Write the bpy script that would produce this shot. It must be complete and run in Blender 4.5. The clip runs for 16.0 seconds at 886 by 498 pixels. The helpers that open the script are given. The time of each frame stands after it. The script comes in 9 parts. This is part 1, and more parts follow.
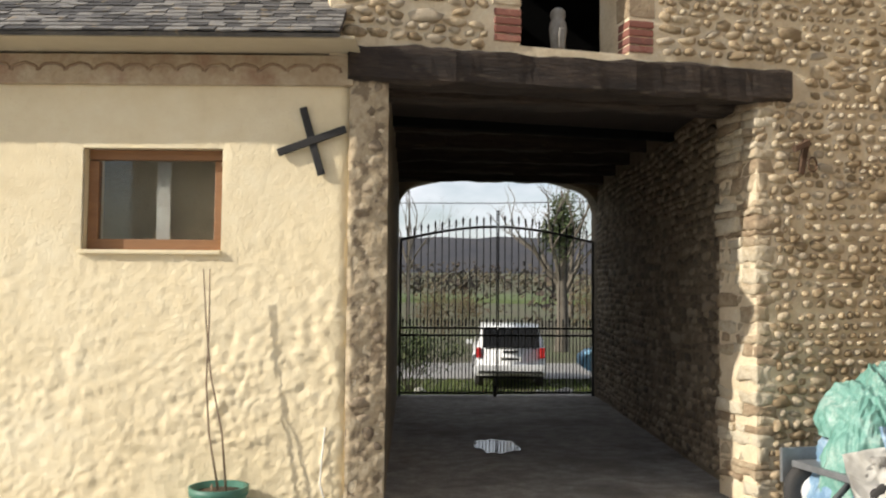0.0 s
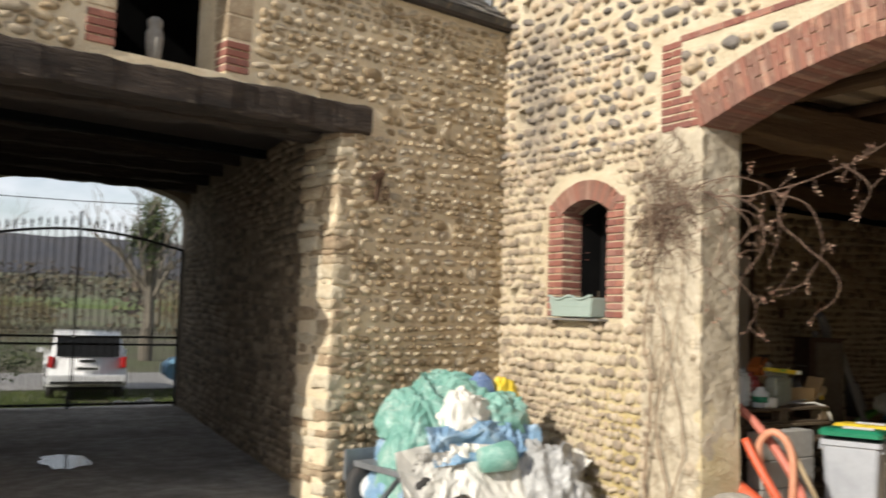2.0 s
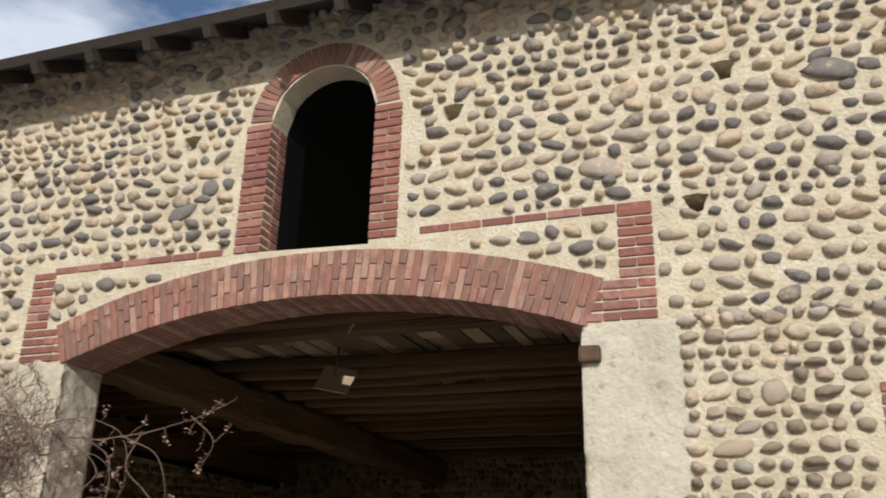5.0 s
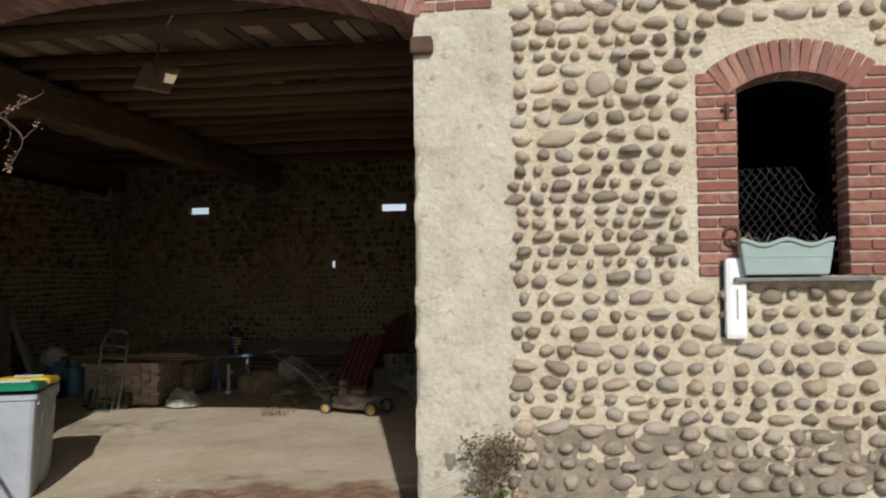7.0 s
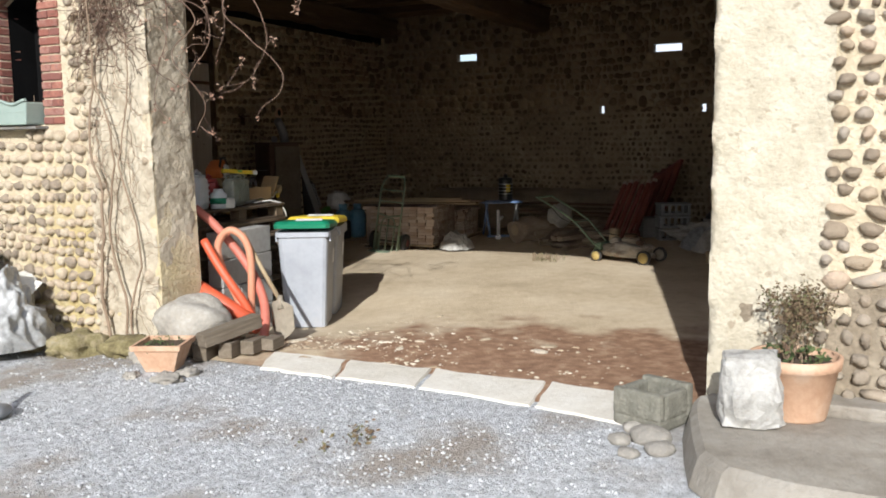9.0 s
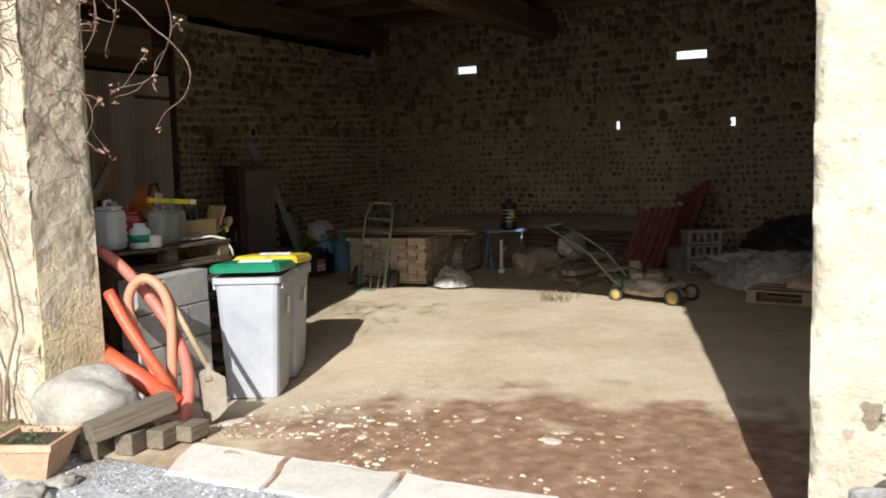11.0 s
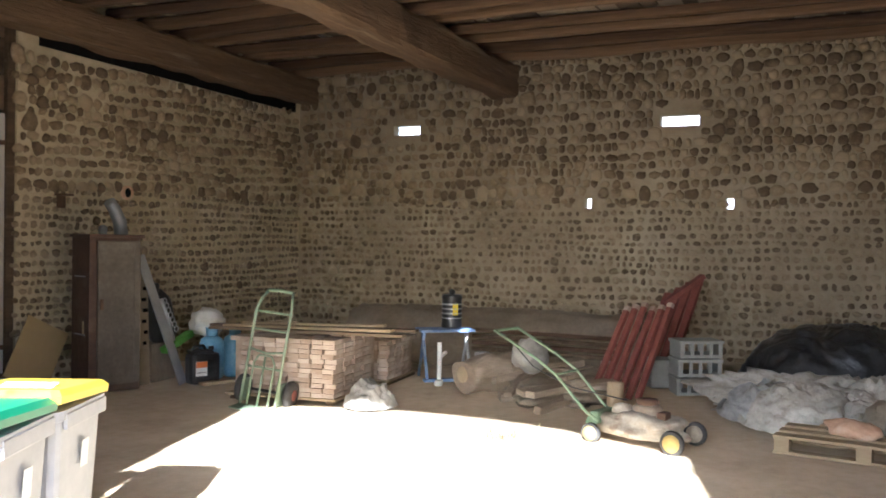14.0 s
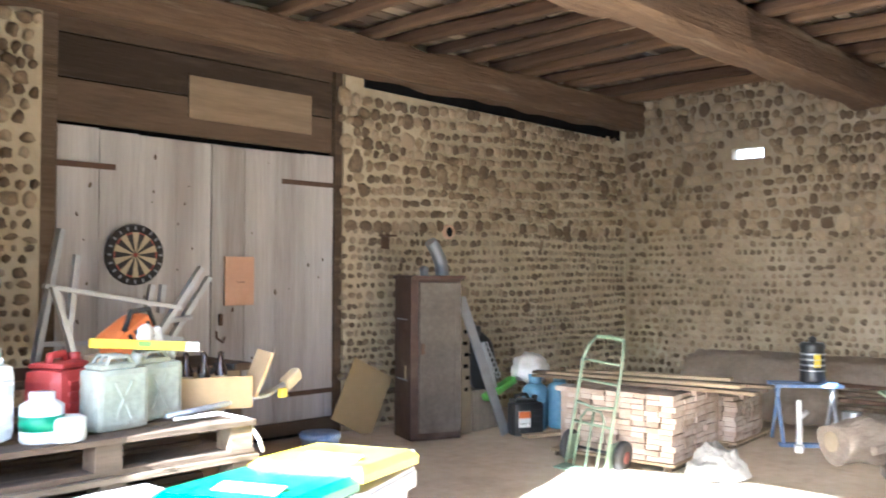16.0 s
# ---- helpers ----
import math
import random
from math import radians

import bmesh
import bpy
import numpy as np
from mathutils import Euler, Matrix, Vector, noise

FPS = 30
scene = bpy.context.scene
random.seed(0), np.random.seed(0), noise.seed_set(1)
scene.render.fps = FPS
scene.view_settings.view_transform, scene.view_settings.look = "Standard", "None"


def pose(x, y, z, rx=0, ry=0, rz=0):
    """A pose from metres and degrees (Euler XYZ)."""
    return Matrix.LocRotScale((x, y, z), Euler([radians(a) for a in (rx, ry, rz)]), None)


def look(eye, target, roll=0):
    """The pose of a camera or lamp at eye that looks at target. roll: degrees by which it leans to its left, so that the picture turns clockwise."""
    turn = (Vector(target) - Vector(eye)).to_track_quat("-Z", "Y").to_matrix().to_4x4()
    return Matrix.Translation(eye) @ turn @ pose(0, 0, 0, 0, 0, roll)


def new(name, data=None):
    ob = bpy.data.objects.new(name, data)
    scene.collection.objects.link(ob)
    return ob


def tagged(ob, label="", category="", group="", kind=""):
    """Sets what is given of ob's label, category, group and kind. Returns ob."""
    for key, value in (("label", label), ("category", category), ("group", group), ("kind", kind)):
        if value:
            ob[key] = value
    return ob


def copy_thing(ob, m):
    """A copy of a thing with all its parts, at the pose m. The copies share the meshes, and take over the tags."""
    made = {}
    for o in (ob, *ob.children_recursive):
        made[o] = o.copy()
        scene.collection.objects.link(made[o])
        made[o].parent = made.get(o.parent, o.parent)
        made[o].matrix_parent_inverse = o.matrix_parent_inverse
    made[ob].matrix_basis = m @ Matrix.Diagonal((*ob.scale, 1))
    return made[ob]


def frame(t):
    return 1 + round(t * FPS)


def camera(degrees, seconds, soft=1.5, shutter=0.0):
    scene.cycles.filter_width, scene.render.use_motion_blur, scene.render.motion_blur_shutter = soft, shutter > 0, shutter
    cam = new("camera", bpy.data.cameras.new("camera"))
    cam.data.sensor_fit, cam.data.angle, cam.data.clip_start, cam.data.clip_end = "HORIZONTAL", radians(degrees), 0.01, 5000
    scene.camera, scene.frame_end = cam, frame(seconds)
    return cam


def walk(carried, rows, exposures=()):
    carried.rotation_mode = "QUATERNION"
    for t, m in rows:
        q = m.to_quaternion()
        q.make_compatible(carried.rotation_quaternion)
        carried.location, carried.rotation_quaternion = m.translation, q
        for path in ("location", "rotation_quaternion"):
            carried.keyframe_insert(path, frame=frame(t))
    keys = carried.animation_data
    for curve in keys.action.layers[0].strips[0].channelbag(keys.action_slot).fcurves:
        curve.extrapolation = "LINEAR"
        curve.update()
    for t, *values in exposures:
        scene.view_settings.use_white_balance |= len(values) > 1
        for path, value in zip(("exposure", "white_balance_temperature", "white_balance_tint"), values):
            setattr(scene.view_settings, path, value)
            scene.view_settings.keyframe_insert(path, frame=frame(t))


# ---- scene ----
cam = camera(52.8, 16.0, soft=1.8, shutter=0.3)
PATH = [
    (0, (1.477, 1.433, 1.658), (1.651, 3.423, 1.765), 0.5),
    (0.5, (1.485, 1.391, 1.628), (1.576, 3.389, 1.660), 0.0),
    (1, (1.420, 1.285, 1.632), (1.771, 3.251, 1.740), -0.5),
    (1.5, (1.407, 1.210, 1.660), (2.076, 3.089, 1.809), 1.2),
    (2, (1.460, 1.161, 1.691), (2.476, 2.877, 1.835), 1.9),
    (2.5, (1.470, 1.183, 1.685), (2.795, 2.666, 1.900), 1.2),
    (3, (1.477, 1.179, 1.688), (2.958, 2.493, 1.973), 1.9),
    (3.5, (1.465, 1.135, 1.709), (3.037, 2.285, 2.159), 2.2),
    (6, (1.450, 1.000, 1.716), (3.336, 1.369, 2.270), -0.3),
    (6.5, (1.521, 1.000, 1.669), (3.476, 1.315, 1.945), -0.0),
    (7, (1.577, 1.020, 1.631), (3.545, 1.369, 1.710), -0.5),
    (7.5, (1.551, 1.077, 1.612), (3.476, 1.617, 1.563), -1.0),
    (8, (1.525, 1.117, 1.595), (3.350, 1.921, 1.447), -0.4),
    (8.5, (1.577, 1.162, 1.573), (3.353, 2.048, 1.324), -0.7),
    (11, (3.358, 1.816, 1.512), (5.128, 2.728, 1.318), -1.4),
    (11.5, (3.750, 2.011, 1.559), (5.564, 2.816, 1.306), -3.3),
    (12, (4.293, 2.153, 1.516), (6.103, 2.965, 1.264), -2.1),
    (12.5, (4.734, 2.347, 1.496), (6.567, 3.125, 1.309), -1.3),
    (13, (5.088, 2.490, 1.519), (6.911, 3.305, 1.406), -0.7),
    (13.5, (5.543, 2.603, 1.528), (7.327, 3.501, 1.430), 0.4),
    (14, (5.907, 2.730, 1.516), (7.727, 3.558, 1.497), 0.8),
    (14.5, (6.177, 2.898, 1.539), (7.980, 3.762, 1.514), 0.0),
    (15, (6.479, 3.057, 1.541), (8.197, 4.080, 1.567), 0.0),
    (15.5, (6.596, 3.184, 1.570), (8.163, 4.427, 1.588), 0.7),
    (16, (6.592, 3.287, 1.562), (8.011, 4.696, 1.614), 0.2),
]
EXPOSURES = [(0, 0.32, 6600, 10), (1, 0.38, 6650, 10), (1.5, 0.5, 6650, 10), (2, 0.3, 6550, 10), (2.5, 0.08, 6450, 10), (3, 0.1, 6250, 10), (3.5, 0.45, 5900, 10), (6, -0.5, 6000, 10), (6.5, -0.4, 5900, 10), (7, -0.3, 5850, 10),
             (7.5, 0.05, 5600, 10), (8, 0.45, 5500, 10), (8.5, 0.45, 5750, 10), (11, 0.75, 5950, 10), (11.5, 0.9, 5950, 10), (12, 1.4, 5300, 10), (12.5, 1.5, 5700, 10), (13, 2.15, 5480, 10),
             (13.5, 3.05, 5750, 10), (14, 3.3, 5350, 10), (14.5, 3.95, 5400, 10), (15, 4.2, 5250, 10), (15.5, 4.4, 5200, 10), (16, 4.5, 4950, 10)]
walk(cam, [(t, look(eye, target, roll)) for t, eye, target, roll in PATH], EXPOSURES)

# ---- world and sun ----
SUN_DIR = Vector((0.960, 0.280, -0.54)).normalized()
world = bpy.data.worlds.new("sky")
scene.world = world
world.use_nodes = True
wn = world.node_tree
wn.nodes.clear()
w_out = wn.nodes.new("ShaderNodeOutputWorld")
w_bg = wn.nodes.new("ShaderNodeBackground")
w_sky = wn.nodes.new("ShaderNodeTexSky")
w_sky.sky_type = "NISHITA"
w_sky.sun_disc = False
w_sky.sun_elevation = radians(28.4)
w_sky.sun_rotation = math.atan2(-SUN_DIR.x, -SUN_DIR.y)
w_sky.air_density, w_sky.dust_density = 1.0, 1.5
w_co = wn.nodes.new("ShaderNodeTexCoord")
w_map = wn.nodes.new("ShaderNodeMapping")
w_map.inputs["Scale"].default_value = (2.2, 2.2, 6.0)
w_noise = wn.nodes.new("ShaderNodeTexNoise")
w_noise.inputs["Scale"].default_value = 1.6
w_noise.inputs["Detail"].default_value = 7.0
w_ramp = wn.nodes.new("ShaderNodeValToRGB")
w_ramp.color_ramp.elements[0].position, w_ramp.color_ramp.elements[1].position = 0.40, 0.60
w_mix = wn.nodes.new("ShaderNodeMix")
w_mix.data_type = "RGBA"
w_mix.inputs["B"].default_value = (7.5, 7.7, 8.2, 1)
wn.links.new(w_co.outputs["Generated"], w_map.inputs["Vector"])
wn.links.new(w_map.outputs["Vector"], w_noise.inputs["Vector"])
wn.links.new(w_noise.outputs["Fac"], w_ramp.inputs["Fac"])
wn.links.new(w_ramp.outputs["Color"], w_mix.inputs["Factor"])
wn.links.new(w_sky.outputs["Color"], w_mix.inputs["A"])
wn.links.new(w_mix.outputs["Result"], w_bg.inputs["Color"])
w_bg.inputs["Strength"].default_value = 0.11
wn.links.new(w_bg.outputs["Background"], w_out.inputs["Surface"])
sun_data = bpy.data.lights.new("sun", "SUN")
sun_data.energy, sun_data.angle, sun_data.color = 4.2, radians(0.55), (1.0, 0.94, 0.84)
sun = new("sun", sun_data)
sun.rotation_euler = SUN_DIR.to_track_quat("-Z", "Y").to_euler()

# ---- materials ----
def surf(name, cols, scale=4.0, rough=0.85, bump=0.3, bump_scale=40.0, metal=0.0, vary=0.0, island=False, stretch=(1, 1, 1),
         spots=None, rough2=None, detail=8.0, coat=0.0, dist=0.02):
    """A procedural surface: a colour ramp on two scales of noise, spots of another colour, per-piece variation and relief."""
    m = bpy.data.materials.new(name)
    m.use_nodes = True
    nt = m.node_tree
    b = nt.nodes["Principled BSDF"]
    co = nt.nodes.new("ShaderNodeTexCoord")
    mp = nt.nodes.new("ShaderNodeMapping")
    mp.inputs["Scale"].default_value = stretch
    nt.links.new(co.outputs["Object"], mp.inputs["Vector"])

    def tex(s, d=detail, r=0.6):
        n = nt.nodes.new("ShaderNodeTexNoise")
        n.inputs["Scale"].default_value, n.inputs["Detail"].default_value, n.inputs["Roughness"].default_value = s, d, r
        nt.links.new(mp.outputs["Vector"], n.inputs["Vector"])
        return n.outputs["Fac"]

    def math_node(op, a, c):
        n = nt.nodes.new("ShaderNodeMath")
        n.operation = op
        for k, v in enumerate((a, c)):
            if isinstance(v, (int, float)):
                n.inputs[k].default_value = v
            else:
                nt.links.new(v, n.inputs[k])
        return n.outputs[0]

    big, small = tex(scale), tex(scale * 7.3)
    fac = math_node("ADD", math_node("MULTIPLY", big, 0.65), math_node("MULTIPLY", small, 0.35))
    if vary:
        if island:
            rnd = nt.nodes.new("ShaderNodeNewGeometry").outputs["Random Per Island"]
        else:
            rnd = nt.nodes.new("ShaderNodeObjectInfo").outputs["Random"]
        fac = math_node("ADD", fac, math_node("MULTIPLY", math_node("SUBTRACT", rnd, 0.5), vary))
    ramp = nt.nodes.new("ShaderNodeValToRGB")
    el = ramp.color_ramp.elements
    while len(el) < len(cols):
        el.new(0.5)
    for k, c in enumerate(cols):
        el[k].position = 0.32 + 0.36 * k / max(1, len(cols) - 1)
        el[k].color = (*c, 1)
    nt.links.new(fac, ramp.inputs["Fac"])
    col = ramp.outputs["Color"]
    if spots:
        sc, lo, hi, c2, amount = spots
        r2 = nt.nodes.new("ShaderNodeValToRGB")
        r2.color_ramp.elements[0].position, r2.color_ramp.elements[1].position = lo, hi
        nt.links.new(tex(sc, 5.0), r2.inputs["Fac"])
        mx = nt.nodes.new("ShaderNodeMix")
        mx.data_type = "RGBA"
        mx.inputs["B"].default_value = (*c2, 1)
        nt.links.new(math_node("MULTIPLY", r2.outputs["Color"], amount), mx.inputs["Factor"])
        nt.links.new(col, mx.inputs["A"])
        col = mx.outputs["Result"]
    nt.links.new(col, b.inputs["Base Color"])
    b.inputs["Metallic"].default_value = metal
    if rough2 is None:
        b.inputs["Roughness"].default_value = rough
    else:
        rr = nt.nodes.new("ShaderNodeMapRange")
        rr.inputs["From Min"].default_value, rr.inputs["From Max"].default_value = 0.35, 0.65
        rr.inputs["To Min"].default_value, rr.inputs["To Max"].default_value = rough, rough2
        nt.links.new(big, rr.inputs["Value"])
        nt.links.new(rr.outputs["Result"], b.inputs["Roughness"])
    b.inputs["Coat Weight"].default_value = coat
    if bump:
        bp = nt.nodes.new("ShaderNodeBump")
        bp.inputs["Strength"].default_value, bp.inputs["Distance"].default_value = bump, dist
        nt.links.new(math_node("ADD", tex(bump_scale, 6.0), math_node("MULTIPLY", tex(bump_scale * 0.22, 3.0), 0.8)), bp.inputs["Height"])
        nt.links.new(bp.outputs["Normal"], b.inputs["Normal"])
    return m


M = dict(
    mortar=surf("mortar", [(0.50, 0.41, 0.27), (0.62, 0.53, 0.375), (0.72, 0.64, 0.49)], 5, 0.95, 0.9, 40, spots=(0.7, 0.55, 0.75, (0.40, 0.315, 0.19), 0.5)),
    # dusty inside mortar, darkened so its colour carries part of the barn's shade
    mortar_inside=surf("mortar_inside", [(0.23, 0.18, 0.117), (0.325, 0.26, 0.175), (0.41, 0.34, 0.237)], 1.1, 0.96, 0.8, 50, spots=(0.8, 0.52, 0.7, (0.21, 0.163, 0.107), 0.5)),
    cobble=surf("cobble", [(0.33, 0.26, 0.185), (0.44, 0.34, 0.235), (0.53, 0.415, 0.285), (0.60, 0.475, 0.335), (0.55, 0.40, 0.285), (0.46, 0.39, 0.31)], 14, 0.86, 0.6, 60, vary=0.75, spots=(30, 0.56, 0.70, (0.58, 0.49, 0.36), 0.4)),
    cobble_many=surf("cobble_many", [(0.184, 0.163, 0.144), (0.310, 0.247, 0.184), (0.448, 0.345, 0.230), (0.552, 0.425, 0.287), (0.506, 0.385, 0.270), (0.380, 0.316, 0.247)], 14, 0.84, 0.6, 60, vary=0.75, island=True, spots=(30, 0.58, 0.72, (0.55, 0.47, 0.34), 0.4)),
    cobble_warm=surf("cobble_warm", [(0.33, 0.26, 0.185), (0.44, 0.34, 0.235), (0.53, 0.415, 0.285), (0.60, 0.475, 0.335), (0.55, 0.40, 0.285), (0.46, 0.39, 0.31)], 14, 0.86, 0.6, 60, vary=0.75, island=True, spots=(30, 0.56, 0.70, (0.58, 0.49, 0.36), 0.4)),
    cobble_brown=surf("cobble_brown", [(0.259, 0.191, 0.111), (0.365, 0.273, 0.168), (0.458, 0.358, 0.229), (0.533, 0.434, 0.297), (0.396, 0.328, 0.237)], 9, 0.9, 0.5, 70, vary=0.6, island=True, spots=(14, 0.58, 0.72, (0.62, 0.53, 0.37), 0.4)),
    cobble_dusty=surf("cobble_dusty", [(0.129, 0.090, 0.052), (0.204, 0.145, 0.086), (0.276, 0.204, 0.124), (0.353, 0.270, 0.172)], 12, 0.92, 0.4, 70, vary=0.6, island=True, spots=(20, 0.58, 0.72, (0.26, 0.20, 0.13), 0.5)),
    # lower inside cobbles: stronger light near the floor put into paler spots
    cobble_floor_lit=surf("cobble_floor_lit", [(0.134, 0.097, 0.060), (0.196, 0.146, 0.092), (0.258, 0.196, 0.127), (0.325, 0.255, 0.168)], 12, 0.94, 0.4, 70, vary=0.6, island=True, spots=(20, 0.56, 0.70, (0.36, 0.29, 0.195), 0.6)),
    cobble_tan=surf("cobble_tan", [(0.26, 0.21, 0.155), (0.38, 0.30, 0.21), (0.47, 0.385, 0.27), (0.53, 0.45, 0.33), (0.44, 0.35, 0.25)], 14, 0.88, 0.6, 70, vary=0.7, island=True, spots=(20, 0.56, 0.70, (0.60, 0.53, 0.40), 0.5)),
    brick=surf("brick", [(0.20, 0.082, 0.064), (0.29, 0.115, 0.082), (0.36, 0.165, 0.115), (0.28, 0.15, 0.12), (0.24, 0.09, 0.065)], 5, 0.88, 0.4, 120, vary=0.8, spots=(11, 0.60, 0.70, (0.42, 0.32, 0.24), 0.4)),
    brick_pale=surf("brick_pale", [(0.22, 0.115, 0.085), (0.32, 0.16, 0.11), (0.41, 0.225, 0.155), (0.33, 0.215, 0.165), (0.27, 0.12, 0.085)], 7, 0.9, 0.45, 110, vary=0.9, spots=(9, 0.58, 0.7, (0.42, 0.33, 0.24), 0.5)),
    render=surf("render", [(0.66, 0.55, 0.35), (0.75, 0.64, 0.43), (0.80, 0.71, 0.51)], 0.9, 0.93, 0.35, 45, spots=(1.1, 0.58, 0.8, (0.54, 0.44, 0.28), 0.35)),
    plaster=surf("plaster", [(0.40, 0.345, 0.25), (0.51, 0.455, 0.345), (0.61, 0.555, 0.44)], 4, 0.95, 1.0, 26, spots=(14, 0.60, 0.68, (0.27, 0.205, 0.135), 0.6)),
    # passage wall mortar: shade of the covered way put into its colour
    mortar_shade=surf("mortar_shade", [(0.152, 0.117, 0.077), (0.248, 0.195, 0.131), (0.344, 0.275, 0.186)], 1.4, 0.95, 0.6, 60),
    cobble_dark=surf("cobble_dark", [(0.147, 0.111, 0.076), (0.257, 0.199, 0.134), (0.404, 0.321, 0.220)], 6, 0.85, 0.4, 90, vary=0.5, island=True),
    damp_floor=surf("damp_floor", [(0.194, 0.172, 0.147), (0.329, 0.299, 0.257), (0.508, 0.463, 0.403)], 6, 0.9, 0.8, 60, spots=(0.7, 0.48, 0.62, (0.12, 0.105, 0.09), 0.6)),
    ledge=surf("ledge", [(0.20, 0.175, 0.14), (0.29, 0.26, 0.215), (0.37, 0.34, 0.29)], 2.2, 0.92, 0.5, 40, spots=(3, 0.55, 0.7, (0.16, 0.135, 0.10), 0.6)),
    splash=surf("splash", [(0.17, 0.135, 0.092), (0.26, 0.212, 0.15), (0.38, 0.315, 0.228)], 5, 0.95, 0.9, 40, spots=(2.2, 0.52, 0.68, (0.42, 0.36, 0.27), 0.5)),
    pillar_grey=surf("pillar_grey", [(0.36, 0.30, 0.215), (0.48, 0.415, 0.31), (0.60, 0.53, 0.41)], 3.0, 0.95, 0.9, 26, spots=(5.0, 0.54, 0.66, (0.22, 0.17, 0.11), 0.6)),
    cornice=surf("cornice", [(0.30, 0.22, 0.14), (0.42, 0.33, 0.225), (0.52, 0.44, 0.32)], 3.0, 0.93, 0.6, 30, spots=(2.2, 0.52, 0.66, (0.26, 0.13, 0.085), 0.65)),
    cornice_relief=surf("cornice_relief", [(0.19, 0.12, 0.075), (0.29, 0.20, 0.13), (0.40, 0.31, 0.21)], 5.0, 0.93, 0.6, 30),
    plaster_tan=surf("plaster_tan", [(0.42, 0.35, 0.24), (0.50, 0.43, 0.30)], 1.2, 0.93, 0.4, 40),
    pier=surf("pier", [(0.27, 0.20, 0.125), (0.43, 0.345, 0.23), (0.56, 0.48, 0.345)], 5.0, 0.93, 0.9, 22, spots=(7, 0.53, 0.60, (0.13, 0.092, 0.058), 0.75)),
    slate=surf("slate", [(0.055, 0.051, 0.048), (0.11, 0.103, 0.096), (0.20, 0.187, 0.168)], 3, 0.8, 0.3, 50, vary=0.8, island=True, spots=(9, 0.60, 0.70, (0.34, 0.25, 0.13), 0.6)),
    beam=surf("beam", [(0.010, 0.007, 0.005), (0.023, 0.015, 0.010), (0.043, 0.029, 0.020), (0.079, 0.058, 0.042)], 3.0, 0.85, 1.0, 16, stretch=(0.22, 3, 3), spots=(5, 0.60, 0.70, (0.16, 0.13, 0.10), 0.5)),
    beam_wood=surf("beam_wood", [(0.071, 0.041, 0.021), (0.122, 0.074, 0.039), (0.181, 0.115, 0.062)], 2.4, 0.9, 0.8, 18, stretch=(0.2, 3, 3), spots=(3, 0.58, 0.7, (0.30, 0.23, 0.15), 0.5)),
    old_wood=surf("old_wood", [(0.060, 0.038, 0.021), (0.105, 0.070, 0.041), (0.165, 0.118, 0.073)], 2.4, 0.9, 0.7, 18, stretch=(0.2, 3, 3), vary=0.35, spots=(3, 0.58, 0.7, (0.27, 0.205, 0.135), 0.45)),
    joist=surf("joist", [(0.057, 0.029, 0.014), (0.099, 0.055, 0.026), (0.159, 0.096, 0.051)], 2.0, 0.9, 0.6, 18, stretch=(3, 0.2, 3), vary=0.4),
    plank_ceiling=surf("plank_ceiling", [(0.11, 0.078, 0.050), (0.21, 0.155, 0.10), (0.35, 0.275, 0.19)], 1.6, 0.92, 0.5, 18, stretch=(0.25, 3, 3), vary=0.9, island=True, spots=(2.5, 0.56, 0.66, (0.10, 0.065, 0.04), 0.7)),
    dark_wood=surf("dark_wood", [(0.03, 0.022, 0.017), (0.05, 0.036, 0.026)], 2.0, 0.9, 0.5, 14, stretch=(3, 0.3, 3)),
    grey_door=surf("grey_door", [(0.30, 0.262, 0.23), (0.42, 0.385, 0.35), (0.53, 0.495, 0.46)], 1.3, 0.85, 0.5, 26, stretch=(4, 4, 0.22), vary=0.28, spots=(0.55, 0.50, 0.68, (0.23, 0.185, 0.15), 0.6)),
    pale_board=surf("pale_board", [(0.30, 0.22, 0.13), (0.40, 0.31, 0.19)], 2, 0.85, 0.25, 24, stretch=(0.25, 3, 3)),
    window_wood=surf("window_wood", [(0.20, 0.095, 0.04), (0.30, 0.15, 0.065)], 3, 0.6, 0.2, 30, stretch=(0.4, 3, 3)),
    gravel=surf("gravel", [(0.27, 0.27, 0.268), (0.50, 0.505, 0.51), (0.74, 0.745, 0.75)], 18, 0.97, 0.7, 55, spots=(0.85, 0.50, 0.62, (0.27, 0.215, 0.155), 0.75), dist=0.04),
    chip=surf("chip", [(0.22, 0.22, 0.22), (0.40, 0.402, 0.405), (0.62, 0.622, 0.625)], 8, 0.97, 0.2, 60, vary=0.8, island=True),
    earth=surf("earth", [(0.46, 0.358, 0.228), (0.60, 0.485, 0.33), (0.70, 0.59, 0.43)], 1.2, 0.97, 0.3, 30, spots=(3.0, 0.60, 0.75, (0.33, 0.235, 0.15), 0.4)),
    flat_stone=surf("flat_stone", [(0.60, 0.55, 0.46), (0.70, 0.65, 0.56), (0.77, 0.73, 0.65)], 4.0, 0.9, 0.25, 35, vary=0.2, spots=(6, 0.58, 0.72, (0.50, 0.44, 0.35), 0.4)),
    concrete=surf("concrete", [(0.30, 0.285, 0.26), (0.38, 0.365, 0.335), (0.46, 0.44, 0.41)], 2.5, 0.93, 0.4, 60, vary=0.15),
    rock=surf("rock", [(0.24, 0.22, 0.19), (0.36, 0.33, 0.28), (0.47, 0.44, 0.39)], 5, 0.9, 0.6, 30, vary=0.3),
    rock_pale=surf("rock_pale", [(0.246, 0.234, 0.213), (0.410, 0.394, 0.361), (0.525, 0.508, 0.476)], 7, 0.9, 0.8, 24, spots=(4, 0.55, 0.66, (0.36, 0.33, 0.28), 0.6)),
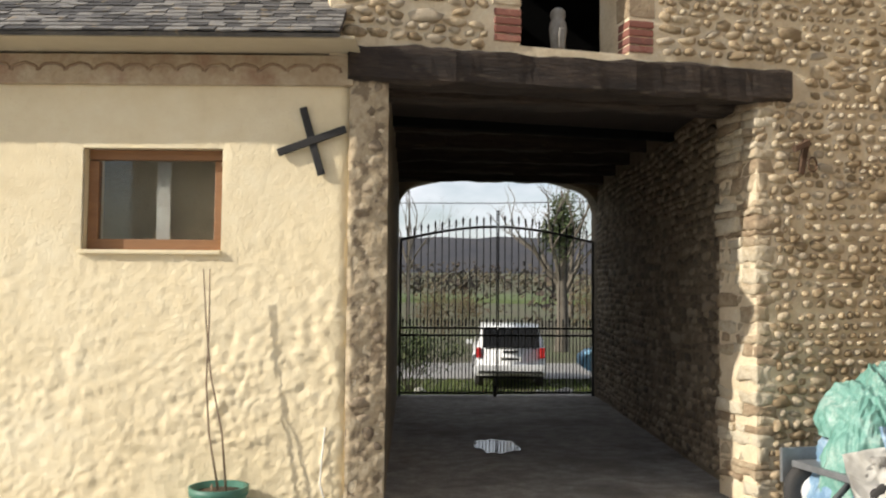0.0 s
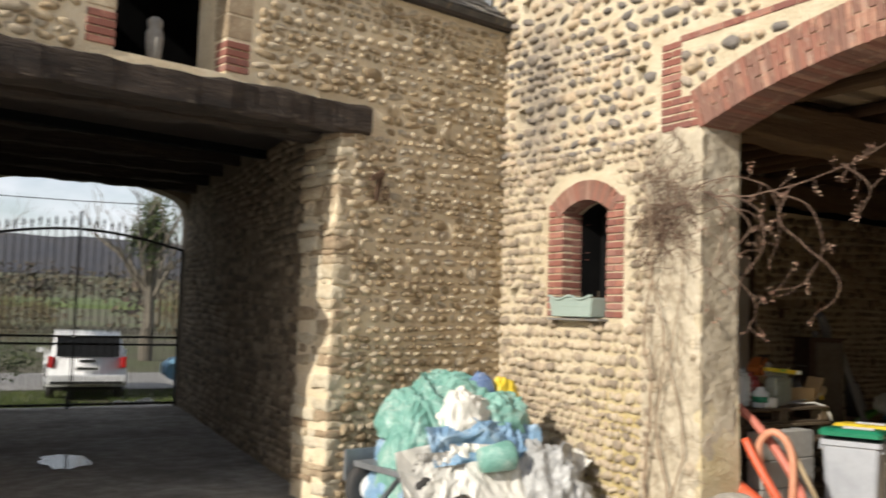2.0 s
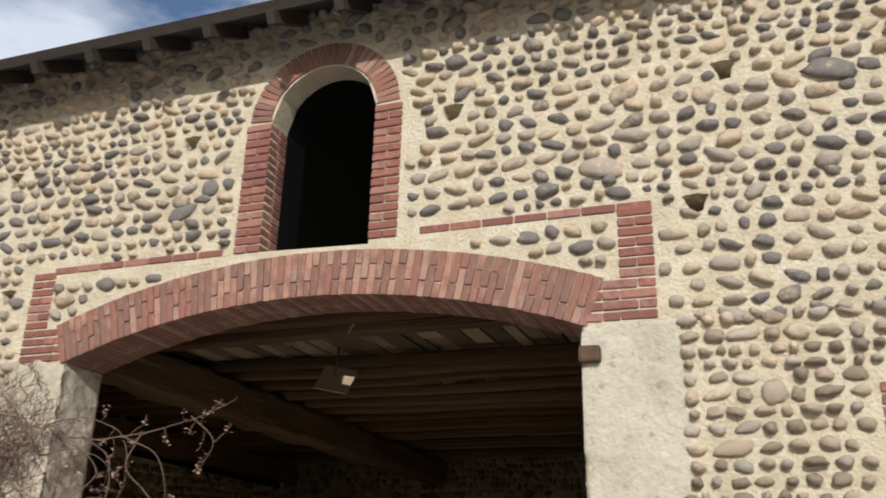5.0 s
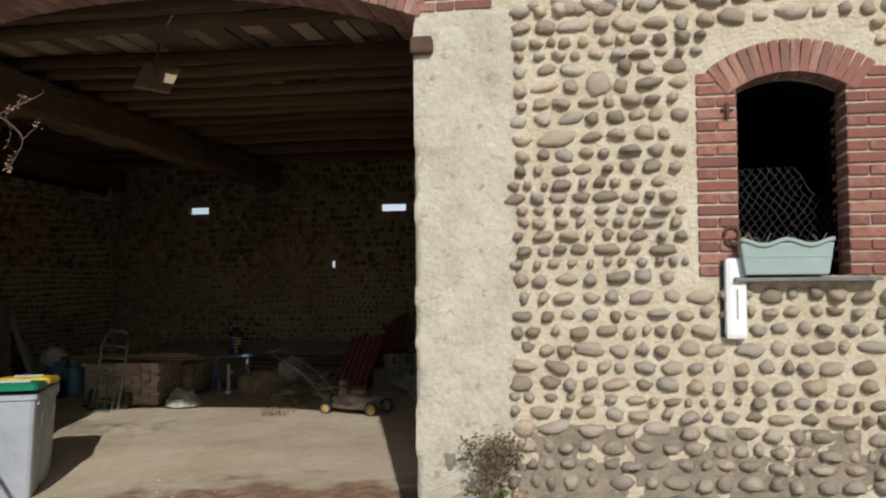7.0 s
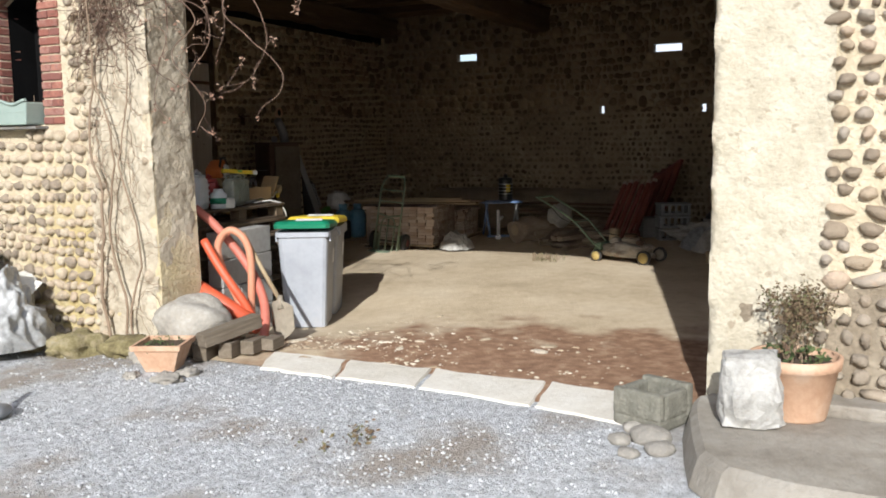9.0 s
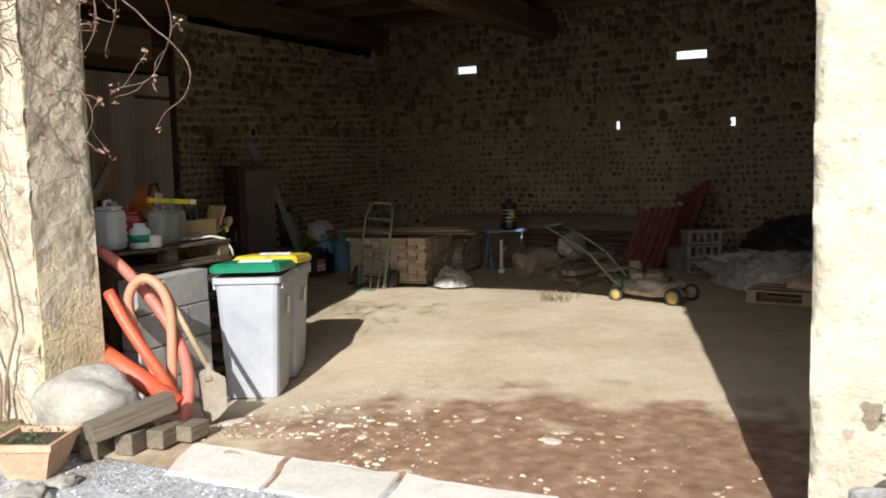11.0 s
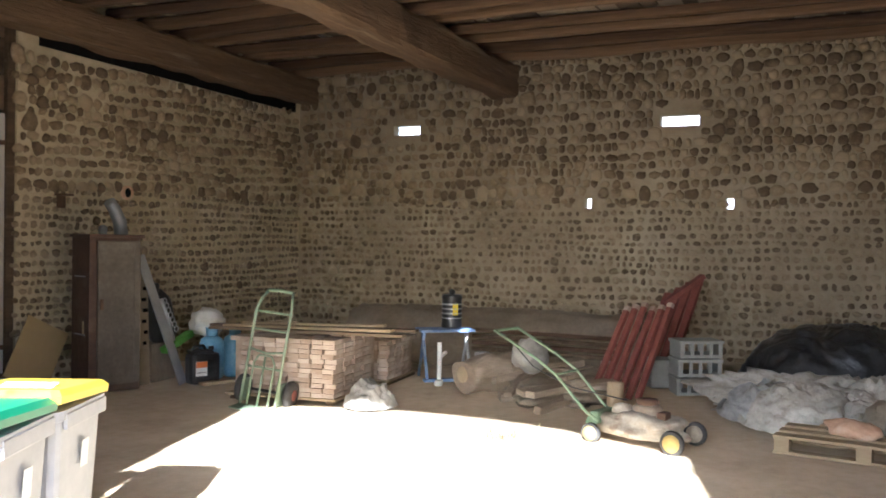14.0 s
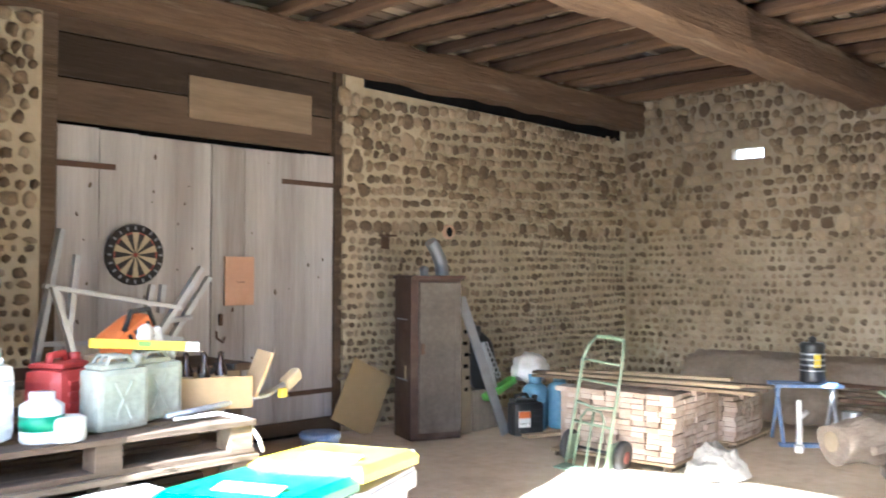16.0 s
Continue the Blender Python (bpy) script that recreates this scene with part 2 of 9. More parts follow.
    rock_moss=surf("rock_moss", [(0.13, 0.105, 0.05), (0.22, 0.185, 0.085), (0.32, 0.27, 0.16), (0.24, 0.22, 0.17)], 9, 0.97, 0.8, 40, vary=0.3),
    rock_moss_grey=surf("rock_moss_grey", [(0.12, 0.115, 0.09), (0.20, 0.19, 0.15), (0.29, 0.275, 0.225)], 9, 0.95, 0.8, 40),
    grass=surf("grass", [(0.05, 0.075, 0.02), (0.085, 0.12, 0.03), (0.15, 0.16, 0.06)], 2.0, 0.95, 0.6, 60),
    field=surf("field", [(0.055, 0.048, 0.028), (0.085, 0.072, 0.04), (0.075, 0.088, 0.03), (0.12, 0.10, 0.055)], 0.12, 0.95, 0.4, 4),
    hill=surf("hill", [(0.032, 0.035, 0.045), (0.047, 0.047, 0.054), (0.061, 0.056, 0.054)], 0.05, 1.0, 0.0, 4),
    asphalt=surf("asphalt", [(0.20, 0.19, 0.175), (0.28, 0.27, 0.25)], 3.0, 0.9, 0.3, 60),
    iron=surf("iron", [(0.02, 0.02, 0.02), (0.04, 0.037, 0.035)], 8, 0.6, 0.1, 60, metal=0.5),
    rusty=surf("rusty", [(0.06, 0.035, 0.022), (0.12, 0.065, 0.035)], 9, 0.85, 0.3, 60),
    wire=surf("wire", [(0.16, 0.15, 0.14), (0.25, 0.24, 0.22)], 9, 0.5, 0.0, metal=0.8),
    black=surf("black", [(0.012, 0.012, 0.012), (0.02, 0.02, 0.02)], 5, 0.7, 0.1, 60),
    # near-black that puts the shade of openings and gaps into colour
    shade_black=surf("shade_black", [(0.006, 0.006, 0.006), (0.010, 0.010, 0.010)], 5, 0.95, 0.1, 60),
    rubber=surf("rubber", [(0.03, 0.03, 0.03), (0.055, 0.05, 0.046)], 8, 0.8, 0.2, 60),
    bin_grey=surf("bin_grey", [(0.29, 0.305, 0.335), (0.355, 0.37, 0.40), (0.41, 0.425, 0.45)], 2.5, 0.5, 0.05, 60, spots=(2.2, 0.6, 0.8, (0.31, 0.295, 0.27), 0.5)),
    lid_green=surf("lid_green", [(0.012, 0.16, 0.085), (0.02, 0.23, 0.12)], 3, 0.42, 0.05, 40),
    lid_yellow=surf("lid_yellow", [(0.62, 0.45, 0.03), (0.74, 0.56, 0.05)], 3, 0.45, 0.05, 40),
    sticker=surf("sticker", [(0.72, 0.72, 0.70), (0.78, 0.78, 0.76)], 4, 0.6, 0.0),
    red_pipe=surf("red_pipe", [(0.52, 0.085, 0.035), (0.62, 0.12, 0.05)], 3, 0.5, 0.1, 50),
    pink_hose=surf("pink_hose", [(0.46, 0.13, 0.09), (0.56, 0.20, 0.14)], 3, 0.55, 0.1, 50),
    orange_hose=surf("orange_hose", [(0.50, 0.21, 0.12), (0.60, 0.29, 0.18)], 3, 0.55, 0.1, 50),
    terracotta=surf("terracotta", [(0.46, 0.27, 0.165), (0.56, 0.36, 0.235), (0.62, 0.45, 0.33)], 4, 0.88, 0.25, 50, spots=(5, 0.56, 0.7, (0.58, 0.48, 0.38), 0.5)),
    green_pot=surf("green_pot", [(0.045, 0.14, 0.10), (0.06, 0.18, 0.13)], 3, 0.5, 0.05, 40),
    planter=surf("planter", [(0.27, 0.34, 0.30), (0.33, 0.40, 0.36)], 3, 0.6, 0.1, 40),
    soil=surf("soil", [(0.05, 0.035, 0.02), (0.09, 0.065, 0.04)], 9, 1.0, 0.6, 60),
    stem=surf("stem", [(0.20, 0.14, 0.09), (0.30, 0.22, 0.15)], 12, 0.9, 0.3, 60),
    vine=surf("vine", [(0.075, 0.045, 0.032), (0.14, 0.085, 0.058), (0.24, 0.165, 0.115)], 10, 0.9, 0.5, 60),
    dead_leaf=surf("dead_leaf", [(0.10, 0.065, 0.035), (0.17, 0.115, 0.065), (0.12, 0.12, 0.05)], 5, 0.9, 0.1, 50, vary=0.5, island=True),
    dead_bud=surf("dead_bud", [(0.16, 0.085, 0.055), (0.27, 0.15, 0.10), (0.38, 0.26, 0.18)], 5, 0.8, 0.1, 50, vary=0.5, island=True),
    leaf=surf("leaf", [(0.035, 0.055, 0.015), (0.06, 0.09, 0.025), (0.10, 0.12, 0.04)], 3, 0.8, 0.1, 40, vary=0.5, island=True),
    bark=surf("bark", [(0.10, 0.085, 0.065), (0.17, 0.15, 0.12)], 6, 0.95, 0.6, 30),
    car_white=surf("car_white", [(0.66, 0.67, 0.68), (0.70, 0.71, 0.72)], 2, 0.3, 0.0, coat=0.6),
    car_glass=surf("car_glass", [(0.012, 0.013, 0.015), (0.02, 0.021, 0.023)], 2, 0.08, 0.0),
    tail_red=surf("tail_red", [(0.42, 0.02, 0.02), (0.5, 0.03, 0.03)], 2, 0.25, 0.0),
    blue_sheet=surf("blue_sheet", [(0.12, 0.23, 0.37), (0.20, 0.33, 0.47), (0.44, 0.54, 0.61)], 6, 0.5, 0.5, 30),
    green_sheet=surf("green_sheet", [(0.09, 0.25, 0.205), (0.17, 0.35, 0.295), (0.42, 0.54, 0.485)], 6, 0.5, 0.4, 30),
    white_sheet=surf("white_sheet", [(0.56, 0.54, 0.48), (0.66, 0.64, 0.58), (0.74, 0.72, 0.67)], 4, 0.55, 0.3, 30),
    pale_plastic=surf("pale_plastic", [(0.22, 0.22, 0.215), (0.34, 0.34, 0.33), (0.50, 0.50, 0.49)], 5, 0.38, 0.5, 25, spots=(4, 0.56, 0.7, (0.18, 0.155, 0.125), 0.7)),
    clear_sheet=surf("clear_sheet", [(0.234, 0.218, 0.195), (0.343, 0.328, 0.296), (0.429, 0.413, 0.382)], 5, 0.4, 0.5, 25),
    dusty_cover=surf("dusty_cover", [(0.20, 0.17, 0.125), (0.28, 0.24, 0.18), (0.34, 0.30, 0.235)], 3, 0.95, 0.5, 30),
    dust_white=surf("dust_white", [(0.33, 0.30, 0.25), (0.45, 0.42, 0.36), (0.57, 0.54, 0.48)], 6, 0.9, 0.5, 30, spots=(7, 0.57, 0.68, (0.22, 0.18, 0.13), 0.6)),
    dusty_sheet=surf("dusty_sheet", [(0.176, 0.142, 0.101), (0.243, 0.196, 0.142), (0.311, 0.257, 0.189)], 3, 0.9, 0.4, 30),
    black_sheet=surf("black_sheet", [(0.016, 0.017, 0.018), (0.03, 0.031, 0.032)], 4, 0.35, 0.4, 24),
    can_green=surf("can_green", [(0.20, 0.21, 0.17), (0.29, 0.30, 0.25), (0.38, 0.39, 0.33)], 5, 0.5, 0.2, 40, spots=(7, 0.6, 0.7, (0.16, 0.12, 0.08), 0.5)),
    can_red=surf("can_red", [(0.34, 0.035, 0.03), (0.42, 0.06, 0.05)], 4, 0.5, 0.1, 40),
    can_white=surf("can_white", [(0.58, 0.60, 0.60), (0.66, 0.68, 0.68)], 3, 0.45, 0.05, 40),
    alu=surf("alu", [(0.42, 0.43, 0.44), (0.55, 0.56, 0.57)], 6, 0.4, 0.05, 60, metal=0.7),
    orange=surf("orange", [(0.55, 0.14, 0.03), (0.65, 0.19, 0.05)], 4, 0.5, 0.05, 40),
    cardboard=surf("cardboard", [(0.33, 0.22, 0.11), (0.42, 0.29, 0.15)], 3, 0.9, 0.15, 50),
    fibreboard=surf("fibreboard", [(0.30, 0.215, 0.10), (0.36, 0.26, 0.13)], 2, 0.85, 0.1, 60),
    cork=surf("cork", [(0.48, 0.27, 0.16), (0.55, 0.33, 0.21)], 6, 0.9, 0.2, 80),
    locker=surf("locker", [(0.030, 0.014, 0.009), (0.060, 0.031, 0.020), (0.090, 0.052, 0.034)], 2.5, 0.7, 0.3, 40, spots=(3, 0.56, 0.7, (0.13, 0.10, 0.07), 0.6)),
    locker_door=surf("locker_door", [(0.060, 0.049, 0.037), (0.10, 0.083, 0.063), (0.15, 0.127, 0.099)], 3.5, 0.8, 0.3, 40, spots=(2, 0.55, 0.7, (0.17, 0.14, 0.105), 0.6)),
    blue_drum=surf("blue_drum", [(0.10, 0.24, 0.36), (0.16, 0.33, 0.46), (0.26, 0.40, 0.48)], 4, 0.6, 0.1, 40),
    black_can=surf("black_can", [(0.015, 0.015, 0.016), (0.028, 0.028, 0.028)], 4, 0.4, 0.1, 40),
    lime=surf("lime", [(0.12, 0.34, 0.05), (0.18, 0.44, 0.08)], 4, 0.5, 0.1, 40),
    truck_green=surf("truck_green", [(0.10, 0.15, 0.10), (0.17, 0.22, 0.15), (0.26, 0.27, 0.19)], 6, 0.6, 0.2, 50),
    tile_pink=surf("tile_pink", [(0.30, 0.222, 0.166), (0.37, 0.285, 0.222), (0.44, 0.355, 0.285)], 6, 0.95, 0.4, 50, vary=0.5, spots=(5, 0.54, 0.7, (0.48, 0.42, 0.34), 0.6)),
    blue_paint=surf("blue_paint", [(0.07, 0.13, 0.28), (0.13, 0.20, 0.36), (0.30, 0.33, 0.38)], 7, 0.65, 0.1, 50),
    log=surf("log", [(0.208, 0.156, 0.111), (0.299, 0.234, 0.169), (0.390, 0.319, 0.240)], 4, 0.95, 0.7, 20, stretch=(0.5, 2, 2)),
    log_end=surf("log_end", [(0.36, 0.27, 0.16), (0.46, 0.36, 0.23)], 6, 0.9, 0.3, 40),
    mower_green=surf("mower_green", [(0.13, 0.20, 0.12), (0.20, 0.275, 0.17), (0.30, 0.34, 0.24)], 7, 0.6, 0.1, 50),
    mower_deck=surf("mower_deck", [(0.24, 0.205, 0.155), (0.34, 0.30, 0.24), (0.44, 0.40, 0.33)], 7, 0.8, 0.4, 40, spots=(6, 0.56, 0.66, (0.16, 0.10, 0.06), 0.6)),
    hub_yellow=surf("hub_yellow", [(0.38, 0.27, 0.08), (0.48, 0.36, 0.12)], 5, 0.7, 0.1, 40),
    red_iron=surf("red_iron", [(0.120, 0.034, 0.026), (0.180, 0.053, 0.038), (0.217, 0.075, 0.056)], 5, 0.75, 0.2, 50),
    grey_plastic=surf("grey_plastic", [(0.24, 0.235, 0.21), (0.33, 0.32, 0.29)], 4, 0.75, 0.15, 40),
    owl=surf("owl", [(0.132, 0.120, 0.102), (0.204, 0.186, 0.162), (0.276, 0.264, 0.240)], 14, 0.8, 0.3, 60),
    white_paint=surf("white_paint", [(0.72, 0.71, 0.68), (0.80, 0.79, 0.76)], 3, 0.5, 0.05, 40),
    dart_black=surf("dart_black", [(0.02, 0.018, 0.017), (0.04, 0.034, 0.03)], 8, 0.85, 0.2, 80),
    dart_cream=surf("dart_cream", [(0.40, 0.32, 0.19), (0.48, 0.39, 0.25)], 8, 0.9, 0.2, 80),
    dart_red=surf("dart_red", [(0.28, 0.06, 0.04), (0.34, 0.09, 0.06)], 8, 0.85, 0.2, 80),
    bottle=surf("bottle", [(0.018, 0.010, 0.006), (0.035, 0.018, 0.01)], 4, 0.15, 0.0),
    lead=surf("lead", [(0.20, 0.215, 0.235), (0.30, 0.315, 0.33)], 3, 0.5, 0.1, 30, metal=0.3),
    zinc=surf("zinc", [(0.22, 0.23, 0.24), (0.33, 0.34, 0.35)], 4, 0.5, 0.1, 30, metal=0.6),
)


def glass_material():
    m = bpy.data.materials.new("window_glass")
    m.use_nodes = True
    b = m.node_tree.nodes["Principled BSDF"]
    b.inputs["Base Color"].default_value = (0.85, 0.88, 0.88, 1)
    b.inputs["Roughness"].default_value = 0.03
    b.inputs["Transmission Weight"].default_value = 1.0
    b.inputs["IOR"].default_value = 1.45
    return m


M["glass"] = glass_material()


def trodden(m, centre, size, cols, lo=0.62, hi=0.86):
    """Mixes a second soil into a floor material round one place, with a ragged soft border."""
    nt = m.node_tree
    b = nt.nodes["Principled BSDF"]
    old = b.inputs["Base Color"].links[0].from_socket
    co = nt.nodes.new("ShaderNodeTexCoord")
    mp = nt.nodes.new("ShaderNodeMapping")
    mp.vector_type = "TEXTURE"
    mp.inputs["Location"].default_value, mp.inputs["Scale"].default_value = centre, size
    nt.links.new(co.outputs["Object"], mp.inputs["Vector"])
    ln = nt.nodes.new("ShaderNodeVectorMath")
    ln.operation = "LENGTH"
    nt.links.new(mp.outputs["Vector"], ln.inputs[0])
    n1 = nt.nodes.new("ShaderNodeTexNoise")
    n1.inputs["Scale"].default_value, n1.inputs["Detail"].default_value = 2.2, 9.0
    nt.links.new(co.outputs["Object"], n1.inputs["Vector"])
    ma = nt.nodes.new("ShaderNodeMath")
    ma.operation = "MULTIPLY_ADD"
    ma.inputs[1].default_value = 1.3
    nt.links.new(n1.outputs["Fac"], ma.inputs[0])
    nt.links.new(ln.outputs["Value"], ma.inputs[2])
    r1 = nt.nodes.new("ShaderNodeValToRGB")
    r1.color_ramp.elements[0].position, r1.color_ramp.elements[1].position = lo, hi
    half = nt.nodes.new("ShaderNodeMath")
    half.operation = "MULTIPLY"
    half.inputs[1].default_value = 0.5
    nt.links.new(ma.outputs[0], half.inputs[0])
    nt.links.new(half.outputs[0], r1.inputs["Fac"])
    n2 = nt.nodes.new("ShaderNodeTexNoise")
    n2.inputs["Scale"].default_value, n2.inputs["Detail"].default_value = 9.0, 8.0
    nt.links.new(co.outputs["Object"], n2.inputs["Vector"])
    r2 = nt.nodes.new("ShaderNodeValToRGB")
    el = r2.color_ramp.elements
    while len(el) < len(cols):
        el.new(0.5)
    for k, c in enumerate(cols):
        el[k].position, el[k].color = 0.32 + 0.36 * k / (len(cols) - 1), (*c, 1)
    nt.links.new(n2.outputs["Fac"], r2.inputs["Fac"])
    mx = nt.nodes.new("ShaderNodeMix")
    mx.data_type = "RGBA"
    nt.links.new(r1.outputs["Color"], mx.inputs["Factor"])
    nt.links.new(r2.outputs["Color"], mx.inputs["A"])
    nt.links.new(old, mx.inputs["B"])
    nt.links.new(mx.outputs["Result"], b.inputs["Base Color"])


# almost no sheen, so the painted shade of openings stays black
M["shade_black"].node_tree.nodes["Principled BSDF"].inputs["Specular IOR Level"].default_value = 0.05
M["mortar"].node_tree.nodes["Bump"].inputs["Distance"].default_value = 0.03
trodden(M["earth"], (6.8, 3.15, 0), (2.35, 2.5, 5), [(0.20, 0.108, 0.060), (0.26, 0.145, 0.082), (0.32, 0.19, 0.112), (0.40, 0.26, 0.16)], 0.66, 0.80)
trodden(M["mortar"], (-8.12, 0, 3.80), (0.42, 5, 0.95), [(0.22, 0.185, 0.145), (0.34, 0.29, 0.225), (0.50, 0.43, 0.33)], 0.50, 0.98)
trodden(M["mortar"], (-6.75, 0, 0.55), (0.75, 5, 0.75), [(0.40, 0.31, 0.13), (0.52, 0.42, 0.20), (0.60, 0.51, 0.29)], 0.50, 1.0)
trodden(M["cobble_many"], (-8.12, 0, 3.80), (0.42, 5, 0.95), [(0.10, 0.088, 0.078), (0.19, 0.16, 0.13), (0.28, 0.235, 0.185)], 0.50, 0.95)
trodden(M["cobble_warm"], (-0.6, 0, 0.25), (3, 5, 0.62), [(0.17, 0.14, 0.105), (0.26, 0.215, 0.16), (0.36, 0.305, 0.235)], 0.5, 0.95)
M["overdoor_wood"] = surf("overdoor_wood", [(0.034, 0.020, 0.011), (0.070, 0.044, 0.025), (0.115, 0.076, 0.045)], 1.6, 0.9, 0.6, 18, stretch=(0.3, 3, 2.2), vary=0.4, spots=(1.1, 0.54, 0.68, (0.17, 0.12, 0.075), 0.5))
M["patch_board"] = surf("patch_board", [(0.15, 0.10, 0.058), (0.22, 0.155, 0.092), (0.28, 0.205, 0.13)], 2, 0.85, 0.25, 24, stretch=(0.25, 3, 3), spots=(2.5, 0.55, 0.7, (0.13, 0.09, 0.055), 0.5))
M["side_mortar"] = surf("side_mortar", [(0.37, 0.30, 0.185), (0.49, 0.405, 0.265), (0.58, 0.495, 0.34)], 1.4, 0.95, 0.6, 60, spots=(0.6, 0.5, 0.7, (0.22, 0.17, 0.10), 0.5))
M["front_mortar"] = surf("front_mortar", [(0.60, 0.485, 0.325), (0.72, 0.605, 0.425), (0.80, 0.71, 0.545)], 5, 0.95, 0.8, 40, spots=(0.8, 0.52, 0.7, (0.42, 0.33, 0.21), 0.5))
M["floor_stone"] = surf("floor_stone", [(0.34, 0.25, 0.16), (0.50, 0.41, 0.29), (0.64, 0.56, 0.44)], 3.0, 0.92, 0.4, 35, vary=0.5, island=True)
M["quoin"] = surf("quoin", [(0.30, 0.22, 0.14), (0.42, 0.33, 0.22), (0.52, 0.44, 0.31), (0.60, 0.53, 0.40)], 6, 0.92, 0.9, 35, vary=0.4, spots=(7, 0.56, 0.7, (0.27, 0.19, 0.11), 0.5))


def water_material():
    m = bpy.data.materials.new("puddle_water")
    m.use_nodes = True
    b = m.node_tree.nodes["Principled BSDF"]
    b.inputs["Base Color"].default_value = (0.035, 0.03, 0.025, 1)
    b.inputs["Roughness"].default_value = 0.05
    return m


M["water"] = water_material()


# ---- building helpers ----
def bm_box(bm, c, s, rot=None, bevel=0.0, taper=1.0):
    """A box of size s round c; taper scales its top."""
    vs = []
    for dz in (-0.5, 0.5):
        k = taper if dz > 0 else 1.0
        for dx, dy in ((-0.5, -0.5), (0.5, -0.5), (0.5, 0.5), (-0.5, 0.5)):
            p = Vector((dx * s[0] * k, dy * s[1] * k, dz * s[2]))
            if rot is not None:
                p = rot @ p
            vs.append(bm.verts.new(p + Vector(c)))
    fs = [bm.faces.new([vs[i] for i in f]) for f in ((3, 2, 1, 0), (4, 5, 6, 7), (0, 1, 5, 4), (1, 2, 6, 5), (2, 3, 7, 6), (3, 0, 4, 7))]
    if bevel:
        bmesh.ops.bevel(bm, geom=list({e for f in fs for e in f.edges}), offset=bevel, segments=2, affect="EDGES", profile=0.6)
    return bm


def boxmesh(c, s, rot=None, bevel=0.0, taper=1.0):
    return bm_box(bmesh.new(), c, s, rot, bevel, taper)


def bm_tube(bm, pts, radii, seg=8, cap=True):
    """A round bar along pts; radii: one or one for each point."""
    pts = [Vector(p) for p in pts]
    if isinstance(radii, (int, float)):
        radii = [radii] * len(pts)
    rings = []
    side = None
    for i, p in enumerate(pts):
        d = (pts[min(i + 1, len(pts) - 1)] - pts[max(i - 1, 0)]).normalized()
        if side is None:
            side = d.orthogonal().normalized()
        side = (side - d * side.dot(d)).normalized()
        up = d.cross(side)
        rings.append([bm.verts.new(p + radii[i] * (math.cos(2 * math.pi * k / seg) * side + math.sin(2 * math.pi * k / seg) * up)) for k in range(seg)])
    for a, b in zip(rings, rings[1:]):
        for k in range(seg):
            f = bm.faces.new((a[k], a[(k + 1) % seg], b[(k + 1) % seg], b[k]))
            f.smooth = seg > 5
    if cap:
        bm.faces.new(list(reversed(rings[0])))
        bm.faces.new(rings[-1])
    return bm


def tubemesh(pts, radii, seg=8, cap=True):
    return bm_tube(bmesh.new(), pts, radii, seg, cap)


def spline(ctrl, per=9):
    """A smooth line through the control points."""
    c = [Vector(p) for p in ctrl]
    c = [c[0] * 2 - c[1]] + c + [c[-1] * 2 - c[-2]]
    out = []
    for a, b, d, e in zip(c, c[1:], c[2:], c[3:]):
        for q in range(per):
            t = q / per
            out.append(0.5 * (2 * b + (d - a) * t + (2 * a - 5 * b + 4 * d - e) * t * t + (3 * b - a - 3 * d + e) * t ** 3))
    return out + [c[-2]]


def bm_lathe(bm, profile, seg=24, m=None, smooth=True):
    """A turned body round z from (radius, height) pairs."""
    rings = []
    for r, z in profile:
        ring = []
        for k in range(seg):
            p = Vector((r * math.cos(2 * math.pi * k / seg), r * math.sin(2 * math.pi * k / seg), z))
            ring.append(bm.verts.new(m @ p if m is not None else p))
        rings.append(ring)
    for a, b in zip(rings, rings[1:]):
        for k in range(seg):
            f = bm.faces.new((a[k], a[(k + 1) % seg], b[(k + 1) % seg], b[k]))
            f.smooth = smooth
    bm.faces.new(list(reversed(rings[0])))
    bm.faces.new(rings[-1])
    return bm


def lathemesh(profile, seg=24, m=None, smooth=True):
    return bm_lathe(bmesh.new(), profile, seg, m, smooth)


def blob(r, rough=0.25, seed=0, sub=3, flat=0.0, freq=1.5, fine=0.0):
    """A lumpy stone or heap with radii r, resting at z = 0 when flat is above 0."""
    bm = bmesh.new()
    bmesh.ops.create_icosphere(bm, subdivisions=sub, radius=1)
    off = Vector((seed * 7.13, seed * 3.71, seed * 1.37))
    for v in bm.verts:
        d = 1 + rough * noise.noise(v.co * freq + off) + fine * noise.noise(v.co * freq * 4 + off)
        p = v.co * d
        v.co = Vector((p.x * r[0], p.y * r[1], p.z * r[2]))
        if flat:
            v.co.z = max(v.co.z + r[2] * flat, 0.0)
    for f in bm.faces:
        f.smooth = True
    return bm


def put(name, bm, mat, parent=None, label="", m=None):
    """Links a bmesh (or a mesh) as one object."""
    if isinstance(bm, bmesh.types.BMesh):
        bmesh.ops.recalc_face_normals(bm, faces=bm.faces)
        me = bpy.data.meshes.new(name)
        bm.to_mesh(me)
        bm.free()
    else:
        me = bm
    if mat is not None and not me.materials:
        me.materials.append(M[mat])
    ob = new(name, me)
    if parent is not None:
        ob.parent = parent
    if m is not None:
        ob.matrix_basis = m
    if label:
        ob["label"] = label
    return ob


def part(name, bm, mat, parent, label="", m=None):
    return put(name, bm, mat, parent, label, m)


def thing(name, label, category, m, group="", kind=""):
    e = new(name)
    e.empty_display_size = 0.1
    e.matrix_basis = m
    return tagged(e, label, category, group, kind)


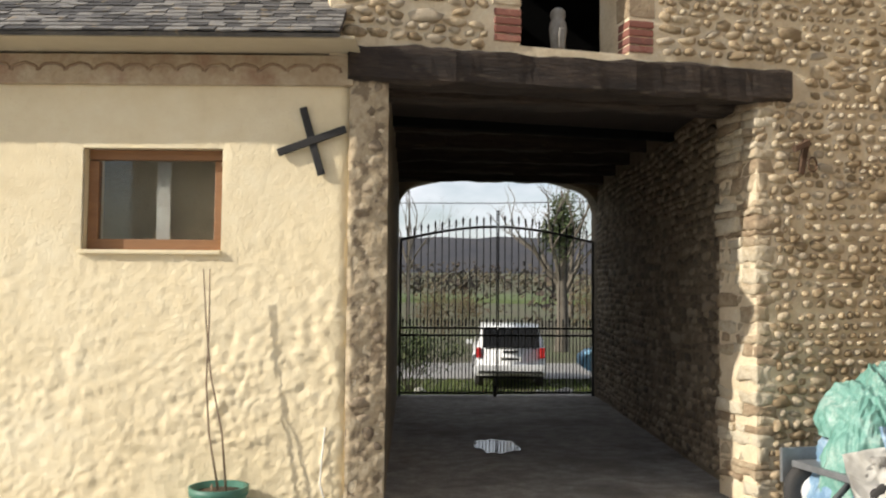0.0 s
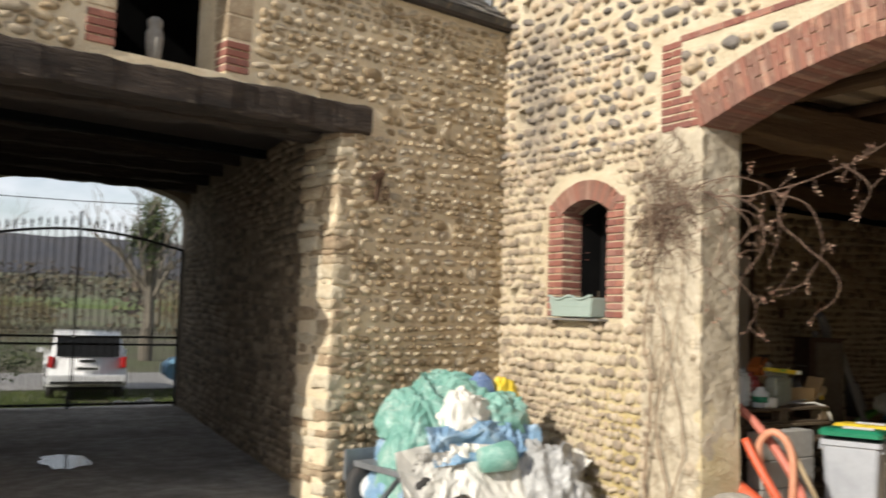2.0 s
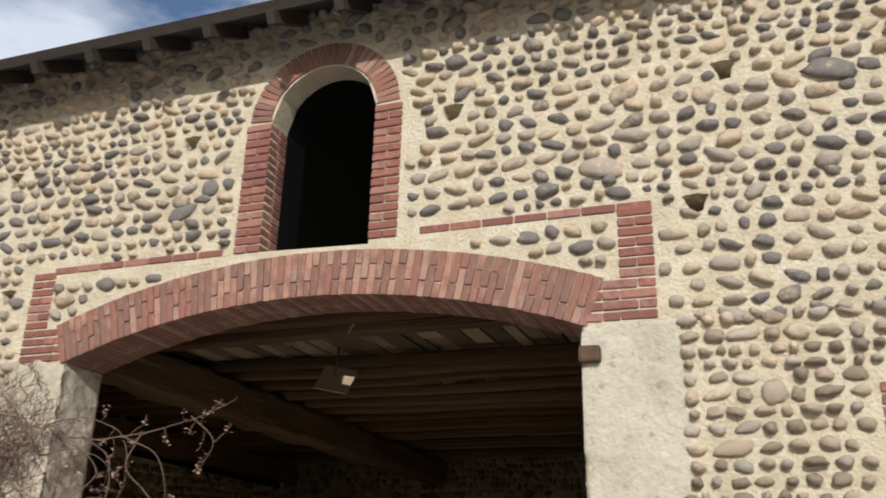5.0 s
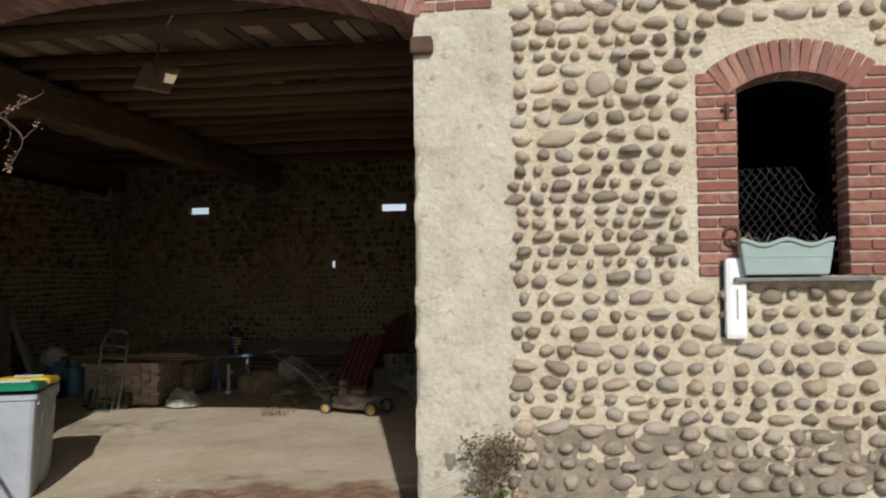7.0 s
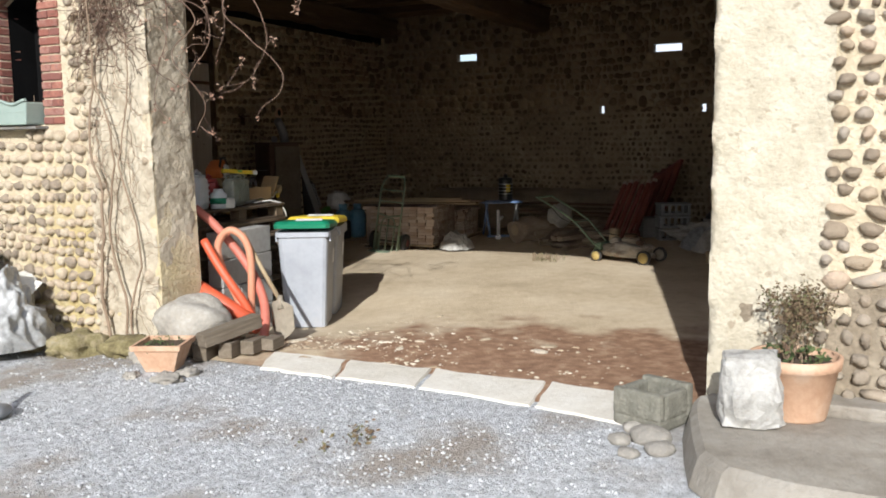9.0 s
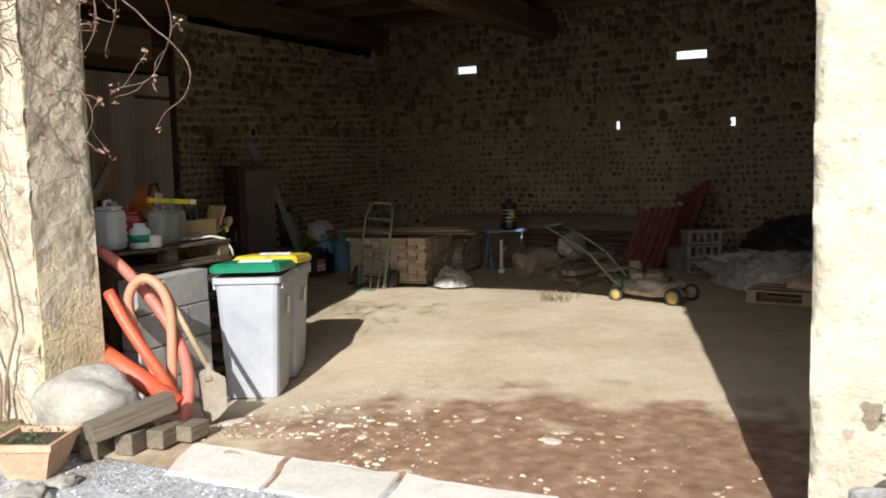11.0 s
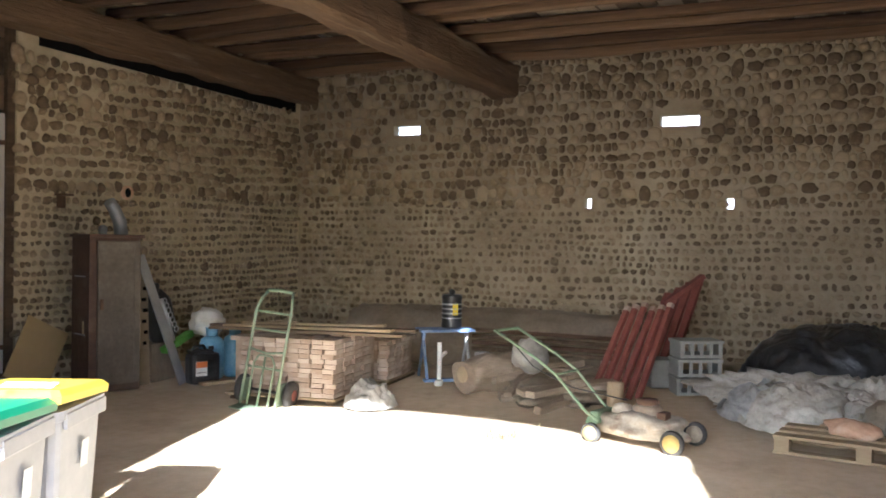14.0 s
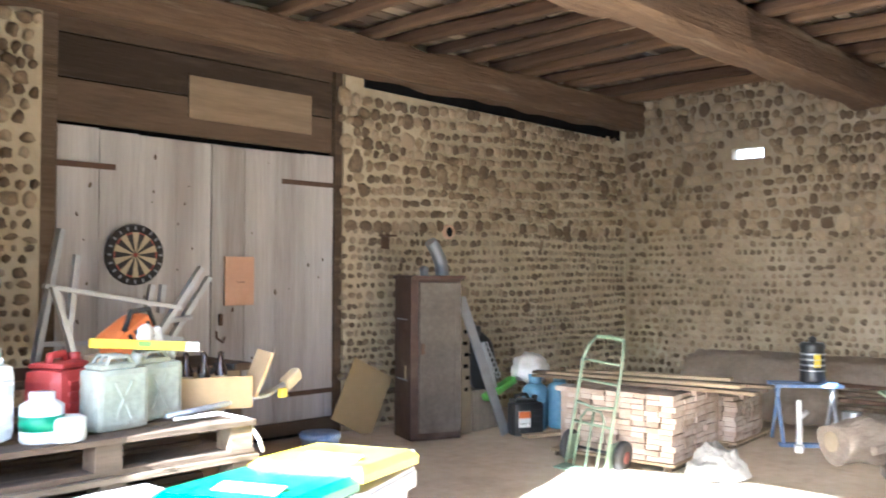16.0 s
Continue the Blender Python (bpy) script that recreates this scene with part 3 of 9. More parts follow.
def wall_mesh(outer, holes, depth):
    """A wall of that thickness in the u-z plane (depth along +v), with holes through it; loops are lists of (u, z)."""
    bm = bmesh.new()
    loops = [outer, *holes]
    for v in (0.0, depth):
        edges = []
        for lp in loops:
            vs = [bm.verts.new((u, v, z)) for u, z in lp]
            edges += [bm.edges.new((vs[i], vs[(i + 1) % len(vs)])) for i in range(len(vs))]
        bmesh.ops.triangle_fill(bm, use_beauty=True, use_dissolve=False, edges=edges)
    for lp in loops:
        for i in range(len(lp)):
            a, b = lp[i], lp[(i + 1) % len(lp)]
            bm.faces.new([bm.verts.new((p[0], v, p[1])) for p, v in ((a, 0.0), (b, 0.0), (b, depth), (a, depth))])
    bmesh.ops.remove_doubles(bm, verts=bm.verts, dist=1e-5)
    return bm


def inside(poly, u, z):
    odd = False
    for i in range(len(poly)):
        (a, b), (c, d) = poly[i], poly[(i + 1) % len(poly)]
        if (b > z) != (d > z) and u < (c - a) * (z - b) / (d - b) + a:
            odd = not odd
    return odd


def rect(u0, u1, z0, z1):
    return [(u0, z0), (u1, z0), (u1, z1), (u0, z1)]


def frame_m(origin, u):
    """A pose whose x runs along u (level), y into the wall, z up."""
    u = Vector((u[0], u[1], 0)).normalized()
    v = Vector((-u.y, u.x, 0))
    return Matrix(((u.x, v.x, 0, origin[0]), (u.y, v.y, 0, origin[1]), (0, 0, 1, origin[2]), (0, 0, 0, 1)))

# ---- large structure ----
BARN = frame_m((6.65, 0, 0), (0, -1))          # u = -y
FRONT = frame_m((1.5, 7.9, 0), (0.9867, 0.1628))
HOUSE = frame_m((-4.5, 8.44, 0), (0.996, -0.0896))
BACK = frame_m((16.74, 0, 0), (0, -1))         # u = -y
SIDE = frame_m((0, 9.95, 0), (1, 0))           # u = x


def struct(name, label, category, bm, mat, m):
    return tagged(put(name, bm, mat, None, "", m), label, category, kind="structure")


def flat(x0, x1, y0, y1, z, thick=0.1):
    return boxmesh(((x0 + x1) / 2, (y0 + y1) / 2, z - thick / 2), (x1 - x0, y1 - y0, thick))


def grid_mesh(x0, x1, y0, y1, nx, ny, height):
    bm = bmesh.new()
    vs = [[bm.verts.new((x0 + (x1 - x0) * i / nx, y0 + (y1 - y0) * j / ny, 0)) for i in range(nx + 1)] for j in range(ny + 1)]
    for row in vs:
        for v in row:
            v.co.z = height(v.co.x, v.co.y)
    for j in range(ny):
        for i in range(nx):
            bm.faces.new((vs[j][i], vs[j][i + 1], vs[j + 1][i + 1], vs[j + 1][i])).smooth = True
    return bm


def land(x, y):
    """Height of the land: level at the farm, a dip at the road beyond the gate, then slowly rising fields."""
    if y < 16.7:
        return -0.30
    d = y - 16.8
    z = -0.04 - 0.44 * min(1.0, d / 4.5)
    if y > 45:
        z += 0.018 * (y - 45) + (0.00003 * (y - 45) ** 2 if y < 900 else 0)
    return z + (0.5 * noise.noise((x * 0.02, y * 0.02, 1)) * min(1, max(0, (y - 40) / 60)))


ground = bmesh.new()
gx = [-900, -400, -200, -100, -60, -40, -25, -15, -8, 0, 2, 4, 6, 8, 12, 16, 22, 30, 45, 70, 110, 200, 400, 900]
gy = [-900, -300, -100, -40, -12, 0, 10, 16.8, 17.5, 18.2, 19, 20, 21.3, 23, 25, 28, 32, 38, 45, 55, 70, 90, 120, 160, 210, 280, 360, 450, 600]
gv = [[ground.verts.new((x, y, land(x, y))) for x in gx] for y in gy]
for r0, r1 in zip(gv, gv[1:]):
    for k in range(len(gx) - 1):
        ground.faces.new((r0[k], r0[k + 1], r1[k + 1], r1[k])).smooth = True
meadow = bmesh.new()
mv = [[meadow.verts.new((x, y, land(x, y) + lift)) for x in (-40, -10, 10, 30, 60, 110)] for y, lift in ((109, -0.8), (112, 0.35), (125, 0.35), (140, 0.35), (160, 0.35), (164, -0.8))]
for r0, r1 in zip(mv, mv[1:]):
    for k in range(5):
        meadow.faces.new((r0[k], r0[k + 1], r1[k + 1], r1[k])).smooth = True
struct("meadow", "green meadow on the far slope", "meadow", meadow, "grass", None)
struct("ground", "rough grass and open fields rising to the hills", "ground", ground, "field", None)
hills = bmesh.new()
prev = None
for k in range(121):
    x = -700 + k * 14
    h = 46 + 9 * noise.noise((x * 0.008, 0, 2)) + 3 * noise.noise((x * 0.03, 0, 5)) - 0.012 * max(0, x - 150)
    cur = [hills.verts.new((x, 590 + dy, z)) for dy, z in ((-60, 8), (0, h * 0.55 + 6), (60, h))]
    if prev:
        for i in range(2):
            hills.faces.new((prev[i], cur[i], cur[i + 1], prev[i + 1])).smooth = True
    prev = cur
tagged(put("backdrop", hills, "hill"), "hazy wooded hills on the horizon", "hills", kind="structure")


def yard_height(x, y):
    return 0.012 * noise.noise((x * 0.9, y * 0.9, 3)) + 0.02 * noise.noise((x * 0.3, y * 0.3, 8)) * (1 - 0.8 * min(1, max(0, (x - 5.2) / 0.9))) - 0.012 + 0.010 * min(1, max(0, (x - 5.2) / 0.9))


struct("gravel_yard", "pale grey gravel courtyard with worn bare patches", "gravel", grid_mesh(-7, 7.0, -7, 8.9, 110, 124, yard_height), "gravel", None)
struct("barn_floor", "dry sandy earth floor inside the barn", "floor",
       grid_mesh(6.6, 17.2, 1.0, 10.4, 100, 90, lambda x, y: 0.006 + 0.02 * noise.noise((x * 0.7, y * 0.7, 1)) + 0.008 * noise.noise((x * 3, y * 3, 1)) + 0.03 * min(1, max(0, (y - 8.4) / 1.2)) - 0.115 * math.exp(-((x - 8.55) ** 2 + (y - 6.1) ** 2) / 1.125)), "earth", None)
struct("passage_floor", "dark packed floor of the covered passage", "floor",
       grid_mesh(1.2, 5.9, 7.95, 16.6, 40, 60, lambda x, y: 0.008 + 0.012 * noise.noise((x * 1.1, y * 1.1, 5)) - 0.07 * max(0, 1 - (y - 7.95) / 1.1)), "damp_floor", None)


def arc(u0, u1, z, rise, n=16):
    """Points of a flat arch from (u0, z) to (u1, z)."""
    h = (u1 - u0) / 2
    R = (h * h + rise * rise) / (2 * rise)
    return [(u0 + (u1 - u0) * k / n, z + rise - R + math.sqrt(max(0, R * R - ((u0 + (u1 - u0) * k / n) - (u0 + u1) / 2) ** 2))) for k in range(n + 1)]


# barn front: outer wall with gateway, loft opening and two windows
ARCH_IN = arc(-6.03, -2.07, 3.21, 0.35, 28)
GATEWAY = [(-6.03, -0.1), (-6.00, 0.5), (-6.03, 1.5)] + ARCH_IN + [(-2.06, 1.0), (-2.04, -0.1)]
SMALL_WIN = [(-7.73, 1.70), (-7.11, 1.70), (-7.11, 2.66)] + list(reversed(arc(-7.73, -7.11, 2.66, 0.10, 8)))[1:-1] + [(-7.73, 2.66)]
GRILLE_WIN = [(-0.28, 1.66), (0.29, 1.66), (0.29, 2.69)] + list(reversed(arc(-0.28, 0.29, 2.69, 0.08, 8)))[1:-1] + [(-0.28, 2.69)]
LOFT = [(-4.42, 3.93), (-3.55, 3.90), (-3.55, 4.99)] + list(reversed(arc(-4.42, -3.55, 4.99, 0.41, 12)))[1:-1] + [(-4.42, 4.99)]
PUTLOGS = [[(-a - 0.075, z + 0.055), (-a - 0.05 - 0.02 * math.sin(a * 9), z - 0.02), (-a - 0.02, z - 0.075), (-a + 0.045, z - 0.06 + 0.02 * math.sin(a * 5)), (-a + 0.055, z - 0.01), (-a + 0.085, z + 0.05), (-a + 0.01, z + 0.065)] for a, z in ((5.14, 4.92), (6.91, 4.84), (8.41, 4.83), (6.73, 3.78), (8.43, 3.71), (8.50, 1.91), (2.95, 4.83), (1.36, 3.93), (-0.30, 3.88), (1.13, 4.83))]
barn_outer = [(-10.4, -0.1)] + GATEWAY + [(0.80, -0.1), (0.80, 5.88), (-10.4, 5.88)]
wall_barn_front = struct("wall_barn_front", "sunlit barn wall of river cobbles bedded in pale lime mortar", "wall",
                         wall_mesh(barn_outer, [SMALL_WIN, GRILLE_WIN, LOFT] + PUTLOGS, 0.42), "mortar", BARN)

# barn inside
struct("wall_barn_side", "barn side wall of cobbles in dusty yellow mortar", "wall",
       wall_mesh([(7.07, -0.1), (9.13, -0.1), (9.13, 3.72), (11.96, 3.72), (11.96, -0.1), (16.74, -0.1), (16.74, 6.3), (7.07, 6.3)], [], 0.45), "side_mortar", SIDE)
SLOTS = [rect(-8.42, -8.02, 2.94, 3.07), rect(-4.82, -4.36, 2.92, 3.05), rect(-5.735, -5.645, 1.94, 2.065), rect(-4.045, -3.955, 1.93, 2.055), rect(-2.145, -2.055, 1.955, 2.08)]
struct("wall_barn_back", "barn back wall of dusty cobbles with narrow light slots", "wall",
       wall_mesh(rect(-10.45, -0.6, -0.1, 6.3), SLOTS, 0.16), "mortar_inside", BACK)
struct("wall_barn_far", "dark cobbled end wall of the barn", "wall", boxmesh((11.9, 1.25, 3.1), (9.66, 0.4, 6.4)), "mortar_inside", None)
# unseen store walls in near-black: the room's darkness put into colour
struct("wall_store", "near-black stand-in wall for the unlit store behind the grilled window", "wall", boxmesh((8.8, -0.9, 3.1), (3.5, 0.2, 6.3)), "shade_black", None)
struct("wall_store_back", "near-black stand-in wall for the unlit store behind the grilled window", "wall", boxmesh((10.55, 0.1, 3.1), (0.2, 1.9, 6.3)), "shade_black", None)

ceiling = bmesh.new()
y = 1.5
while y < 9.9:                                   # boards run along x
    w = random.uniform(0.13, 0.24)
    x = 7.07
    while x < 16.7:
        ln = min(random.uniform(0.9, 2.6), 16.74 - x)
        # opening cut in the boards to let sun onto the added board
        if x < 8.60 < x + ln and 4.70 < y + w / 2 < 5.10:
            ln = 8.60 - x
        if random.random() > 0.03 or x < 10:
            bm_box(ceiling, (x + ln / 2, y + w / 2, 3.93 + random.uniform(0, 0.022)), (ln - 0.010, w - random.choice((0.008, 0.012, 0.03)), 0.035))
        x += ln
        if x == 8.60:
            x = 8.90
    y += w
struct("ceiling", "loft floor of weathered boards seen from below", "ceiling", ceiling, "plank_ceiling", None)
joists = tagged(new("ceiling_joists"), "rough wooden joists under the loft boards", "joists", kind="structure")
x = 7.6
while x < 16.6:
    ring_n, rows = 12, []
    bm = bmesh.new()
    jr = random.uniform(0.052, 0.068)
    for i in range(34):
        yy = -4.22 + 8.44 * i / 33
        ox, oz = 0.05 * noise.noise((x, yy * 0.5, 1)), 0.035 * noise.noise((x, yy * 0.6, 4))
        ring_v = []
        for q in range(ring_n):
            a = 2 * math.pi * q / ring_n
            k = (abs(math.cos(a)) ** 4 + abs(math.sin(a)) ** 4) ** -0.25 * (1 + 0.16 * noise.noise((x + a, yy * 2.5, 7)))
            ring_v.append(bm.verts.new((ox + jr * 0.9 * k * math.cos(a), yy, oz + jr * k * math.sin(a))))
        rows.append(ring_v)
    for r0, r1 in zip(rows, rows[1:]):
        for q in range(ring_n):
            bm.faces.new((r0[q], r0[(q + 1) % ring_n], r1[(q + 1) % ring_n], r1[q]))
    bm.faces.new(rows[0])
    bm.faces.new(rows[-1])
    if not 8.62 < x < 9.3:
        part("joist", bm, "joist", joists, "", Matrix.Translation((x, 5.7, 3.845 + random.uniform(-0.015, 0.01))) @ Matrix.Rotation(random.uniform(-0.02, 0.02), 4, "Z"))
    else:
        bm.free()
    x += random.uniform(0.42, 0.60)
# added board that catches a sunbeam and makes the bright ceiling patch
tagged(put("hanging_board", boxmesh((0, 0, 0), (0.36, 0.34, 0.02), None, 0.004), "pale_board", None, "", Matrix.Translation((9.33, 5.12, 3.60)) @ Matrix.Rotation(radians(-50), 4, "Y") @ Matrix.Rotation(0.3, 4, "X")), "pale board added under the loft floor to catch a patch of sun", "board")
put("hanger", tubemesh([(9.30, 5.12, 3.62), (9.32, 5.10, 3.94)], 0.012, 6), "old_wood", bpy.data.objects["hanging_board"]).matrix_parent_inverse = bpy.data.objects["hanging_board"].matrix_basis.inverted()


def rough_beam(name, label, a, b, w, h, mat="old_wood", seed=1, sag=0.0):
    """A hand-hewn timber from a to b (centre line)."""
    a, b = Vector(a), Vector(b)
    n = 60
    bm = bmesh.new()
    d = (b - a).normalized()
    side = Vector((0, 0, 1)).cross(d).normalized()
    rows = []
    for i in range(n + 1):
        t = i / n
        p = a.lerp(b, t) - Vector((0, 0, sag * 4 * t * (1 - t)))
        ring = []
        for su, sv in ((-1, -0.8), (-0.8, -1), (0.8, -1), (1, -0.8), (1, 0.8), (0.8, 1), (-0.8, 1), (-1, 0.8)):
            k = 0.035 * noise.noise((t * 9 * (b - a).length / 4 + su, sv * 2 + seed, seed * 3.1)) + 0.016 * noise.noise((t * 30 + su * 3, sv * 5, seed * 1.3))
            ring.append(bm.verts.new(p + side * su * (w / 2 + k) + Vector((0, 0, 1)) * sv * (h / 2 + k)))
        rows.append(ring)
    for r0, r1 in zip(rows, rows[1:]):
        for k in range(8):
            bm.faces.new((r0[k], r0[(k + 1) % 8], r1[(k + 1) % 8], r1[k]))
    bm.faces.new(list(reversed(rows[0])))
    bm.faces.new(rows[-1])
    return struct(name, label, "beam", bm, mat, None)


rough_beam("ceiling_beam", "thick hand-hewn wooden beam carrying the loft joists", (7.05, 6.76, 3.58), (16.8, 6.80, 3.56), 0.34, 0.40, "beam_wood", seed=2)
rough_beam("ceiling_beam", "hand-hewn wooden beam along the cobbled side wall", (7.05, 9.78, 3.62), (16.8, 9.78, 3.60), 0.30, 0.34, "beam_wood", seed=5)
# near-black strip on the wall paints the shade of the gap
struct("wall_gap", "near-black strip standing for the shaded gap between beam and wall top", "gap", boxmesh((14.4, 9.94, 3.40), (4.4, 0.03, 0.13), Matrix.Rotation(0.012, 3, "Y")), "shade_black", None)

# roofs and closing walls
def roof_slab(p, u, length, depth, rise, thick=0.08):
    """A sloping slab whose eave starts at p, runs along u and climbs inwards."""
    m = frame_m(p, u)
    sl = math.atan2(rise, depth)
    return boxmesh((0, 0, 0), (length, math.hypot(depth, rise), thick)), m @ Matrix.Translation((length / 2, depth / 2, rise / 2)) @ Matrix.Rotation(sl, 4, "X")


bm, m = roof_slab((6.15, 11.0, 5.66), (0, -1), 12.2, 5.9, 3.95)
struct("roof_barn", "dark slate barn roof with an overhanging timber eave", "roof", bm, "dark_wood", m)
bm, m = roof_slab((17.6, -1.2, 6.05), (0, 1), 12.2, 5.6, 3.6)
struct("roof_barn_back", "dark slate barn roof, far slope", "roof", bm, "dark_wood", m)
rafters = bmesh.new()
for k in range(22):
    bm_box(rafters, (6.38, 10.8 - k * 0.55, 5.70), (0.55, 0.07, 0.10), Matrix.Rotation(-0.54, 3, "Y"))
struct("trim_rafter_ends", "dark rafter ends under the barn eave", "rafters", rafters, "dark_wood", None)

# covered passage and the wall over it
UP = 4.72
front_outer = [(-0.12, -0.1), (0.12, -0.1), (0.13, 3.34), (3.20, 3.44), (3.18, 1.4), (3.17, -0.1), (5.3, -0.1), (5.3, UP), (-0.30, UP), (-0.30, 3.40), (-0.12, 3.40)]
HATCH = rect(1.15, 2.06, 3.58, 4.60)
wall_front = struct("wall_passage_front", "wall of tightly packed brown cobbles over the passage", "wall", wall_mesh(front_outer, [HATCH], 0.55), "front_mortar", FRONT)
# passage walls use the mortar with shade mixed into its colour
struct("wall_passage_left", "rough stone wall lining the passage, shade put into its colour", "wall",
       wall_mesh(rect(0, 8.0, -0.1, 3.9), [], 0.4), "mortar_shade", frame_m((1.24, 8.45, 0), (0.05, 1)) @ Matrix.Translation((0, -0.4, 0)))
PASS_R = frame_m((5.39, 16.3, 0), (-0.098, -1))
struct("wall_passage_right", "rough stone side wall of the passage half in sun", "wall", wall_mesh(rect(0, 7.40, -0.1, 3.9), [], 0.4), "mortar_shade", PASS_R)
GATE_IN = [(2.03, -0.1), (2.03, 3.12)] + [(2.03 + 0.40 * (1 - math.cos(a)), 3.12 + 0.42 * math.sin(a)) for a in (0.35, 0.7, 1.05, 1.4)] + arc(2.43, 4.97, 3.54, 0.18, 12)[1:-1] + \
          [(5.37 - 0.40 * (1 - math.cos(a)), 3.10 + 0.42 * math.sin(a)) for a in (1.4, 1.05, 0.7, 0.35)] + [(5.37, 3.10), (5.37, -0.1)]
struct("wall_gateway", "inner wall with an arched gateway to the road, shade put into its colour", "wall",
       wall_mesh([(0.8, -0.1)] + GATE_IN + [(6.6, -0.1), (6.6, 4.4), (0.8, 4.4)], [], 0.45), "mortar_shade", frame_m((0, 16.1, 0), (1, 0)))
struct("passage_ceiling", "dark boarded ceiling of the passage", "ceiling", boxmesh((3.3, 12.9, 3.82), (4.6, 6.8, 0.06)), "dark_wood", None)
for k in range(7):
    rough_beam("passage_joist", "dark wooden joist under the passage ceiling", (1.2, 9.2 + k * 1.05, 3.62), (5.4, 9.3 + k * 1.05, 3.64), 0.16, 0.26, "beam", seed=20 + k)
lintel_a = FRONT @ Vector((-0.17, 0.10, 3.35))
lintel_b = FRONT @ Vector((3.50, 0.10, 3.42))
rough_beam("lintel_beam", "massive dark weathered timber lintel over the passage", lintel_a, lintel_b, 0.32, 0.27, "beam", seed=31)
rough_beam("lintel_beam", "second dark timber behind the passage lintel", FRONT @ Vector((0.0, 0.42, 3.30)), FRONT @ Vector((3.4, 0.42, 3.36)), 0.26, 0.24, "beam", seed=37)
# added near-black sheet paints the darkness behind the hatch
struct("wall_loft_dark", "near-black sheet added for the unlit back of the loft", "wall", boxmesh((0, 0, 0), (6.0, 0.1, 2.0)), "shade_black", FRONT @ Matrix.Translation((2.4, 2.5, 4.4)))
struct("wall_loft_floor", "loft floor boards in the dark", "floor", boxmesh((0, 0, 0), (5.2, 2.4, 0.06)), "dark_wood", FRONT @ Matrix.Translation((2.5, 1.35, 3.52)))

bm, m = roof_slab(FRONT @ Vector((-0.45, -0.09, 4.68)), (0.9867, 0.1628), 6.1, 4.2, 3.0, 0.09)
struct("roof_passage", "grey slate roof over the passage building", "roof", bm, "slate", m)
struct("trim_gutter_board", "dark timber eave board under the passage roof", "eave", boxmesh((2.5, -0.045, 4.66), (5.9, 0.07, 0.05)), "dark_wood", FRONT)

# left house
hw = [(3.945, 1.975), (4.955, 1.975), (4.955, 2.725), (3.945, 2.725)]
wall_house = struct("wall_house", "cream lime-rendered house wall", "wall", wall_mesh([(0, -0.1), (5.89, -0.1), (5.89, 3.25), (0, 3.25)], [hw], 0.5), "render", HOUSE @ Matrix.Translation((0, 0.03, 0)))


def lumpy(u, z):
    """Relief of the thickly thrown render: smooth at the top, lumpy lower down."""
    k = 0.18 + 0.82 * min(1.0, max(0.0, (2.3 - z) / 1.1))
    k *= 0.6 + 0.7 * min(1.0, max(0.0, (u - 3.0) / 2.5))
    w = 0.5 * noise.noise((u * 2.3, z * 2.3, 5))
    n = noise.noise((u * 7 + w * 3, z * 8 - w * 4, 2)) * 0.5 + noise.noise((u * 15 - w * 4, z * 17 + w * 5, 7)) * 0.4 + 0.3 * noise.noise((u * 34, z * 34, 9))
    k *= 0.55 + 0.9 * max(0.0, 0.5 + noise.noise((u * 1.7, z * 1.7, 12)))
    return 0.021 * k * n + 0.014 * noise.noise((u * 1.1, z * 1.1, 4))


skin = bmesh.new()
NU, NZ = 320, 190
sv = {}
for j in range(NZ + 1):
    for i in range(NU + 1):
        u, z = 5.90 * i / NU, 3.25 * j / NZ
        ue = min(max(u, 0), 5.78)
        edge = min(1.0, max(abs(u - 4.45) - 0.505, abs(z - 2.35) - 0.375) / 0.05) if not (abs(u - 4.45) < 0.505 and abs(z - 2.35) < 0.375) else 0
        sv[i, j] = skin.verts.new((u, -0.012 - max(-0.010, lumpy(u, z)) * edge + 0.06 * max(0, (u - 5.80) / 0.10) ** 2, z))
for j in range(NZ):
    for i in range(NU):
        u, z = 5.90 * (i + 0.5) / NU, 3.25 * (j + 0.5) / NZ
        if not inside(hw, u, z):
            skin.faces.new((sv[i, j], sv[i + 1, j], sv[i + 1, j + 1], sv[i, j + 1])).smooth = True
bmesh.ops.delete(skin, geom=[v for v in skin.verts if not v.link_faces], context="VERTS")
put("render_coat", skin, "render", wall_house, "lumpy thrown lime render", Matrix.Translation((0, -0.03, 0)))
bm, m = roof_slab(HOUSE @ Vector((-0.3, -0.46, 3.43)), (0.996, -0.0896), 6.15, 4.8, 3.4, 0.03)
struct("roof_house", "old dark slate roof spotted with lichen", "roof", bm, "slate", m)
struct("wall_wing", "plain tan plastered wing beside the barn", "wall", boxmesh((6.50, -3.9, 3.0), (0.4, 6.2, 6.2)), "plaster_tan", None)
# unseen wall added behind the viewpoint to close the yard
struct("wall_yard_behind", "cream rendered wall added out of view across the yard", "wall", boxmesh((0.0, -7.2, 2.6), (14.4, 0.4, 5.4)), "render", None)

# ---- yard: things by the house ----
def X(t):
    return Matrix.Translation(t)


def RZ(a):
    return Matrix.Rotation(radians(a), 4, "Z")


def R3(ax, a):
    return Matrix.Rotation(radians(a), 3, ax)


# house window
win = tagged(new("window_1"), "small brown wooden house window with a pale curtain strip", "window", kind="structure")
win.matrix_basis = HOUSE @ X((4.45, 0.13, 2.35))
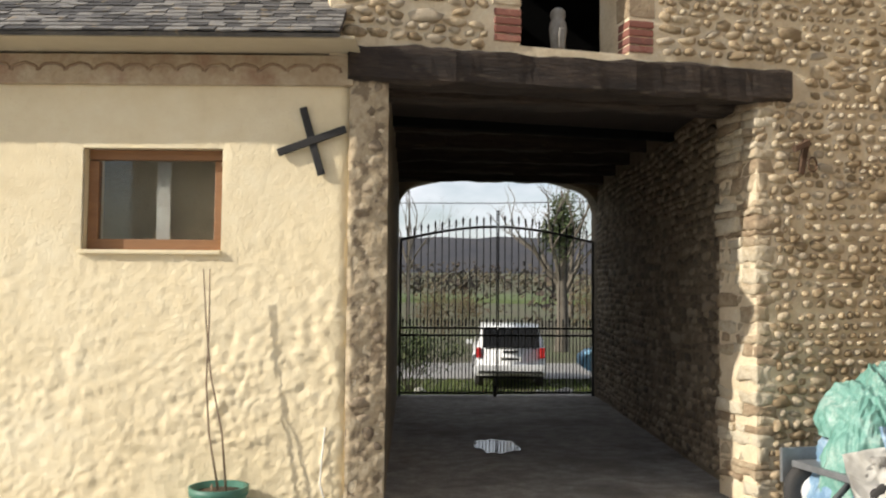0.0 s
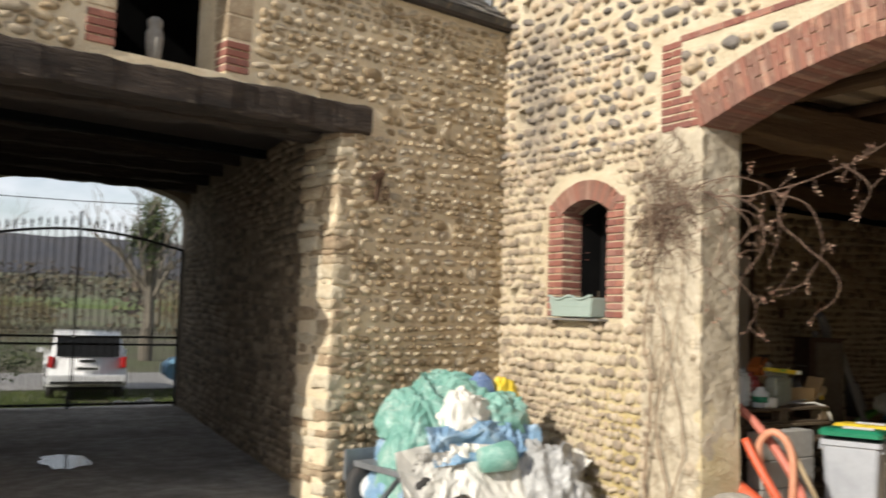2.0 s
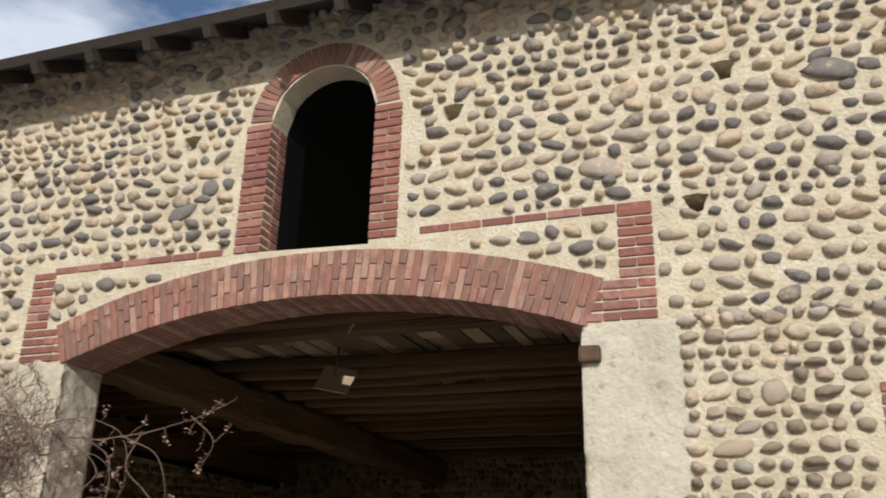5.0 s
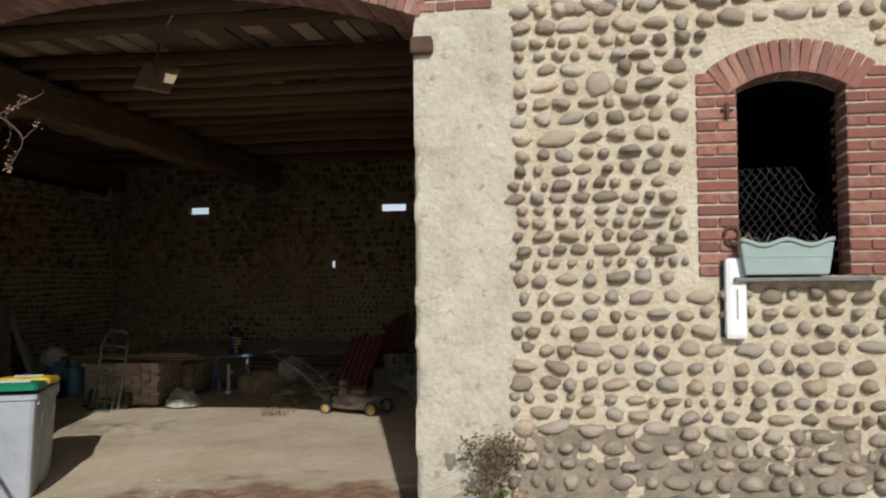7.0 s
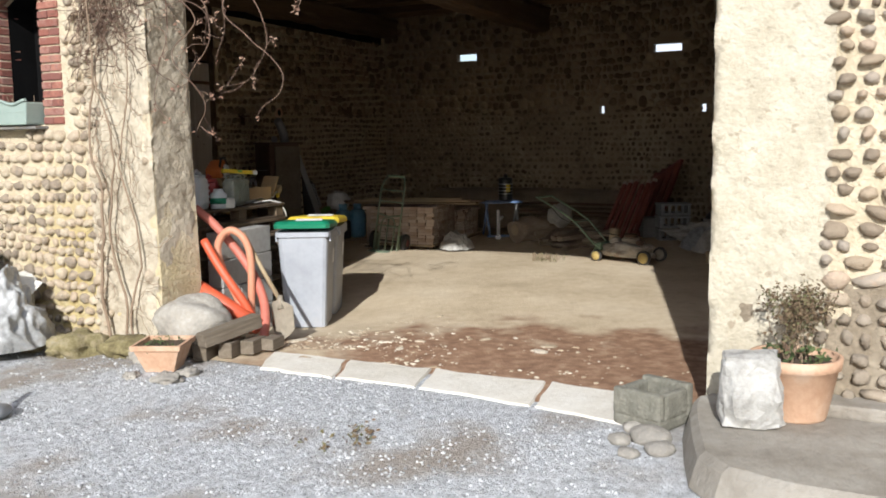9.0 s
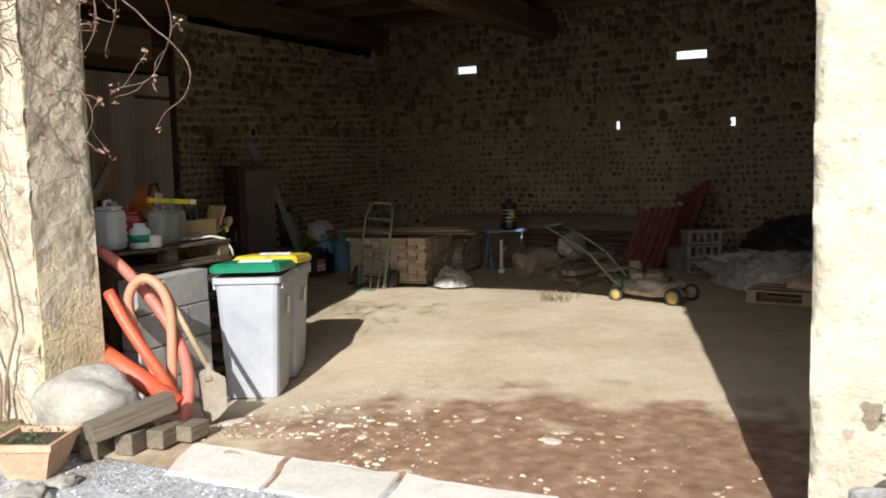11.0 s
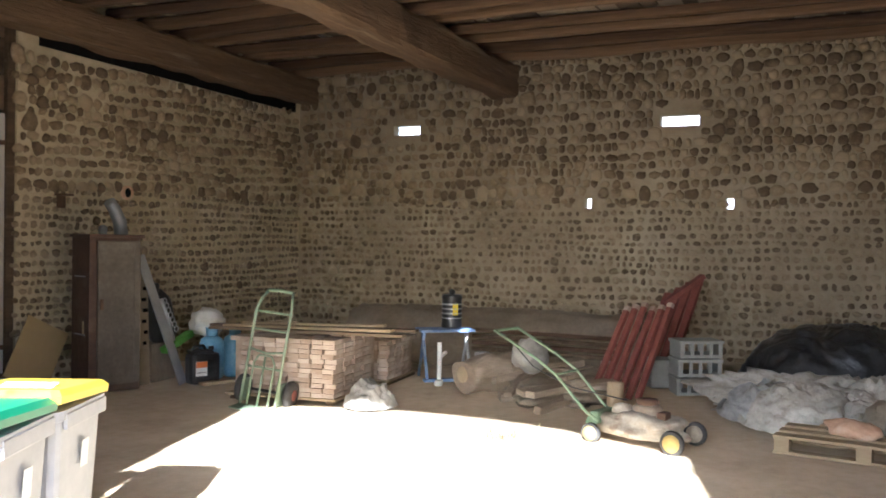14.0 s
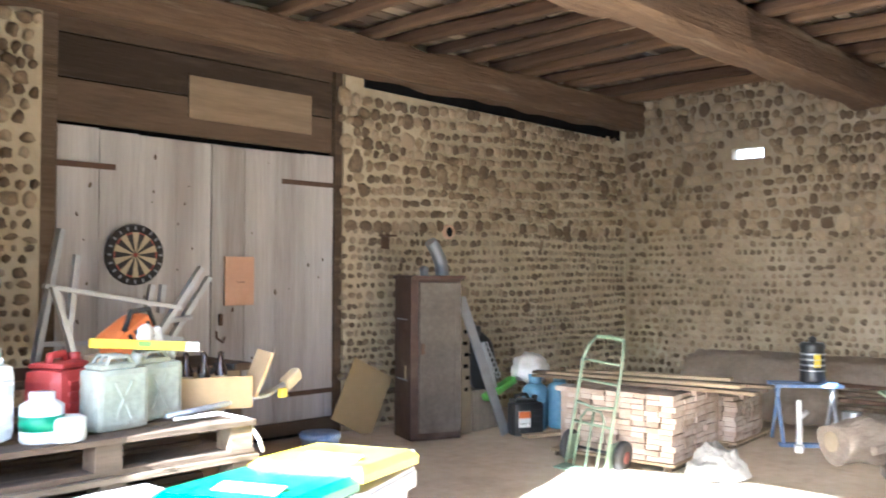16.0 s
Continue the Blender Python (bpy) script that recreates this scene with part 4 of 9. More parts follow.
for nm, c, s_ in (("frame_top", (0, 0, 0.335), (1.006, 0.07, 0.075)), ("frame_bottom", (0, 0, -0.33), (1.006, 0.07, 0.085)), ("frame_side", (-0.465, 0, 0), (0.075, 0.07, 0.58)), ("frame_side", (0.465, 0, 0), (0.075, 0.07, 0.58))):
    part(nm, boxmesh(c, s_, None, 0.008), "window_wood", win)
part("pane", boxmesh((0, 0.0, 0), (0.86, 0.006, 0.59)), "glass", win).visible_shadow = False
part("curtain", boxmesh((0.03, 0.05, 0), (0.10, 0.01, 0.58)), "clear_sheet", win, "pale curtain strip behind the pane")
# board added behind the pane, its dull colour standing for the dim room
part("backing", boxmesh((0, 0.27, 0), (1.0, 0.02, 0.74)), "dusty_cover", win, "dull board standing in for the dim room behind the glass")
part("window_sill", boxmesh((0, -0.08, -0.388), (1.03, 0.20, 0.03), None, 0.008), "render", win, "rendered sloping sill")

# wall tie
tie = thing("wall_tie", "black iron cross-shaped wall tie on cream render", "wall tie", HOUSE @ X((5.61, -0.035, 2.775)))
part("bar", boxmesh((0, 0, 0), (0.055, 0.03, 0.51), R3("Y", -16), 0.006), "iron", tie)
part("bar", boxmesh((0, -0.012, 0), (0.52, 0.03, 0.055), R3("Y", -20), 0.006), "iron", tie)

# cornice with scalloped relief
cornice = struct("trim_cornice", "worn plaster cornice with a scalloped moulding under the eave", "cornice", boxmesh((2.93, 0.16, 3.29), (5.95, 0.44, 0.22), None, 0.01), "cornice", HOUSE)
for k in range(29):
    u = 0.12 + k * 0.20
    pts = [(u + 0.095 * math.cos(a), -0.062, 3.275 + 0.05 * math.sin(a) + random.uniform(-0.006, 0.006)) for a in [math.pi * i / 8 for i in range(9)]]
    part("scallop", tubemesh(pts, 0.011, 6), "cornice_relief", cornice)
# soffit coloured pale so it bounces light onto the wall top
struct("trim_house_eave", "tan eave soffit under the slates, kept pale to bounce light", "eave", boxmesh((2.9, -0.12, 3.425), (6.1, 0.62, 0.02)), "plaster_tan", HOUSE)

# loose cable
put("cable", tubemesh([(1.21, 7.90, 0.72), (1.19, 7.90, 0.5), (1.18, 7.885, 0.32), (1.22, 7.87, 0.2), (1.29, 7.87, 0.12), (1.33, 7.85, 0.06), (1.30, 7.82, 0.012)], 0.007, 6), "white_sheet")
tagged(bpy.data.objects["cable"], "thin pale cable hanging loose down the wall corner", "cable")


def round_pot(name, label, r, h, mat, m, soil_label, rim=0.035):
    p = thing(name, label, "plant pot", m)
    part("body", lathemesh([(r * 0.70, 0), (r * 0.72, 0.01), (r * 0.94, h - 0.06), (r, h - 0.055), (r * 1.02, h), (r * 0.93, h), (r * 0.9, h - 0.05), (0.01, h - 0.06)], 28), mat, p)
    part("soil", lathemesh([(0.01, h - 0.06), (r * 0.9, h - 0.055), (r * 0.86, h - 0.04), (0.01, h - 0.03)], 20), "soil", p, soil_label)
    return p


gp = round_pot("plant_pot", "green plastic plant pot with two bare canes", 0.20, 0.35, "green_pot", X((0.50, 7.74, 0)), "dark potting soil")
canes = [[(0.05, 0, 0.30), (0.01, 0.02, 0.7), (-0.08, 0.05, 1.1), (-0.12, 0.06, 1.45), (-0.15, 0.07, 1.84)], [(0.0, 0.02, 0.27), (-0.08, 0.03, 0.7), (-0.11, 0.05, 1.05), (-0.10, 0.06, 1.45), (-0.105, 0.07, 1.84)], [(-0.04, 0, 0.27), (-0.05, 0.0, 0.36)]]
for c in canes:
    part("cane", tubemesh(c, [0.009, 0.008, 0.007, 0.006, 0.005][:len(c)], 6), "stem", gp, "thin bare cane")

# owl decoy
owl_bm = lathemesh([(0.02, 0), (0.05, 0.005), (0.055, 0.02), (0.062, 0.10), (0.070, 0.18), (0.062, 0.235), (0.050, 0.25), (0.062, 0.285), (0.058, 0.32), (0.035, 0.345), (0.01, 0.35)], 16)
bm_box(owl_bm, (0.0, -0.075, 0.09), (0.05, 0.03, 0.16), R3("X", 12), 0.01)
tagged(put("owl_statue", owl_bm, "owl", None, "", FRONT @ X((1.50, 0.10, 3.585))), "grey-brown owl decoy standing on the hatch sill", "statue")

# iron bracket on the pier
br = thing("wall_bracket", "rusty iron gate bracket fixed to the stone pier", "bracket", FRONT @ X((3.62, -0.02, 2.72)))
part("plate", boxmesh((0, 0, 0.12), (0.05, 0.05, 0.30), R3("Y", 12), 0.008), "rusty", br)
part("arm", boxmesh((-0.05, -0.05, 0.20), (0.16, 0.05, 0.05), R3("Y", -25), 0.008), "rusty", br)
part("ring", tubemesh([(0.05 + 0.04 * math.cos(a), -0.05, 0.05 + 0.06 * math.sin(a)) for a in [k * math.pi / 6 for k in range(13)]], 0.009, 6), "rusty", br)

# puddle
pud = bmesh.new()
pv = [pud.verts.new((2.95 + (0.24 + 0.16 * noise.noise((math.cos(a) * 3, math.sin(a) * 3, 3))) * math.cos(a), 11.25 + (0.48 + 0.28 * noise.noise((math.cos(a) * 2, math.sin(a) * 2, 9))) * math.sin(a), 0.026)) for a in [k * math.pi / 20 for k in range(40)]]
pud.faces.new(pv)
tagged(put("puddle", pud, "water"), "shallow puddle reflecting the daylight on the passage floor", "puddle", kind="structure")

# gate: two leaves of wrought iron
def gate_leaf(x0, x1, hinge):
    g = thing("metal_gate", "black wrought-iron gate leaf with spear-topped bars", "gate", X(((x0 + x1) / 2, 16.28, 0)), "gate leaves")
    w = (x1 - x0) / 2
    side = 1 if hinge == "left" else -1

    def top(x):
        k = (x * side + w) / (2 * w)
        return 2.60 + 0.24 * math.sin(k * math.pi / 2)
    part("top_rail", tubemesh([(-w + 2 * w * k / 12, 0, top(-w + 2 * w * k / 12)) for k in range(13)], 0.022, 6), "iron", g)
    for nm, z in (("bottom_rail", 0.07), ("lock_rail", 1.02), ("lock_rail", 1.14)):
        part(nm, boxmesh((0, 0, z), (2 * w, 0.03, 0.035), None, 0.004), "iron", g)
    for s in (-1, 1):
        part("stile", boxmesh((s * (w - 0.010), 0, top(s * w) / 2 + (0.16 if s * side > 0 else 0)), (0.020 if s * side > 0 else 0.045, 0.035, top(s * w) + (0.25 if s * side > 0 else 0)), None, 0.005), "iron", g)
    spear = [(0.004, 0), (0.016, 0.02), (0.018, 0.035), (0.010, 0.05), (0.022, 0.085), (0.002, 0.15)]
    n = 14
    for k in range(1, n):
        x = -w + 2 * w * k / n
        b = tubemesh([(x, 0, 0.06), (x, 0, top(x) + 0.06)], 0.0095, 6)
        bm_lathe(b, spear, 6, X((x, 0, top(x) + 0.03 + (0.03 if k % 2 else 0))))
        part("bar", b, "iron", g)
    for k in range(n):
        x = -w + 2 * w * (k + 0.5) / n
        b = tubemesh([(x, 0, 0.06), (x, 0, 1.20)], 0.008, 6)
        bm_lathe(b, spear, 6, X((x, 0, 1.17)))
        part("short_bar", b, "iron", g)
    if hinge == "left":
        part("bolt", boxmesh((w - 0.04, -0.05, 0.10), (0.05, 0.06, 0.18), None, 0.006), "iron", g)


gate_leaf(2.06, 3.695, "left")
gate_leaf(3.705, 5.34, "right")


# ---- beyond the gate ----
def estate_car(label, paint, m):
    c = thing("car", label, "car", m, "parked cars")
    body = bmesh.new()
    prof = [(-0.1, 0.42), (0.0, 0.30), (3.7, 0.28), (3.95, 0.42), (3.95, 0.66), (3.75, 0.80), (2.95, 0.95), (2.2, 1.42), (1.9, 1.49), (0.35, 1.50), (0.12, 1.40), (-0.02, 0.95), (-0.08, 0.62)]
    cols = []
    for s, k in ((-1, 0.93), (-1, 1.0), (1, 1.0), (1, 0.93)):
        ring = []
        for y, z in prof:
            inset = 0.16 if z > 1.2 else (0.04 if z > 0.9 else 0.0)
            ring.append(body.verts.new((s * (0.83 * k - inset), y if k == 1 else y * 0.985 + 0.03, z if k == 1 else z * 0.985)))
        cols.append(ring)
    n = len(prof)
    for a, b in zip(cols, cols[1:]):
        for i in range(n):
            body.faces.new((a[i], a[(i + 1) % n], b[(i + 1) % n], b[i])).smooth = True
    body.faces.new(cols[0])
    body.faces.new(list(reversed(cols[-1])))
    b = part("body", body, paint, c)
    part("rear_window", boxmesh((0, 0.015, 1.17), (1.30, 0.02, 0.44), R3("X", -17), 0.005), "car_glass", c)
    part("windscreen", boxmesh((0, 2.62, 1.20), (1.20, 0.02, 0.70), R3("X", 57)), "car_glass", c)
    for s in (-1, 1):
        part("side_window", boxmesh((s * 0.735, 1.25, 1.17), (0.02, 2.1, 0.36), R3("Y", s * -12)), "car_glass", c)
        part("tail_light", boxmesh((s * 0.74, -0.055, 0.84), (0.11, 0.06, 0.24), R3("X", -8), 0.02), "tail_red", c, "red tail light")
        part("door_mirror", boxmesh((s * 0.92, 2.35, 0.98), (0.16, 0.09, 0.12), None, 0.02), paint, c)
        for y in (0.62, 3.2):
            wh = part("wheel", lathemesh([(0.02, -0.09), (0.26, -0.09), (0.30, -0.07), (0.30, 0.07), (0.26, 0.09), (0.02, 0.09)], 20, Matrix.Rotation(radians(90), 4, "Y")), "rubber", c, "", X((s * 0.72, y, 0.30)))
            part("rim", lathemesh([(0.02, -0.095), (0.19, -0.095), (0.19, 0.095), (0.02, 0.095)], 14, Matrix.Rotation(radians(90), 4, "Y")), "zinc", wh)
    part("rear_bumper", boxmesh((0, -0.10, 0.46), (1.60, 0.14, 0.22), None, 0.04), paint, c)
    part("bumper_strip", boxmesh((0, -0.17, 0.40), (1.5, 0.02, 0.06), None, 0.005), "black", c)
    part("plate_bar", boxmesh((0, -0.075, 0.70), (0.50, 0.02, 0.10), None, 0.004), "sticker", c)
    part("plate_marks", boxmesh((0, -0.088, 0.70), (0.40, 0.006, 0.05)), "black", c)
    part("tailgate_handle", boxmesh((0, -0.06, 0.87), (0.36, 0.03, 0.04), None, 0.006), "black", c)
    part("underbody", boxmesh((0, 1.9, 0.26), (1.4, 3.2, 0.10)), "black", c)
    return c


estate_car("small white people carrier parked beyond the gate", "car_white", X((4.88, 22.1, -0.47)) @ RZ(-6))
estate_car("pale blue car parked beside the road", "blue_drum", X((10.9, 23.4, -0.48)) @ RZ(82))
road = bmesh.new()
rv = [[road.verts.new((x, y, land(x, y) + 0.03)) for x in (-60, -30, -10, 0, 10, 30, 60)] for y in (24.5, 26, 28, 30)]
for r0, r1 in zip(rv, rv[1:]):
    for k in range(6):
        road.faces.new((r0[k], r0[k + 1], r1[k + 1], r1[k]))
struct("road", "pale worn asphalt lane crossing beyond the gate", "road", road, "asphalt", None)

# rough grass strip outside the gate
blades = bmesh.new()
for k in range(9000):
    x, y = random.uniform(0.5, 9.0), random.uniform(16.9, 24.2)
    if 3.4 < x < 6.3 and y < 22.3 and abs(x - 4.9) < 0.35 + 0.1 * noise.noise((x, y, 0)):
        continue
    z = land(x, y)
    h, a = random.uniform(0.05, 0.14), random.uniform(0, 6.28)
    dx, dy = 0.012 * math.cos(a), 0.012 * math.sin(a)
    blades.faces.new([blades.verts.new(p) for p in ((x - dx, y - dy, z), (x + dx, y + dy, z), (x + random.uniform(-0.04, 0.04), y + random.uniform(-0.04, 0.04), z + h))])
tagged(put("grass", blades, "grass"), "fresh green grass verge outside the gate", "grass", kind="stuff")


def branch(bm, p, d, length, r, depth, spread, rng, curl=0.25, seg=5):
    """A forking limb drawn into bm; returns the tips."""
    pts, radii = [p.copy()], [r]
    n = 4
    for i in range(n):
        d = (d + Vector((rng.uniform(-curl, curl), rng.uniform(-curl, curl), rng.uniform(-curl * 0.6, curl)))).normalized()
        p = p + d * length / n
        pts.append(p.copy())
        radii.append(r * (1 - 0.45 * (i + 1) / n))
    bm_tube(bm, pts, radii, seg, cap=False)
    tips = [p]
    if depth > 0:
        for _ in range(rng.choice((2, 3))):
            nd = (d + Vector((rng.uniform(-spread, spread), rng.uniform(-spread, spread), rng.uniform(-0.1, spread * 0.6)))).normalized()
            tips += branch(bm, pts[rng.choice((3, 4))].copy(), nd, length * rng.uniform(0.6, 0.8), radii[-1] * 0.8, depth - 1, spread, rng, curl, max(3, seg - 1))
    return tips


def leaf_cloud(bm, centres, n, spread, size, rng):
    for _ in range(n):
        c = rng.choice(centres)
        p = Vector((c[0] + rng.gauss(0, spread), c[1] + rng.gauss(0, spread), c[2] + rng.gauss(0, spread)))
        a = Vector((rng.uniform(-1, 1), rng.uniform(-1, 1), rng.uniform(-1, 1))).normalized()
        b = a.orthogonal().normalized()
        s = size * rng.uniform(0.6, 1.3)
        bm.faces.new([bm.verts.new(p + q) for q in (a * s, b * s * 0.5, -a * s, -b * s * 0.5)])


def bare_tree(label, at, h, r, depth, ivy, seed, spread=0.7):
    rng = random.Random(seed)
    t = thing("tree", label, "tree", X(at))
    bm = bmesh.new()
    bm_tube(bm, [(0, 0, 0), (0.05, 0, h * 0.2), (0.0, 0.06, h * 0.42), (0.06, 0.02, h * 0.62), (0.0, 0.0, h * 0.85)], [r, r * 0.8, r * 0.62, r * 0.42, r * 0.12], 10, cap=False)
    part("trunk", bm, "bark", t)
    cr = bmesh.new()
    tips = []
    for k in range(7):
        a = k * 0.9
        d = Vector((math.cos(a) * spread, math.sin(a) * spread, 1.0)).normalized()
        tips += branch(cr, Vector((0, 0.04, h * (0.28 + 0.02 * k))), d, h * 0.26, r * 0.42, depth, spread, rng)
    part("crown", cr, "bark", t, "bare leafless limbs")
    if ivy:
        lv = bmesh.new()
        cs = [(rng.gauss(0, r * 0.85), rng.gauss(0, r * 0.85), h * rng.triangular(0.42, 0.86, 0.66)) for _ in range(46)]
        leaf_cloud(lv, cs, 3600, 0.22, 0.075, rng)
        part("ivy", lv, "leaf", t, "thick dark ivy round the upper trunk")
    return t


bare_tree("leafless tree with an ivy-covered trunk", (9.3, 36.5, -0.5), 7.6, 0.30, 3, True, 4)
bare_tree("tall thin leafless poplar in the field", (4.4, 62.0, -0.2), 11.5, 0.16, 3, False, 9, 0.25)
bare_tree("tall thin leafless tree in the field", (17.5, 70.0, 0.0), 9.5, 0.2, 3, False, 12, 0.5)


def shrub(label, at, r, n, size, mat, seed):
    rng = random.Random(seed)
    s = thing("shrub", label, "shrub", X(at))
    st = bmesh.new()
    tips = []
    for k in range(9):
        a = k * 0.7
        tips += branch(st, Vector((0, 0, 0)), Vector((0.7 * math.cos(a), 0.7 * math.sin(a), 0.9)).normalized(), r * 0.8, 0.014, 2, 0.7, rng)
    part("stems", st, "bark", s)
    lv = bmesh.new()
    leaf_cloud(lv, [tuple(t) for t in tips], n, r * 0.16, size, rng)
    part("foliage", lv, mat, s)
    return s


shrub("dark overgrown shrub beside the gate", (2.35, 18.6, -0.2), 0.75, 2600, 0.035, "leaf", 3)
for k, (x, y, r) in enumerate(((-6, 41, 1.6), (1, 44, 1.4), (5.5, 43, 1.5), (12.5, 42, 1.7), (18, 45, 1.9))):
    shrub("brown hedge bush along the field edge", (x, y, -0.6), r, 5200, 0.045, "dead_leaf", 30 + k)
for k, (x, y, r) in enumerate(((4.62, 17.2, 0.10), (4.82, 17.4, 0.08), (4.95, 17.1, 0.11), (5.1, 17.3, 0.13), (2.6, 19.2, 0.12))):
    tagged(put("rock", blob((r, r, r * 0.7), 0.4, k + 3, 2, 0.6), "rock_pale", None, "", X((x, y, land(x, y)))), "pale field stone lying in the grass", "rock")
put("power_line", tubemesh([(-40, 60, 8.2), (-10, 60, 7.6), (10, 60, 7.9), (40, 60, 8.9)], 0.03, 5), "black")
tagged(bpy.data.objects["power_line"], "thin overhead cable across the sky", "cable")

M["far_wood"] = surf("far_wood", [(0.045, 0.035, 0.028), (0.075, 0.058, 0.042), (0.10, 0.085, 0.05)], 0.3, 1.0, 0.0, vary=0.5, island=True)
woods = bmesh.new()
rng = random.Random(15)
for k in range(520):
    y = rng.uniform(55, 330)
    x = rng.uniform(-0.25, 0.55) * y
    if noise.noise((x * 0.02, y * 0.02, 4)) < -0.05 and y < 200:
        continue
    z = land(x, y)
    s = rng.uniform(0.8, 2.2) * (0.7 + y / 300)
    leaf_cloud(woods, [(x + rng.gauss(0, s), y, z + rng.uniform(0.2, 1.8) * s) for _ in range(5)], 22, s * 0.35, 0.22 * s, rng)
tagged(put("far_woods", woods, "far_wood"), "brown leafless thickets on the far slope", "woods", kind="stuff")

# ---- yard: rubbish trailer in the corner ----
def sheet(nu, nv, shape, amp, freq, seed, thick=0.0):
    """A crumpled sheet over shape(u, v) -> Vector, u and v from 0 to 1."""
    bm = bmesh.new()
    vs = []
    o = Vector((seed * 3.3, seed * 1.7, seed * 5.1))
    for j in range(nv + 1):
        row = []
        for i in range(nu + 1):
            p = shape(i / nu, j / nv)
            w = Vector((p.x * 1.3, p.y * 1.3, p.z * 0.45)) * freq + 0.6 * Vector((noise.noise(p * 3 + o), noise.noise(p * 3 - o), 0))
            f = 1 - abs(noise.noise(w + o)) * 2
            q = Vector((noise.noise(p * freq * 1.3 + o), noise.noise(p * freq * 1.3 - o), f * 0.8 + 0.6 * (1 - 2 * abs(noise.noise(w * 2.3 + o)))))
            row.append(bm.verts.new(p + q * amp))
        vs.append(row)
    for j in range(nv):
        for i in range(nu):
            bm.faces.new((vs[j][i], vs[j][i + 1], vs[j + 1][i + 1], vs[j + 1][i])).smooth = True
    return bm


def dome(cx, cy, rx, ry, z0, h, a0=0.0, a1=6.283, skirt=0.0):
    """A heap's surface as a shape for sheet()."""
    def f(u, v):
        a = a0 + (a1 - a0) * u
        r = v
        z = z0 + h * max(0.0, 1 - r ** 2.2) ** 0.8 - skirt * max(0.0, v - 0.8) * 5
        return Vector((cx + rx * r * math.cos(a), cy + ry * r * math.sin(a), z))
    return f


trailer = thing("garden_trailer", "small flat trailer parked in the corner of the yard", "trailer", X((5.55, 7.75, 0)) @ RZ(9))
part("bed", boxmesh((0.05, 0, 0.42), (1.65, 0.80, 0.05), None, 0.008), "zinc", trailer)
for s in (-1, 1):
    part("side_board", boxmesh((0.05 if s > 0 else 0.50, s * 0.46, 0.40), (1.75 if s > 0 else 0.85, 0.03, 0.26), None, 0.005), "zinc", trailer)
    wh = part("wheel", lathemesh([(0.02, -0.05), (0.15, -0.05), (0.20, -0.045), (0.215, -0.02), (0.215, 0.02), (0.20, 0.045), (0.15, 0.05), (0.02, 0.05)], 22, Matrix.Rotation(radians(90), 4, "X")), "rubber", trailer, "", X((-0.62, s * 0.40, 0.215)))
    part("rim", lathemesh([(0.02, -0.055), (0.11, -0.055), (0.11, 0.055), (0.02, 0.055)], 16, Matrix.Rotation(radians(90), 4, "X")), "sticker", wh, "pale metal rim")
part("axle", tubemesh([(-0.62, -0.4, 0.215), (-0.62, 0.4, 0.215)], 0.02, 8), "iron", trailer)
part("drawbar", tubemesh([(-0.75, -0.2, 0.38), (-1.05, -0.35, 0.25), (-1.25, -0.42, 0.20)], 0.022, 8), "zinc", trailer)
part("strut", tubemesh([(0.8, 0, 0.40), (0.8, 0, 0.0)], 0.025, 8), "iron", trailer)

def tarp(nu, nv, shape, centre, amp, freq, seed):
    """A crumpled tarpaulin: sharp creases on three scales, pushed out from the centre."""
    bm = bmesh.new()
    c, o = Vector(centre), Vector((seed * 2.9, seed * 1.3, seed * 4.7))
    rows = []
    for j in range(nv + 1):
        row = []
        for i in range(nu + 1):
            p = shape(i / nu, j / nv)
            w = p * freq + 0.9 * Vector((noise.noise(p * 2.3 + o), noise.noise(p * 2.3 - o), noise.noise(p * 2.3 + o * 2)))
            f = sum(a * (1 - 2.4 * abs(noise.noise(Vector((w.x * k, w.y * k, w.z * k * 0.7)) + o * k))) for a, k in ((0.62, 1.0), (0.34, 2.2), (0.16, 4.8)))
            row.append(bm.verts.new(p + (p - c).normalized() * amp * f))
        rows.append(row)
    for r0, r1 in zip(rows, rows[1:]):
        for i in range(nu):
            bm.faces.new((r0[i], r0[i + 1], r1[i + 1], r1[i])).smooth = True
    return bm


cpl = thing("tow_coupling", "grey metal tow coupling lying on the gravel", "coupling", X((5.05, 5.74, 0.0)) @ RZ(20))
part("head", blob((0.10, 0.07, 0.045), 0.3, 14, 3, 0.9), "zinc", cpl)
part("arm", tubemesh([(0.02, 0.02, 0.05), (0.05, 0.10, 0.14), (0.04, 0.16, 0.26)], [0.026, 0.024, 0.018], 8), "zinc", cpl)
part("lever", tubemesh([(-0.05, 0.0, 0.06), (-0.10, 0.05, 0.10), (-0.16, 0.06, 0.09)], 0.010, 6), "iron", cpl)

heap = thing("rubbish_heap", "heap of crumpled blue, green and white plastic sheeting on the trailer", "plastic sheets", X((5.55, 7.80, 0.45)))
part("fill", blob((0.56, 0.36, 0.48), 0.2, 4, 3, 0.02, 1.6), "dusty_sheet", heap, "packed sacks underneath")
part("blue_sheet", tarp(230, 70, dome(-0.02, -0.04, 0.72, 0.56, 0.02, 0.44, 2.4, 6.1, 0.42), (0, 0.1, -0.2), 0.085, 3.2, 2), "blue_sheet", heap, "sky-blue plastic sheet")
part("green_sheet", tarp(230, 70, dome(-0.06, 0.06, 0.56, 0.42, 0.26, 0.40, 0.0, 6.283, 0.08), (-0.1, 0.1, 0.0), 0.11, 3.6, 5), "green_sheet", heap, "sea-green plastic sheet")
